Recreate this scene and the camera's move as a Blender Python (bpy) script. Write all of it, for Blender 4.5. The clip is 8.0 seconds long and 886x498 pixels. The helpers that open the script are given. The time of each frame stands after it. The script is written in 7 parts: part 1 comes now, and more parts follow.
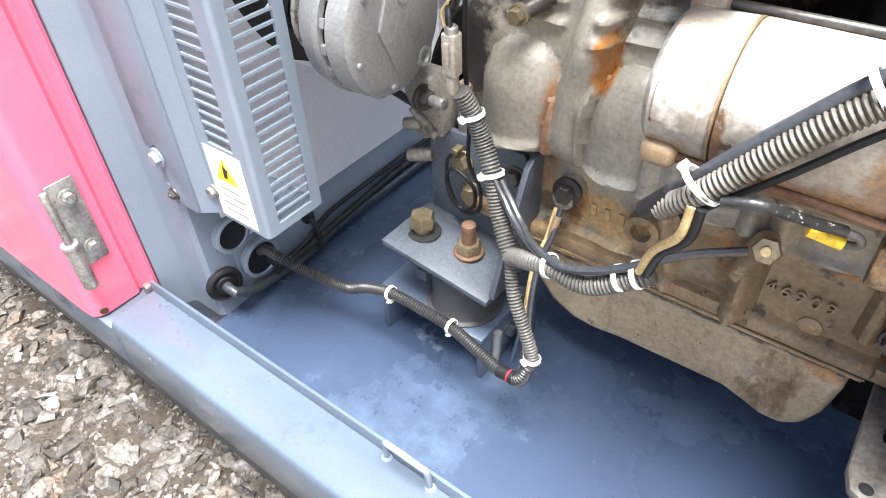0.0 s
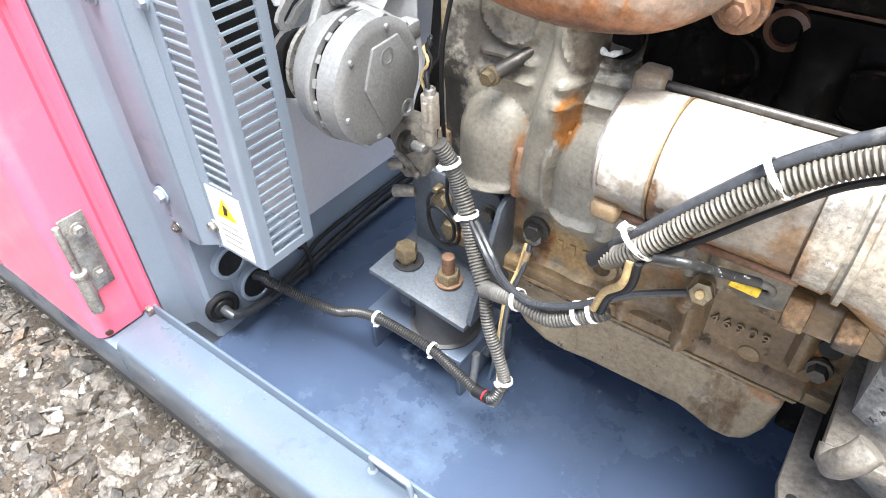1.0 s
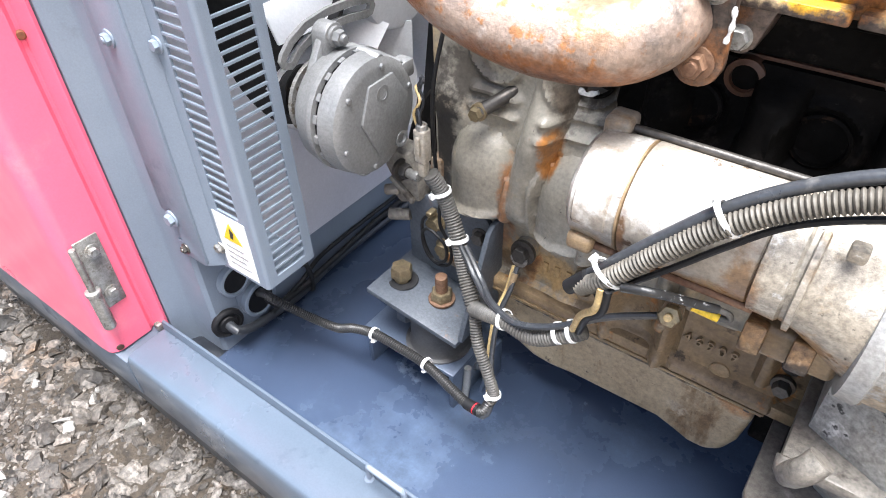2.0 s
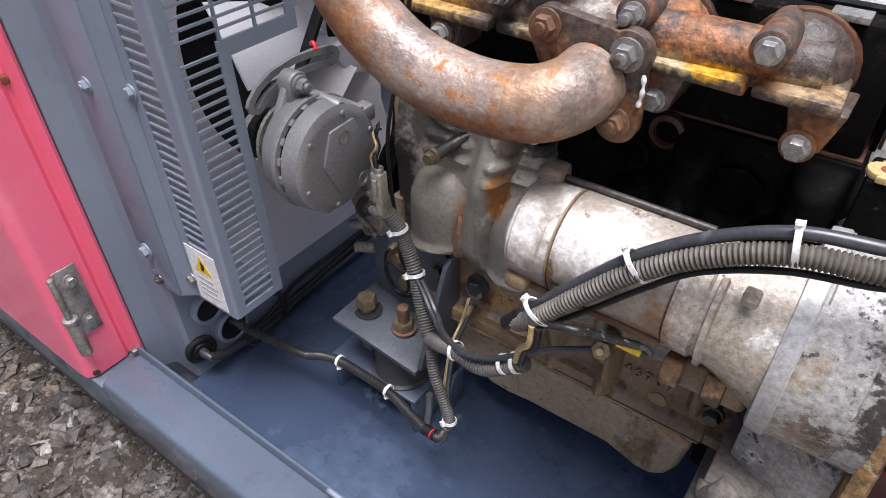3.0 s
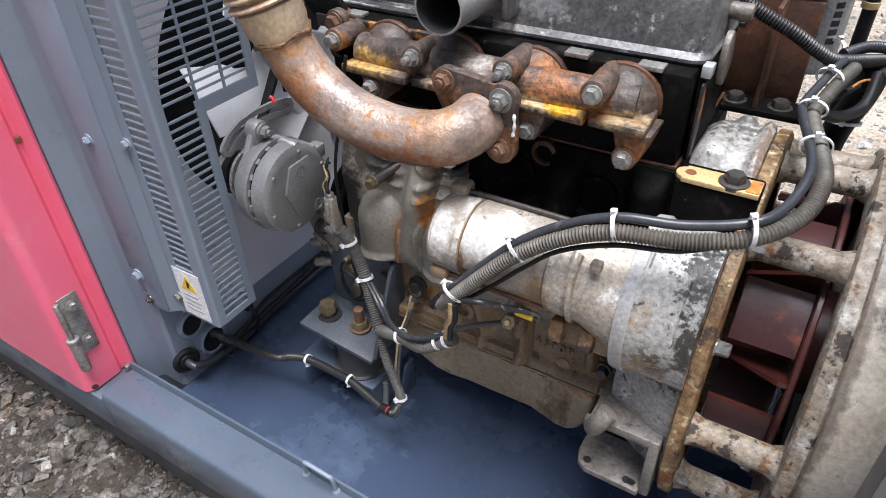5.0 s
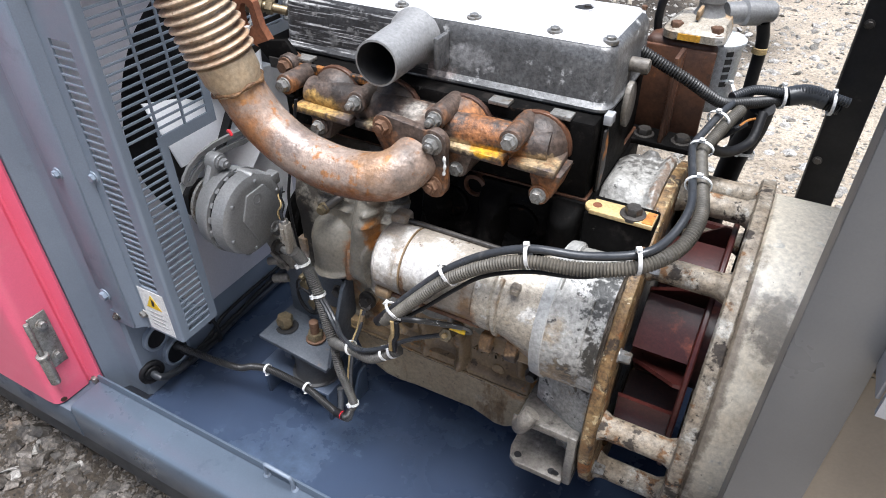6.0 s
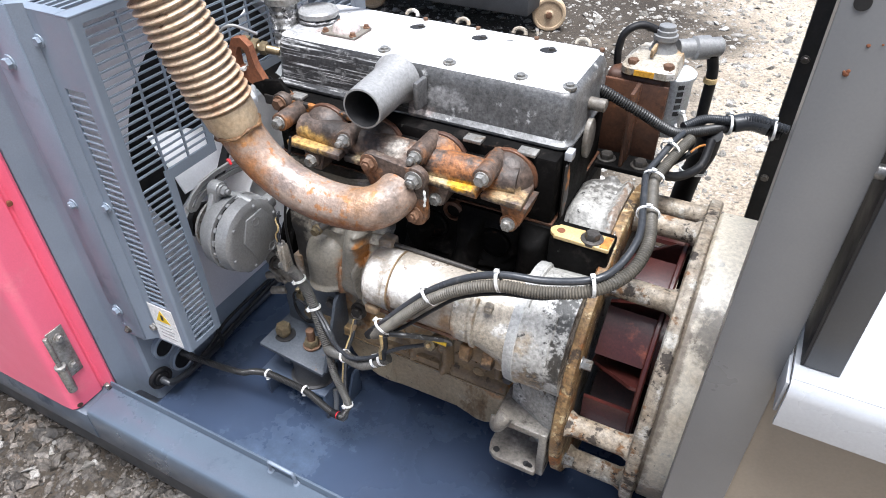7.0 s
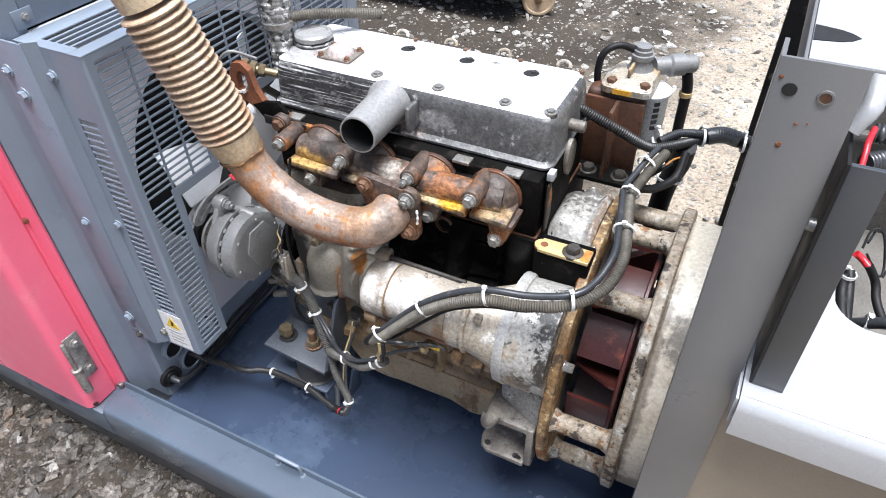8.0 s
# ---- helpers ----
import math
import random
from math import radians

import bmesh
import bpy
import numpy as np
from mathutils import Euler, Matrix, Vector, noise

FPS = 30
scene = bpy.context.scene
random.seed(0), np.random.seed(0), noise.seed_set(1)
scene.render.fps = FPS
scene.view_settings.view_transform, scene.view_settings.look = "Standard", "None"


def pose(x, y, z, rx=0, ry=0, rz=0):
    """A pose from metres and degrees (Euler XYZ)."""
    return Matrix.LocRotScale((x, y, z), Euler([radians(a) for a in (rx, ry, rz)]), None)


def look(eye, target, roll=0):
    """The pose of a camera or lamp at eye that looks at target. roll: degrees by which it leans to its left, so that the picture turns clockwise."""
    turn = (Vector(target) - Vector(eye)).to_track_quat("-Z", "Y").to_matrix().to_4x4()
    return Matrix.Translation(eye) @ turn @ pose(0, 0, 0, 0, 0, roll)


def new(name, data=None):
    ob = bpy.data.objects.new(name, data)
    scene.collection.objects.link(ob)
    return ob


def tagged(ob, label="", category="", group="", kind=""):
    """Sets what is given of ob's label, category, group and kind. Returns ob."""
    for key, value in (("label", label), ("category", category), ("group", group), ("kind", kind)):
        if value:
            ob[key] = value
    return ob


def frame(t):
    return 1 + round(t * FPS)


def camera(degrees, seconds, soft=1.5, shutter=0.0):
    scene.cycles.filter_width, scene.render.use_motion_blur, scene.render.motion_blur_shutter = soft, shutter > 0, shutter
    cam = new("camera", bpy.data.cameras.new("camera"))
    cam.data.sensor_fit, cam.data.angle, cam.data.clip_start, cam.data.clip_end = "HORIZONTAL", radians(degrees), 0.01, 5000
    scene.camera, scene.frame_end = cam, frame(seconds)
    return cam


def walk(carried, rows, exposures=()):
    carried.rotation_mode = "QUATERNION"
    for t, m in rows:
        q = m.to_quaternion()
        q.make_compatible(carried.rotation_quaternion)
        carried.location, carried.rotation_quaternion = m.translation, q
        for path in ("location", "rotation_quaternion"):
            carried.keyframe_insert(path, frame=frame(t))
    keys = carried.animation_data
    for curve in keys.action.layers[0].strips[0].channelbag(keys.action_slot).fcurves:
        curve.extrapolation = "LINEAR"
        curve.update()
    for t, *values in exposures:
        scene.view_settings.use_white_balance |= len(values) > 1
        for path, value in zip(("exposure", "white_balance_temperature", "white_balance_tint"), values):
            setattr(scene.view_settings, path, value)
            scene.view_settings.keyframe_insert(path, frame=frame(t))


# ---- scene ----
cam = camera(67.8, 8.0, soft=1.0)
PATH = [
    (0, (-0.0193, 0.0088, 0.7680), (-0.7182, 0.8829, -0.2308), -2.45),
    (0.5, (-0.0064, 0.0023, 0.8046), (-0.6999, 0.8967, -0.1798), -2.29),
    (1, (0.0137, -0.0091, 0.8480), (-0.6715, 0.8813, -0.1458), -1.70),
    (2.3, (0.0554, -0.0245, 0.9149), (-0.6401, 0.8770, -0.0616), -1.79),
    (2.5, (0.0676, -0.0224, 0.9257), (-0.6228, 0.8873, -0.0469), -1.41),
    (3, (0.0979, -0.0161, 0.9503), (-0.5991, 0.9129, 0.0009), -0.92),
    (3.5, (0.1349, -0.0063, 0.9658), (-0.6004, 0.9127, 0.0359), -1.85),
    (4, (0.1609, -0.0271, 0.9868), (-0.5458, 0.9262, 0.0693), -1.93),
    (4.5, (0.2082, -0.0824, 1.0177), (-0.4922, 0.8969, 0.1230), -2.27),
    (4.7, (0.2215, -0.1164, 1.0326), (-0.4568, 0.8748, 0.1341), -2.31),
    (5.8, (0.3024, -0.1835, 1.1356), (-0.3052, 0.8556, 0.2405), -0.96),
    (6, (0.3111, -0.1908, 1.1603), (-0.2681, 0.8520, 0.2508), -0.52),
    (6.5, (0.3379, -0.2116, 1.2253), (-0.2145, 0.8301, 0.2981), -0.56),
    (7, (0.3526, -0.2316, 1.2846), (-0.1976, 0.7994, 0.3442), -0.96),
    (7.5, (0.3609, -0.2416, 1.3382), (-0.1825, 0.7759, 0.3793), -1.87),
    (8, (0.3681, -0.2456, 1.3920), (-0.1551, 0.7558, 0.4054), -1.50),
]
EXPOSURE = [(0, 2.72, 6300, 9), (1.0, 2.75, 6250, 8), (2.5, 1.78, 6150, 14), (3.5, 0.72, 6200, 19), (4.5, 1.12, 6150, 16), (6.0, 1.22, 6050, 11), (7.5, 1.53, 6050, 11), (8.0, 1.37, 6050, 11)]
walk(cam, [(t, look(eye, target, roll)) for t, eye, target, roll in PATH], EXPOSURE)
SKY, SUN, SUN_ANGLE, SUN_DIR = 0.058, 3.9, 34.0, (0.10, -0.10, 1.0)

# ------------------------------------------------------------------ world and light
world = bpy.data.worlds.new("sky")
scene.world = world
world.use_nodes = True
wn = world.node_tree.nodes
wl = world.node_tree.links
sky = wn.new("ShaderNodeTexSky")
sky.sky_type = 'NISHITA'
sky.sun_disc = False
sky.sun_elevation = radians(63)
sky.sun_rotation = radians(125)
sky.air_density = 1.0
sky.dust_density = 4.0
wn["Background"].inputs["Strength"].default_value = SKY
wl.new(sky.outputs["Color"], wn["Background"].inputs["Color"])
sun_data = bpy.data.lights.new("sun", 'SUN')
sun_data.energy = SUN
sun_data.angle = radians(SUN_ANGLE)
sun_data.color = (1.0, 0.985, 0.96)
sun = new("sun", sun_data)
sun.matrix_world = look((0, 0, 5), (-SUN_DIR[0], -SUN_DIR[1], 5 - SUN_DIR[2]))


# ------------------------------------------------------------------ materials
def mix(nt, fac, a, b):
    n = nt.nodes.new("ShaderNodeMix")
    n.data_type = 'RGBA'
    for sock, val in ((0, fac), (6, a), (7, b)):
        if isinstance(val, (int, float)):
            n.inputs[sock].default_value = val
        elif isinstance(val, tuple):
            n.inputs[sock].default_value = (*val, 1)
        else:
            nt.links.new(val, n.inputs[sock])
    return n.outputs[2]


def ramp(nt, src, lo, hi, a=0.0, b=1.0):
    n = nt.nodes.new("ShaderNodeMapRange")
    n.inputs[1].default_value, n.inputs[2].default_value = lo, hi
    n.inputs[3].default_value, n.inputs[4].default_value = a, b
    nt.links.new(src, n.inputs[0])
    return n.outputs[0]


def noise_tex(nt, vec, scale, detail=4.0, rough=0.6, stretch=None):
    if stretch:
        m = nt.nodes.new("ShaderNodeMapping")
        m.inputs["Scale"].default_value = stretch
        nt.links.new(vec, m.inputs[0])
        vec = m.outputs[0]
    n = nt.nodes.new("ShaderNodeTexNoise")
    n.inputs["Scale"].default_value = scale
    n.inputs["Detail"].default_value = detail
    n.inputs["Roughness"].default_value = rough
    nt.links.new(vec, n.inputs["Vector"])
    return n.outputs["Fac"]


def material(name, base, dark=None, rough=0.5, metal=0.0, scale=14.0, bump=0.15, stains=(), rough_var=0.12,
             fine=220.0, coat=0.0, spec=0.5, vary=0.0, bump_scale=None, grit=0.2, island=0.0, bump_size=0.002, spots=(), ragged=1.1, spot_size=34.0):
    """base mottled towards dark at a coarse scale, fine grain, stains: (colour, size, threshold, softness[, stretch[,
    roughness]]),
    and spots: single ragged stains and colour patches (colour, centre, half sizes[, strength])."""
    m = bpy.data.materials.new(name)
    m.use_nodes = True
    nt = m.node_tree
    bsdf = nt.nodes["Principled BSDF"]
    tc = nt.nodes.new("ShaderNodeTexCoord")
    info = nt.nodes.new("ShaderNodeObjectInfo")
    off = nt.nodes.new("ShaderNodeVectorMath")
    off.operation = 'SCALE'
    comb = nt.nodes.new("ShaderNodeCombineXYZ")
    for i in range(3):
        nt.links.new(info.outputs["Random"], comb.inputs[i])
    nt.links.new(comb.outputs[0], off.inputs[0])
    off.inputs["Scale"].default_value = 7.0
    add = nt.nodes.new("ShaderNodeVectorMath")
    nt.links.new(tc.outputs["Object"], add.inputs[0])
    nt.links.new(off.outputs[0], add.inputs[1])
    vec = add.outputs[0]
    coarse = noise_tex(nt, vec, scale, 6.0, 0.62)
    grain = noise_tex(nt, vec, fine, 6.0, 0.7)
    dark = dark or tuple(c * 0.72 for c in base)
    col = mix(nt, ramp(nt, coarse, 0.35, 0.68), dark, base)
    patch = noise_tex(nt, vec, 48.0, 9.0, 0.78)
    rgh = ramp(nt, coarse, 0.3, 0.7, min(1, rough + rough_var), max(0.02, rough - rough_var))
    met = None
    for st in stains:
        c, size, thr, soft = st[:4]
        f = noise_tex(nt, vec, size, 7.0, 0.66, st[4] if len(st) > 4 else None)
        f = ramp(nt, f, thr, thr + soft, 0.0, 0.95)
        col = mix(nt, f, col, mix(nt, ramp(nt, patch, 0.36, 0.66), tuple(v * 0.62 for v in c), tuple(min(1.0, v * 1.22) for v in c)))
        r2 = st[5] if len(st) > 5 else 0.75
        mm = nt.nodes.new("ShaderNodeMix")
        nt.links.new(f, mm.inputs[0])
        nt.links.new(rgh, mm.inputs[2])
        mm.inputs[3].default_value = r2
        rgh = mm.outputs[0]
        if metal:
            m3 = nt.nodes.new("ShaderNodeMix")
            nt.links.new(f, m3.inputs[0])
            if met is None:
                m3.inputs[2].default_value = metal
            else:
                nt.links.new(met, m3.inputs[2])
            m3.inputs[3].default_value = metal * 0.1
            met = m3.outputs[0]
    if spots:
        place = nt.nodes.new("ShaderNodeNewGeometry").outputs["Position"]
        rag = noise_tex(nt, place, spot_size, 8.0, 0.68)
        for sp in spots:
            c, at, size = sp[:3]
            gain = sp[3] if len(sp) > 3 else 1.0
            mp = nt.nodes.new("ShaderNodeMapping")
            mp.inputs["Scale"].default_value = [1 / s for s in size]
            mp.inputs["Location"].default_value = [-p / s for p, s in zip(at, size)]
            nt.links.new(place, mp.inputs[0])
            ln = nt.nodes.new("ShaderNodeVectorMath")
            ln.operation = 'LENGTH'
            nt.links.new(mp.outputs[0], ln.inputs[0])
            sm = nt.nodes.new("ShaderNodeMath")
            sm.operation = 'MULTIPLY_ADD'
            nt.links.new(rag, sm.inputs[0])
            sm.inputs[1].default_value = 2.4 * ragged
            nt.links.new(ln.outputs["Value"], sm.inputs[2])
            f = ramp(nt, sm.outputs[0], 0.6 + 1.2 * ragged, 1.1 + 1.2 * ragged, gain, 0.0)
            col = mix(nt, f, col, mix(nt, ramp(nt, patch, 0.36, 0.66), tuple(v * 0.6 for v in c), tuple(min(1.0, v * 1.25) for v in c)))
    g = nt.nodes.new("ShaderNodeMapRange")
    g.inputs[1].default_value, g.inputs[2].default_value, g.inputs[3].default_value, g.inputs[4].default_value = 0.30, 0.70, 1 - 1.9 * grit, 1 + 1.1 * grit
    nt.links.new(grain, g.inputs[0])
    mul = nt.nodes.new("ShaderNodeVectorMath")
    mul.operation = 'SCALE'
    nt.links.new(col, mul.inputs[0])
    nt.links.new(g.outputs[0], mul.inputs["Scale"])
    col = mul.outputs[0]
    if island:
        geo = nt.nodes.new("ShaderNodeNewGeometry")
        hs = nt.nodes.new("ShaderNodeHueSaturation")
        nt.links.new(ramp(nt, geo.outputs["Random Per Island"], 0, 1, 1 - island, 1 + island), hs.inputs["Value"])
        nt.links.new(ramp(nt, geo.outputs["Random Per Island"], 0, 1, 1.5, 0.6), hs.inputs["Saturation"])
        nt.links.new(col, hs.inputs["Color"])
        col = hs.outputs[0]
    if vary:
        hsv = nt.nodes.new("ShaderNodeHueSaturation")
        nt.links.new(ramp(nt, info.outputs["Random"], 0, 1, 1 - vary, 1 + vary), hsv.inputs["Value"])
        nt.links.new(col, hsv.inputs["Color"])
        col = hsv.outputs[0]
    nt.links.new(col, bsdf.inputs["Base Color"])
    nt.links.new(rgh, bsdf.inputs["Roughness"])
    bsdf.inputs["Metallic"].default_value = metal
    if met is not None:
        nt.links.new(met, bsdf.inputs["Metallic"])
    bsdf.inputs["Specular IOR Level"].default_value = spec
    bsdf.inputs["Coat Weight"].default_value = coat
    bsdf.inputs["Coat Roughness"].default_value = 0.15
    if bump:
        bp = nt.nodes.new("ShaderNodeBump")
        bp.inputs["Strength"].default_value = bump
        bp.inputs["Distance"].default_value = bump_size
        h = noise_tex(nt, vec, bump_scale or fine * 0.6, 5.0, 0.65)
        nt.links.new(h, bp.inputs["Height"])
        nt.links.new(bp.outputs[0], bsdf.inputs["Normal"])
    return m


RUST = (0.20, 0.065, 0.022)
GRIME = (0.045, 0.036, 0.028)
M = {}
M["frame"] = material("grey_blue_frame_paint", (0.178, 0.212, 0.26), (0.142, 0.170, 0.213), 0.46, scale=3, bump=0.06, fine=400, grit=0.06,
                      stains=[((0.13, 0.145, 0.18), 5, 0.58, 0.14), ((0.3, 0.33, 0.38), 120, 0.76, 0.03)], coat=0.03)
M["bar_paint"] = material("dark_slate_bar_paint", (0.045, 0.050, 0.057), (0.036, 0.040, 0.046), 0.36, scale=4, bump=0.03, fine=350, grit=0.05,
                          stains=[((0.22, 0.225, 0.23), 110, 0.78, 0.03)], coat=0.1)
M["post"] = material("grey_post_paint", (0.140, 0.141, 0.142), (0.118, 0.119, 0.120), 0.36, scale=3, bump=0.03, fine=350, grit=0.03,
                     stains=[((0.3, 0.31, 0.32), 110, 0.79, 0.03)], coat=0.1)
# Post paint darkened as if in shade, for the skid; also the dark cart.
M["shade_and_dark_grey"] = material("shade_and_dark_grey_paint", (0.05, 0.054, 0.06), (0.035, 0.038, 0.042), 0.5, scale=6, bump=0.05)
M["deck"] = material("blue_deck_paint", (0.037, 0.054, 0.092), (0.028, 0.041, 0.072), 0.26, scale=3, bump=0.04, fine=500, rough_var=0.08, grit=0.08,
                     stains=[((0.052, 0.076, 0.123), 3.5, 0.56, 0.08, None, 0.32), ((0.118, 0.152, 0.21), 9, 0.645, 0.03, None, 0.45),
                             ((0.3, 0.34, 0.4), 70, 0.78, 0.03)], coat=0.25)
M["rail"] = material("blue_grey_rail_paint", (0.084, 0.108, 0.140), (0.062, 0.080, 0.106), 0.34, scale=4, bump=0.05, fine=420, grit=0.08,
                     stains=[((0.04, 0.055, 0.08), 7, 0.6, 0.1), ((0.35, 0.38, 0.42), 130, 0.73, 0.03)], coat=0.2)
M["pink"] = material("faded_pink_red_paint", (0.82, 0.16, 0.255), (0.76, 0.135, 0.215), 0.34, scale=2.5, bump=0.03, fine=300, grit=0.03,
                     stains=[((0.86, 0.32, 0.34), 2.2, 0.55, 0.2)], coat=0.35)
M["guard"] = material("grey_guard_coating", (0.20, 0.238, 0.285), (0.165, 0.198, 0.245), 0.40, scale=5, bump=0.06, fine=600, grit=0.06)
M["panel"] = material("pale_grey_shroud_paint", (0.56, 0.56, 0.61), (0.5, 0.5, 0.55), 0.5, scale=4, bump=0.03, grit=0.05)
M["black"] = material("matt_black_rubber", (0.011, 0.011, 0.012), (0.007, 0.007, 0.008), 0.55, scale=20, bump=0.1, spec=0.3,
                      stains=[((0.06, 0.055, 0.05), 25, 0.62, 0.12)])
M["hose"] = material("black_hose_rubber", (0.042, 0.045, 0.05), (0.028, 0.030, 0.034), 0.36, scale=20, bump=0.06,
                     stains=[((0.14, 0.135, 0.125), 18, 0.58, 0.15)])
M["conduit"] = material("dusty_black_conduit", (0.026, 0.025, 0.024), (0.016, 0.016, 0.016), 0.42, scale=30, bump=0.05,
                        stains=[((0.075, 0.064, 0.05), 14, 0.6, 0.12)])
M["conduit_mid"] = material("dusty_grey_conduit", (0.105, 0.099, 0.088), (0.06, 0.057, 0.052), 0.55, scale=30, bump=0.05,
                            stains=[((0.2, 0.185, 0.155), 18, 0.58, 0.12), ((0.03, 0.038, 0.035), 20, 0.6, 0.12)])
M["conduit_pale"] = material("dust_bleached_conduit", (0.118, 0.105, 0.084), (0.062, 0.056, 0.046), 0.6, scale=30, bump=0.05,
                             stains=[((0.15, 0.14, 0.125), 20, 0.60, 0.12), ((0.40, 0.25, 0.08), 60, 0.72, 0.03)])
# Greasy black iron, its base pushed blacker to stand for cavity shade.
M["dark_metal"] = material("shade_darkened_greasy_iron", (0.0060, 0.0055, 0.0052), (0.0025, 0.0024, 0.0023), 0.7, 0.0, scale=16, bump=0.5, fine=150, spec=0.06,
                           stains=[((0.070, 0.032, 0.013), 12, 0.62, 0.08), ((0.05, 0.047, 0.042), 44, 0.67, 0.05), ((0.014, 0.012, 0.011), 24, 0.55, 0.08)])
# spots: rust streaks, black left edge, darker patches at the top and below a barrel
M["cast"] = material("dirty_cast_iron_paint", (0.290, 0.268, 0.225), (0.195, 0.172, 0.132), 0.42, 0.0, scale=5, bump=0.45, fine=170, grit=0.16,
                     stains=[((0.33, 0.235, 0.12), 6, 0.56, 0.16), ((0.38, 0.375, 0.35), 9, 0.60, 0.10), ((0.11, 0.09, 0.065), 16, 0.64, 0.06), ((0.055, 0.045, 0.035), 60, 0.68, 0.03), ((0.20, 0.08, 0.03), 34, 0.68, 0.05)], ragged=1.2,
                     spots=[((0.28, 0.11, 0.03), (-0.318, 0.58, 0.375), (0.010, 0.06, 0.07), 0.75), ((0.34, 0.13, 0.02), (-0.262, 0.58, 0.475), (0.010, 0.06, 0.04), 0.9), ((0.24, 0.10, 0.03), (-0.325, 0.58, 0.31), (0.014, 0.05, 0.035), 0.7),
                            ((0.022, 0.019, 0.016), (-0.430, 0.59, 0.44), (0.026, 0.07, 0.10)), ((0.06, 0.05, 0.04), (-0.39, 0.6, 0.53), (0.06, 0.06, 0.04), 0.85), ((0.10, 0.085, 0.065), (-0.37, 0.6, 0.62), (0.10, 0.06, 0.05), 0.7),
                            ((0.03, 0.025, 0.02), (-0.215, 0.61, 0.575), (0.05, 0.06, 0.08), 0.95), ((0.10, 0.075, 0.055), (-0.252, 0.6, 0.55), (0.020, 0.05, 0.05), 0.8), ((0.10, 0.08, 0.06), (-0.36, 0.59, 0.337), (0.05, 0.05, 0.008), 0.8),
                            ((0.40, 0.26, 0.11), (-0.245, 0.58, 0.275), (0.09, 0.06, 0.045), 0.9), ((0.28, 0.11, 0.03), (-0.285, 0.58, 0.275), (0.02, 0.04, 0.04), 0.8),
                            ((0.05, 0.035, 0.022), (-0.305, 0.58, 0.262), (0.04, 0.05, 0.02), 0.8)])
M["brown_cast"] = material("oily_brown_cast_iron", (0.28, 0.20, 0.115), (0.14, 0.094, 0.05), 0.36, 0.0, scale=7, bump=0.5, fine=170, grit=0.18,
                           stains=[((0.38, 0.265, 0.13), 8, 0.56, 0.12), ((0.05, 0.036, 0.024), 20, 0.62, 0.06), ((0.30, 0.13, 0.035), 16, 0.60, 0.05), ((0.45, 0.4, 0.31), 26, 0.66, 0.06)])
# spots: dark band just below the flange, orange patch at the right end
M["pan"] = material("dusty_oil_pan_paint", (0.37, 0.295, 0.19), (0.25, 0.185, 0.11), 0.42, 0.0, scale=6, bump=0.4, fine=140, grit=0.2,
                    stains=[((0.17, 0.105, 0.05), 9, 0.53, 0.08, (1.4, 1.4, 0.5)), (GRIME, 40, 0.66, 0.04), ((0.40, 0.335, 0.245), 14, 0.60, 0.08), ((0.04, 0.03, 0.02), 90, 0.67, 0.03)],
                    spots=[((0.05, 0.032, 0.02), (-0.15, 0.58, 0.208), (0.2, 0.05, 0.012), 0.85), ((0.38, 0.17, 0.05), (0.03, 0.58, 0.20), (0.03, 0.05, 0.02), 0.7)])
M["alu"] = material("weathered_cast_aluminium", (0.40, 0.365, 0.305), (0.28, 0.24, 0.185), 0.42, 0.1, scale=10, bump=0.8, fine=170, grit=0.3,
                    stains=[((0.32, 0.215, 0.115), 9, 0.52, 0.08), (GRIME, 26, 0.60, 0.04), ((0.62, 0.6, 0.56), 20, 0.60, 0.04), ((0.05, 0.04, 0.03), 80, 0.65, 0.03)],
                    spots=[((0.28, 0.165, 0.075), (0.03, 0.46, 0.45), (0.08, 0.06, 0.035)), ((0.05, 0.035, 0.025), (0.06, 0.47, 0.42), (0.06, 0.06, 0.018)), ((0.25, 0.13, 0.055), (0.0, 0.46, 0.50), (0.014, 0.05, 0.06), 0.8)])
M["alternator"] = material("grey_alternator_alloy", (0.245, 0.247, 0.245), (0.180, 0.181, 0.180), 0.42, 0.25, scale=7, bump=0.3, fine=260, grit=0.14,
                           stains=[((0.10, 0.098, 0.092), 12, 0.63, 0.12), ((0.42, 0.42, 0.41), 40, 0.68, 0.05), ((0.03, 0.028, 0.026), 60, 0.72, 0.03)])
M["starter"] = material("worn_silver_starter", (0.35, 0.32, 0.28), (0.25, 0.215, 0.17), 0.40, 0.1, scale=7, bump=0.4, fine=170, grit=0.18,
                        stains=[((0.30, 0.205, 0.115), 8, 0.55, 0.08, (0.6, 1, 1)), ((0.10, 0.06, 0.035), 30, 0.61, 0.03), ((0.60, 0.58, 0.54), 14, 0.58, 0.08), ((0.06, 0.045, 0.035), 85, 0.69, 0.03)],
                        spots=[((0.26, 0.15, 0.065), (-0.02, 0.445, 0.475), (0.12, 0.05, 0.022)), ((0.16, 0.085, 0.04), (-0.114, 0.45, 0.51), (0.006, 0.06, 0.05)), ((0.62, 0.60, 0.57), (-0.09, 0.46, 0.55), (0.05, 0.05, 0.03), 0.85), ((0.70, 0.68, 0.64), (-0.15, 0.46, 0.54), (0.02, 0.05, 0.04), 0.7), ((0.30, 0.2, 0.1), (-0.15, 0.45, 0.478), (0.04, 0.05, 0.02), 0.8),
                               ((0.22, 0.12, 0.05), (-0.005, 0.45, 0.50), (0.014, 0.05, 0.05), 0.8)])
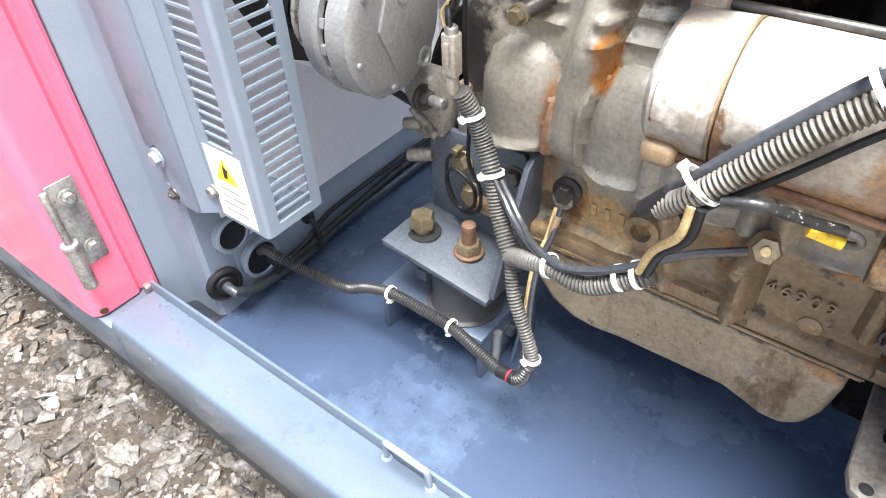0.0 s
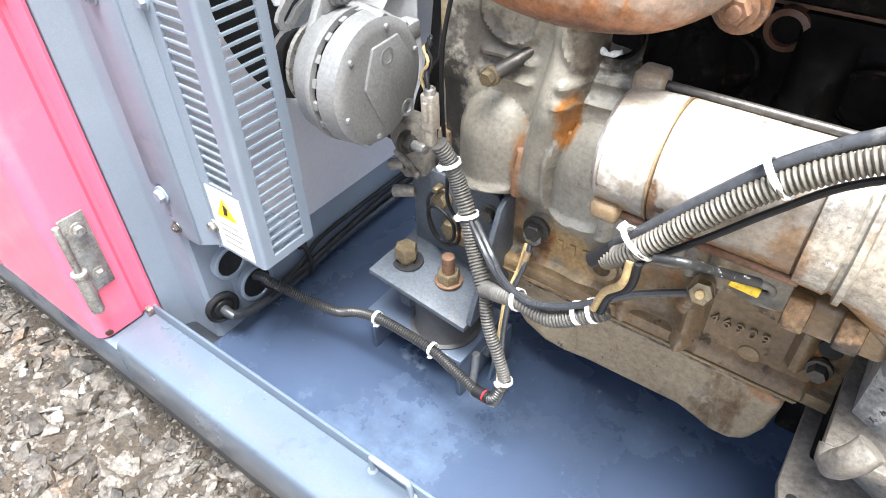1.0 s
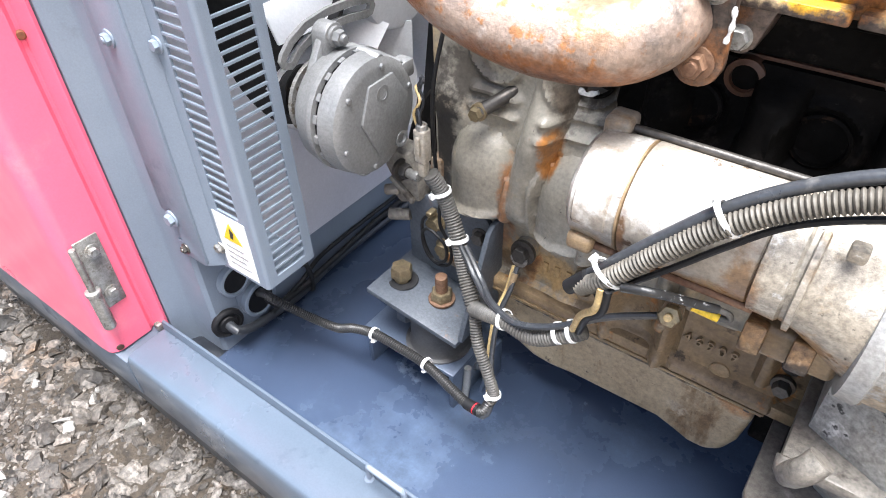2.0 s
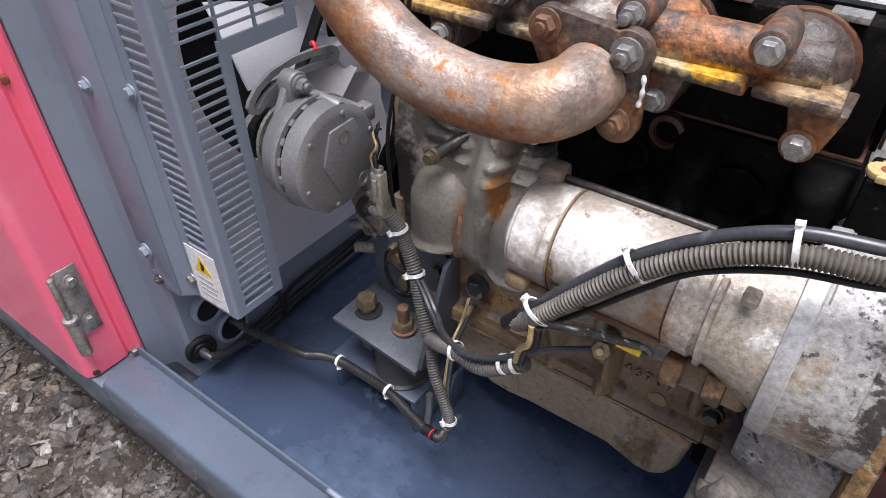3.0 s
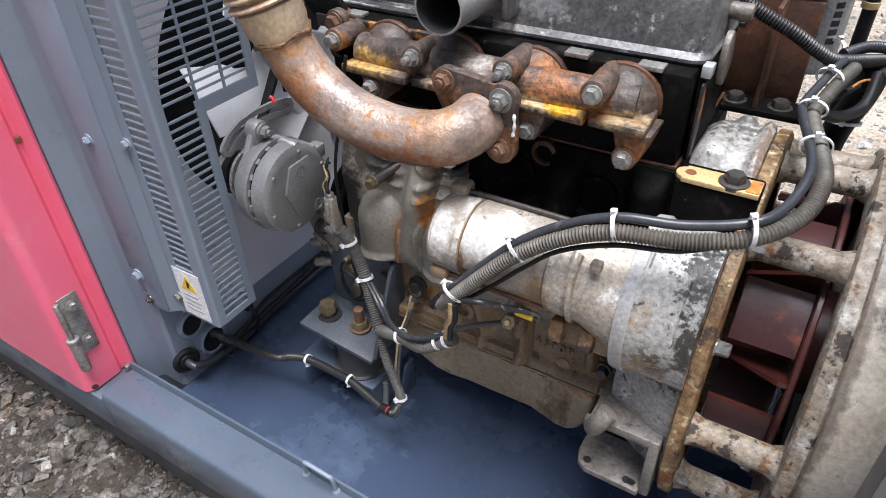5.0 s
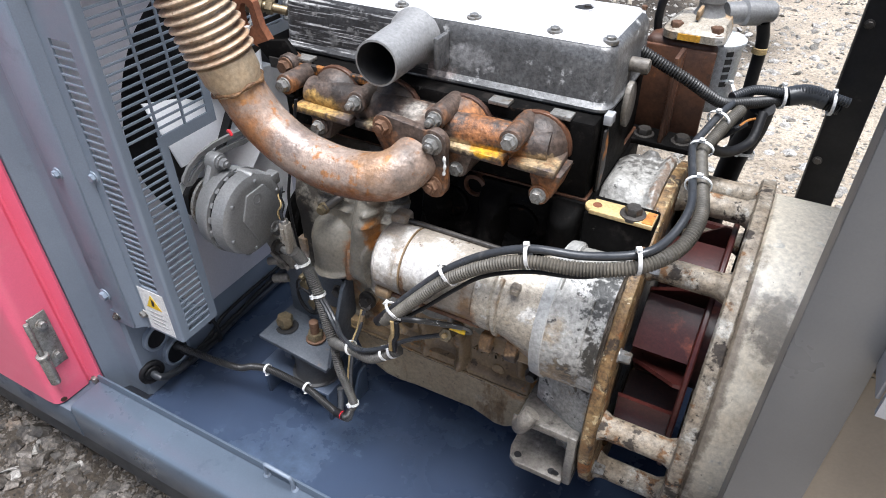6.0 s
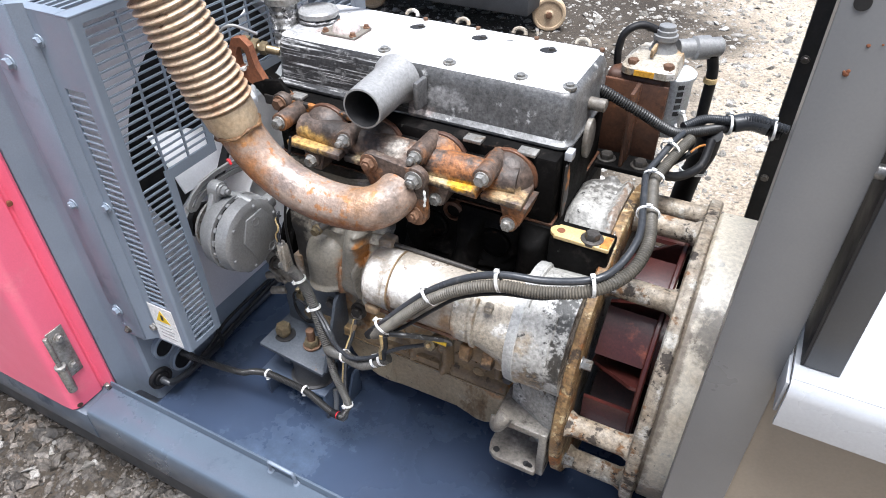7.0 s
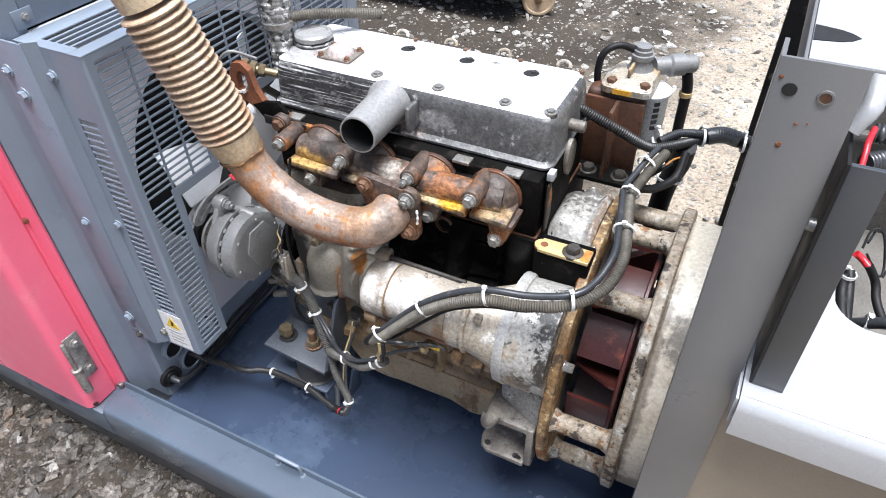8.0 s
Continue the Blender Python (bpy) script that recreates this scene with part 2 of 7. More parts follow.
M["bell"] = material("blotched_grey_bell_casting", (0.37, 0.365, 0.345), (0.27, 0.262, 0.24), 0.44, 0.05, scale=10, bump=0.9, fine=150, grit=0.3,
                     stains=[((0.30, 0.245, 0.175), 10, 0.55, 0.08), ((0.56, 0.55, 0.53), 18, 0.60, 0.04), ((0.035, 0.033, 0.03), 36, 0.62, 0.03), ((0.04, 0.037, 0.033), 90, 0.66, 0.03)],
                     spots=[((0.03, 0.03, 0.027), (0.180, 0.48, 0.585), (0.026, 0.09, 0.05)), ((0.04, 0.036, 0.03), (0.185, 0.46, 0.50), (0.016, 0.06, 0.05)), ((0.05, 0.042, 0.035), (0.150, 0.44, 0.455), (0.022, 0.05, 0.028)),
                            ((0.04, 0.036, 0.03), (0.160, 0.46, 0.405), (0.035, 0.06, 0.022)), ((0.30, 0.225, 0.14), (0.135, 0.44, 0.42), (0.035, 0.05, 0.05), 0.8), ((0.06, 0.055, 0.05), (0.10, 0.62, 0.58), (0.012, 0.05, 0.06), 0.8),
                            ((0.05, 0.045, 0.04), (0.13, 0.82, 0.63), (0.06, 0.07, 0.04), 0.8), ((0.20, 0.12, 0.07), (0.188, 0.70, 0.63), (0.012, 0.12, 0.03), 0.7)], spot_size=95.0, ragged=1.9)
# Grimy casting; on the bell foot its darker grey also stands for shade.
M["foot"] = material("grimy_foot_shade_casting", (0.20, 0.185, 0.16), (0.12, 0.105, 0.088), 0.46, 0.05, scale=10, bump=0.7, fine=150, grit=0.28,
                     stains=[((0.30, 0.28, 0.25), 12, 0.6, 0.1), ((0.05, 0.04, 0.03), 16, 0.6, 0.08), ((0.2, 0.12, 0.06), 9, 0.6, 0.1)])
M["bell_lip"] = material("smooth_grey_casting_lip", (0.40, 0.40, 0.385), (0.31, 0.305, 0.29), 0.42, 0.1, scale=14, bump=0.5, fine=170, grit=0.2,
                         stains=[((0.25, 0.2, 0.15), 12, 0.6, 0.1), (GRIME, 40, 0.67, 0.04)])
# spots: orange and grey patches, a dark strip along the elbow's bottom
M["exhaust"] = material("heat_scaled_exhaust_steel", (0.36, 0.285, 0.235), (0.26, 0.185, 0.14), 0.38, 0.25, scale=6, bump=0.8, fine=150, grit=0.2,
                        stains=[((0.32, 0.14, 0.05), 55, 0.545, 0.07), ((0.085, 0.04, 0.024), 120, 0.66, 0.05), ((0.48, 0.42, 0.38), 30, 0.60, 0.14)], ragged=0.6,
                        spots=[((0.26, 0.095, 0.025), (-0.22, 0.455, 0.632), (0.20, 0.08, 0.030), 0.85), ((0.32, 0.13, 0.04), (-0.375, 0.445, 0.69), (0.055, 0.06, 0.06), 0.8), ((0.17, 0.135, 0.12), (-0.305, 0.47, 0.70), (0.035, 0.06, 0.025), 0.7),
                               ((0.09, 0.075, 0.065), (-0.130, 0.51, 0.68), (0.022, 0.05, 0.04), 0.8), ((0.30, 0.16, 0.07), (-0.172, 0.475, 0.695), (0.035, 0.05, 0.03), 0.6), ((0.40, 0.19, 0.06), (-0.40, 0.46, 0.765), (0.05, 0.06, 0.02), 0.8),
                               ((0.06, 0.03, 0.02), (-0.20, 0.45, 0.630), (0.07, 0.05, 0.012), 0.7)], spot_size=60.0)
M["bellows"] = material("tan_flexible_exhaust", (0.56, 0.44, 0.32), (0.44, 0.31, 0.20), 0.45, 0.15, scale=6, bump=0.4, fine=150, grit=0.22,
                        stains=[((0.36, 0.17, 0.065), 7, 0.58, 0.12), ((0.20, 0.10, 0.045), 60, 0.62, 0.05), ((0.68, 0.61, 0.52), 12, 0.60, 0.08)])
M["grate"] = material("oily_golden_gasket_edge", (0.40, 0.27, 0.12), (0.16, 0.10, 0.045), 0.4, scale=30, bump=0.8, fine=140, grit=0.3,
                      stains=[((0.55, 0.44, 0.26), 26, 0.60, 0.05), ((0.03, 0.022, 0.016), 34, 0.60, 0.04)])
M["collar"] = material("heat_bleached_collar", (0.56, 0.47, 0.34), (0.42, 0.31, 0.19), 0.42, 0.15, scale=14, bump=0.5, fine=130, grit=0.2,
                       stains=[((0.40, 0.22, 0.08), 14, 0.60, 0.06), ((0.07, 0.04, 0.025), 40, 0.66, 0.03)])
M["weld"] = material("burnt_weld_bead", (0.25, 0.14, 0.06), (0.10, 0.05, 0.025), 0.6, 0.2, scale=60, bump=1.2, fine=160, grit=0.4)
M["manifold"] = material("rusted_manifold_iron", (0.125, 0.088, 0.068), (0.05, 0.037, 0.031), 0.5, 0.1, scale=11, bump=1.2, fine=110, grit=0.42,
                         stains=[((0.25, 0.10, 0.03), 10, 0.53, 0.1), ((0.26, 0.20, 0.15), 24, 0.67, 0.07)],
                         spots=[((0.46, 0.29, 0.09), (-0.335, 0.58, 0.703), (0.050, 0.04, 0.018), 0.9), ((0.5, 0.4, 0.24), (-0.20, 0.575, 0.700), (0.05, 0.03, 0.010), 0.9), ((0.36, 0.26, 0.14), (0.035, 0.575, 0.700), (0.04, 0.03, 0.010), 0.9), ((0.45, 0.34, 0.19), (-0.075, 0.57, 0.700), (0.04, 0.03, 0.008), 0.9),
                                ((0.62, 0.32, 0.01), (-0.036, 0.566, 0.700), (0.030, 0.018, 0.008)),
                                ((0.035, 0.026, 0.021), (0.045, 0.61, 0.745), (0.035, 0.04, 0.022), 0.7), ((0.035, 0.028, 0.022), (-0.225, 0.605, 0.732), (0.045, 0.04, 0.03), 0.8), ((0.022, 0.018, 0.016), (-0.30, 0.60, 0.725), (0.03, 0.04, 0.02), 0.8), ((0.02, 0.017, 0.015), (-0.255, 0.56, 0.70), (0.012, 0.06, 0.04), 0.9),
                                ((0.34, 0.12, 0.02), (0.0, 0.59, 0.715), (0.02, 0.05, 0.03), 0.85), ((0.30, 0.115, 0.035), (-0.06, 0.59, 0.72), (0.05, 0.04, 0.02), 0.8), ((0.36, 0.33, 0.29), (-0.165, 0.585, 0.725), (0.03, 0.03, 0.014), 0.8), ((0.26, 0.10, 0.03), (0.05, 0.58, 0.665), (0.03, 0.05, 0.03), 0.9)], spot_size=52.0)
M["rust"] = material("red_brown_rust", (0.24, 0.085, 0.035), (0.13, 0.045, 0.02), 0.75, 0.1, scale=18, bump=0.5, fine=150,
                     stains=[((0.4, 0.3, 0.2), 20, 0.64, 0.1)])
M["rust_edge"] = material("flaking_rust_cream_edge", (0.42, 0.37, 0.295), (0.25, 0.195, 0.135), 0.55, 0.0, scale=20, bump=1.2, fine=120, grit=0.34,
                          stains=[((0.56, 0.525, 0.46), 20, 0.56, 0.04), ((0.22, 0.11, 0.045), 22, 0.57, 0.04), ((0.045, 0.034, 0.026), 26, 0.57, 0.04), ((0.03, 0.024, 0.02), 70, 0.62, 0.03)])
M["dark_rust"] = material("dark_red_brown_rust", (0.115, 0.050, 0.026), (0.052, 0.025, 0.016), 0.5, 0.1, scale=10, bump=0.5, fine=150,
                          stains=[((0.24, 0.10, 0.035), 16, 0.60, 0.1), ((0.012, 0.010, 0.009), 9, 0.58, 0.08)])
M["corner_rust"] = material("blotched_orange_corner_rust", (0.02, 0.016, 0.013), (0.010, 0.008, 0.007), 0.6, scale=16, bump=0.8, fine=120,
                            stains=[((0.34, 0.13, 0.025), 28, 0.53, 0.06)])
M["ring_rust"] = material("golden_brown_rusted_plate", (0.27, 0.175, 0.075), (0.14, 0.075, 0.03), 0.55, 0.0, scale=26, bump=1.3, fine=110, grit=0.42,
                          stains=[((0.50, 0.39, 0.22), 34, 0.57, 0.04), ((0.045, 0.03, 0.02), 24, 0.56, 0.04), ((0.30, 0.11, 0.025), 18, 0.58, 0.05), ((0.62, 0.57, 0.47), 48, 0.64, 0.03)])
M["oxide"] = material("dark_red_oxide_paint", (0.075, 0.018, 0.014), (0.038, 0.010, 0.009), 0.38, scale=8, bump=0.15,
                      stains=[((0.2, 0.05, 0.03), 12, 0.62, 0.1)])
M["cream"] = material("cream_generator_paint", (0.72, 0.66, 0.545), (0.60, 0.53, 0.42), 0.44, scale=5, bump=0.35, fine=140, grit=0.16,
                      stains=[((0.30, 0.25, 0.19), 11, 0.62, 0.07, (2.2, 0.8, 0.8)), ((0.07, 0.058, 0.048), 30, 0.66, 0.03, (2.6, 0.8, 0.8)), ((0.44, 0.34, 0.22), 4, 0.58, 0.18), ((0.66, 0.63, 0.56), 30, 0.62, 0.05), ((0.05, 0.04, 0.03), 80, 0.68, 0.03)],
                      spots=[((0.10, 0.085, 0.07), (0.385, 0.56, 0.555), (0.035, 0.06, 0.05), 0.8), ((0.20, 0.13, 0.07), (0.40, 0.47, 0.22), (0.08, 0.06, 0.08), 0.8), ((0.12, 0.09, 0.07), (0.348, 0.55, 0.45), (0.012, 0.2, 0.3), 0.7)])
M["cover"] = material("scuffed_silver_cover_paint", (0.66, 0.66, 0.665), (0.52, 0.52, 0.525), 0.34, 0.12, scale=7, bump=0.4, fine=180, grit=0.2,
                      stains=[((0.08, 0.08, 0.08), 16, 0.62, 0.04, (0.35, 1, 1.6)), ((0.48, 0.38, 0.33), 5, 0.64, 0.08), ((0.80, 0.80, 0.80), 10, 0.56, 0.08)],
                      spots=[((0.22, 0.22, 0.22), (-0.44, 0.73, 0.836), (0.06, 0.06, 0.05), 0.8), ((0.40, 0.29, 0.25), (-0.36, 0.74, 0.84), (0.06, 0.05, 0.05), 0.7)])
M["cover_side"] = material("scratched_black_cover_side", (0.055, 0.055, 0.057), (0.03, 0.03, 0.031), 0.38, 0.25, scale=9, bump=0.5, fine=160, grit=0.3,
                           stains=[((0.55, 0.55, 0.55), 60, 0.53, 0.08, (0.10, 1, 3.6)), ((0.17, 0.17, 0.168), 60, 0.56, 0.06), ((0.14, 0.14, 0.137), 10, 0.58, 0.12)],
                           spots=[((0.24, 0.24, 0.237), (-0.10, 0.67, 0.80), (0.10, 0.05, 0.035), 0.6)])
M["cover_grey"] = material("dull_grey_cover_side", (0.15, 0.15, 0.15), (0.075, 0.075, 0.075), 0.38, 0.2, scale=10, bump=0.45, fine=170, grit=0.3,
                           stains=[((0.05, 0.05, 0.05), 9, 0.56, 0.12), ((0.36, 0.36, 0.355), 40, 0.60, 0.06), ((0.30, 0.24, 0.22), 6, 0.62, 0.1)],
                           spots=[((0.45, 0.45, 0.45), (-0.13, 0.675, 0.785), (0.05, 0.03, 0.02), 0.5)])
M["stub"] = material("dull_grey_intake_casting", (0.32, 0.32, 0.315), (0.22, 0.22, 0.218), 0.40, 0.2, scale=6, bump=0.35, fine=200, grit=0.16,
                     stains=[((0.09, 0.09, 0.088), 9, 0.62, 0.14), ((0.44, 0.44, 0.43), 14, 0.64, 0.1)])
M["zinc"] = material("zinc_plated_steel", (0.36, 0.355, 0.34), (0.2, 0.195, 0.18), 0.38, 0.55, scale=60, bump=0.3,
                     stains=[((0.10, 0.075, 0.05), 70, 0.55, 0.1)], vary=0.15)
M["brass_bolt"] = material("yellow_passivated_bolt", (0.34, 0.275, 0.165), (0.20, 0.155, 0.095), 0.4, 0.7, scale=40, bump=0.2,
                           stains=[((0.14, 0.08, 0.04), 40, 0.6, 0.1)], vary=0.15)
M["rusty_bolt"] = material("rusty_bolt_steel", (0.22, 0.13, 0.08), (0.12, 0.06, 0.035), 0.6, 0.4, scale=40, bump=0.3, vary=0.2)
M["dark_bolt"] = material("oily_dark_bolt", (0.11, 0.1, 0.09), (0.06, 0.055, 0.05), 0.4, 0.6, scale=40, bump=0.2, vary=0.2)
M["tie"] = material("white_nylon", (0.82, 0.82, 0.8), (0.7, 0.7, 0.68), 0.4, scale=50, bump=0.0)
M["label"] = material("white_label_film", (0.78, 0.78, 0.76), (0.7, 0.7, 0.68), 0.45, scale=20, bump=0.0)
M["yellow"] = material("yellow_plastic", (0.8, 0.55, 0.02), (0.72, 0.48, 0.02), 0.45, scale=20, bump=0.0)
M["ink"] = material("black_ink", (0.02, 0.02, 0.02), (0.02, 0.02, 0.02), 0.5, scale=20, bump=0.0)
M["inkgrey"] = material("grey_ink", (0.3, 0.3, 0.3), (0.28, 0.28, 0.28), 0.5, scale=20, bump=0.0)
M["chalk"] = material("yellow_paint_mark", (0.78, 0.45, 0.03), (0.6, 0.3, 0.03), 0.6, scale=40, bump=0.2)
M["orange"] = material("orange_rust_bloom", (0.5, 0.22, 0.04), (0.3, 0.1, 0.02), 0.7, scale=60, bump=0.4, fine=150, stains=[((0.05, 0.03, 0.02), 90, 0.6, 0.06)])
M["mustard"] = material("tan_yellow_bare_metal", (0.62, 0.47, 0.24), (0.50, 0.36, 0.16), 0.45, 0.2, scale=20, bump=0.3, stains=[((0.25, 0.12, 0.04), 40, 0.62, 0.06)])
M["red"] = material("red_cable", (0.6, 0.02, 0.03), (0.5, 0.02, 0.03), 0.35, scale=20, bump=0.0)
M["tan_wire"] = material("tan_taped_wire", (0.58, 0.43, 0.2), (0.42, 0.3, 0.13), 0.5, scale=40, bump=0.1)
M["fan"] = material("white_plastic_fan", (0.76, 0.77, 0.79), (0.70, 0.71, 0.73), 0.4, scale=6, bump=0.05, grit=0.05)
# Black of the radiator core; also painted into holes as their shade.
M["void"] = material("black_core_and_hole_shade", (0.008, 0.008, 0.009), (0.005, 0.005, 0.006), 0.7, scale=30, bump=0.2)
M["rubber"] = material("grey_rubber_mount", (0.05, 0.05, 0.052), (0.035, 0.035, 0.036), 0.6, scale=12, bump=0.1)
M["plate"] = material("scuffed_blue_grey_bracket", (0.098, 0.112, 0.132), (0.055, 0.064, 0.078), 0.42, 0.1, scale=9, bump=0.35, grit=0.22,
                      stains=[((0.2, 0.11, 0.06), 14, 0.62, 0.07), ((0.3, 0.33, 0.36), 30, 0.68, 0.06)])
M["shelf"] = material("silver_grey_shelf_paint", (0.36, 0.37, 0.385), (0.32, 0.33, 0.345), 0.32, 0.1, scale=4, bump=0.04, fine=300, grit=0.05,
                      stains=[((0.5, 0.51, 0.52), 70, 0.70, 0.08)], coat=0.1)
# Tan in the base colour stands for ground reflected by a grey panel.
M["panel_tan"] = material("tan_ground_reflection_paint", (0.29, 0.245, 0.19), (0.25, 0.21, 0.16), 0.4, scale=3, bump=0.03, grit=0.04)
M["clear"] = material("milky_clear_plastic", (0.36, 0.33, 0.28), (0.24, 0.21, 0.165), 0.4, scale=40, bump=0.1)
M["wood"] = material("pale_wheel_wood", (0.55, 0.43, 0.29), (0.42, 0.31, 0.2), 0.6, scale=12, bump=0.2)
M["foil"] = material("silver_heat_wrap", (0.42, 0.42, 0.41), (0.12, 0.12, 0.12), 0.34, 0.4, scale=60, bump=1.0, fine=70, bump_size=0.006,
                     stains=[((0.70, 0.70, 0.69), 70, 0.54, 0.05), ((0.025, 0.025, 0.025), 90, 0.57, 0.04)])
M["filter"] = material("white_filter_can_paint", (0.66, 0.69, 0.71), (0.56, 0.59, 0.61), 0.35, scale=10, bump=0.05,
                       stains=[((0.3, 0.24, 0.17), 12, 0.64, 0.1)])
M["flecked"] = material("black_flecked_tape", (0.02, 0.02, 0.02), (0.012, 0.012, 0.012), 0.35, scale=30, bump=0.6, fine=120, stains=[((0.5, 0.5, 0.5), 120, 0.60, 0.04)])
M["bay"] = material("dusty_grey_bay_paint", (0.16, 0.15, 0.135), (0.10, 0.094, 0.085), 0.55, scale=5, bump=0.1)
M["stand"] = material("scuffed_blue_stand_paint", (0.075, 0.098, 0.14), (0.052, 0.070, 0.105), 0.36, scale=7, bump=0.1, fine=300, grit=0.1,
                      stains=[((0.15, 0.18, 0.23), 14, 0.62, 0.06), ((0.16, 0.10, 0.06), 30, 0.72, 0.04)], coat=0.15)
M["stone"] = material("grey_crushed_stone", (0.31, 0.295, 0.275), (0.10, 0.092, 0.082), 0.5, scale=40, bump=1.0, fine=150, grit=0.45, island=0.8,
                      stains=[((0.26, 0.17, 0.10), 5, 0.58, 0.1), ((0.05, 0.045, 0.04), 45, 0.57, 0.08)], bump_size=0.005)
M["ground"] = material("dirt_and_gravel", (0.48, 0.41, 0.32), (0.30, 0.25, 0.19), 0.85, scale=2.2, bump=0.9, fine=60,
                       stains=[((0.5, 0.46, 0.39), 30, 0.6, 0.08), ((0.12, 0.11, 0.1), 18, 0.62, 0.08), ((0.09, 0.07, 0.05), 60, 0.6, 0.06)], bump_scale=60, bump_size=0.015, grit=0.4)


M["pale_stone"] = material("pale_crushed_stone", (0.36, 0.345, 0.315), (0.19, 0.178, 0.16), 0.75, scale=40, bump=1.0, fine=150, grit=0.4, island=0.6,
                           stains=[((0.36, 0.27, 0.18), 5, 0.6, 0.1), ((0.10, 0.09, 0.08), 45, 0.6, 0.08)], bump_size=0.005)


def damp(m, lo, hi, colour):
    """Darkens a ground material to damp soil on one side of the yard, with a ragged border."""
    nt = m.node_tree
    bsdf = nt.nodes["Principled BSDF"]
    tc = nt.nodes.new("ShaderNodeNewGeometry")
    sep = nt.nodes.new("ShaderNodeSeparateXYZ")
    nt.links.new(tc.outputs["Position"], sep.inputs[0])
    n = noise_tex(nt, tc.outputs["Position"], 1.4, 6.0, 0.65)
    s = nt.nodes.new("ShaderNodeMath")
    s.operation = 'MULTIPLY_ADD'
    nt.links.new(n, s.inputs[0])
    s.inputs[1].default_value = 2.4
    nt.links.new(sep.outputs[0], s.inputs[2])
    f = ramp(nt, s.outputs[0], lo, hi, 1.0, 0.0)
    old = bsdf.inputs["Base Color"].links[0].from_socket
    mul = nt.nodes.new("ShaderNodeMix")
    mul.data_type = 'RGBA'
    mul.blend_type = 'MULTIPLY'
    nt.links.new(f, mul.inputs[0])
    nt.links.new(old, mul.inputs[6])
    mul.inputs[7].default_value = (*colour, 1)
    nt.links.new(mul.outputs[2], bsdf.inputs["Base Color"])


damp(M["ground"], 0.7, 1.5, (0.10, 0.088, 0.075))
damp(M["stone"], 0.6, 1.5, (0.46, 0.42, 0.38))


# ------------------------------------------------------------------ mesh tools
ORIGIN = {}


def thing(name, at, label, category, group="", kind=""):
    ob = new(name)
    ob.location = at
    ob.empty_display_size = 0.05
    ORIGIN[ob.name] = Vector(at)
    return tagged(ob, label, category, group, kind)


def finish(bm, smooth):
    bmesh.ops.recalc_face_normals(bm, faces=bm.faces)
    if smooth:
        lim = radians(38)
        for f in bm.faces:
            f.smooth = True
        for e in bm.edges:
            if len(e.link_faces) == 2 and e.calc_face_angle(0) > lim:
                e.smooth = False


def part(name, bm, mat, parent, label="", smooth=True):
    """Links the bmesh, given in world metres, as one mesh under parent."""
    finish(bm, smooth)
    o = ORIGIN[parent.name]
    bmesh.ops.translate(bm, verts=bm.verts, vec=-o)
    me = bpy.data.meshes.new(name)
    bm.to_mesh(me)
    bm.free()
    me.materials.append(mat if not isinstance(mat, str) else M[mat])
    ob = new(name, me)
    ob.parent = parent
    ORIGIN[ob.name] = o
    return tagged(ob, label)


def solid(name, bm, mat, label, category="", group="", kind="", smooth=True):
    """One top-level mesh with its origin at the foot of its middle."""
    finish(bm, smooth)
    lo = Vector((min(v.co.x for v in bm.verts), min(v.co.y for v in bm.verts), min(v.co.z for v in bm.verts)))
    hi = Vector((max(v.co.x for v in bm.verts), max(v.co.y for v in bm.verts), max(v.co.z for v in bm.verts)))
    o = Vector(((lo.x + hi.x) / 2, (lo.y + hi.y) / 2, lo.z))
    bmesh.ops.translate(bm, verts=bm.verts, vec=-o)
    me = bpy.data.meshes.new(name)
    bm.to_mesh(me)
    bm.free()
    me.materials.append(M[mat])
    ob = new(name, me)
    ob.location = o
    ORIGIN[ob.name] = o
    return tagged(ob, label, category, group, kind)


def bevel(bm, w, seg=2, geom=None, angle=30):
    if w <= 0:
        return bm
    es = [e for e in (geom or bm.edges) if len(e.link_faces) == 2 and e.calc_face_angle(0) > radians(angle)]
    bmesh.ops.bevel(bm, geom=es, offset=w, segments=seg, affect='EDGES', profile=0.5, clamp_overlap=True)
    return bm


def box(lo, hi, w=0.002, seg=2, bm=None):
    b = bmesh.new()
    bmesh.ops.create_cube(b, size=1)
    lo, hi = Vector(lo), Vector(hi)
    for v in b.verts:
        v.co = Vector([lo[i] + (v.co[i] + 0.5) * (hi[i] - lo[i]) for i in range(3)])
    bevel(b, w, seg)
    return join(bm, b)


def join(bm, b):
    if bm is None:
        return b
    me = bpy.data.meshes.new("tmp")
    b.to_mesh(me)
    b.free()
    bm.from_mesh(me)
    bpy.data.meshes.remove(me)
    return bm


def axes(d):
    d = Vector(d).normalized()
    up = Vector((0, 0, 1)) if abs(d.z) < 0.9 else Vector((0, 1, 0))
    u = d.cross(up).normalized()
    return d, u, u.cross(d).normalized()


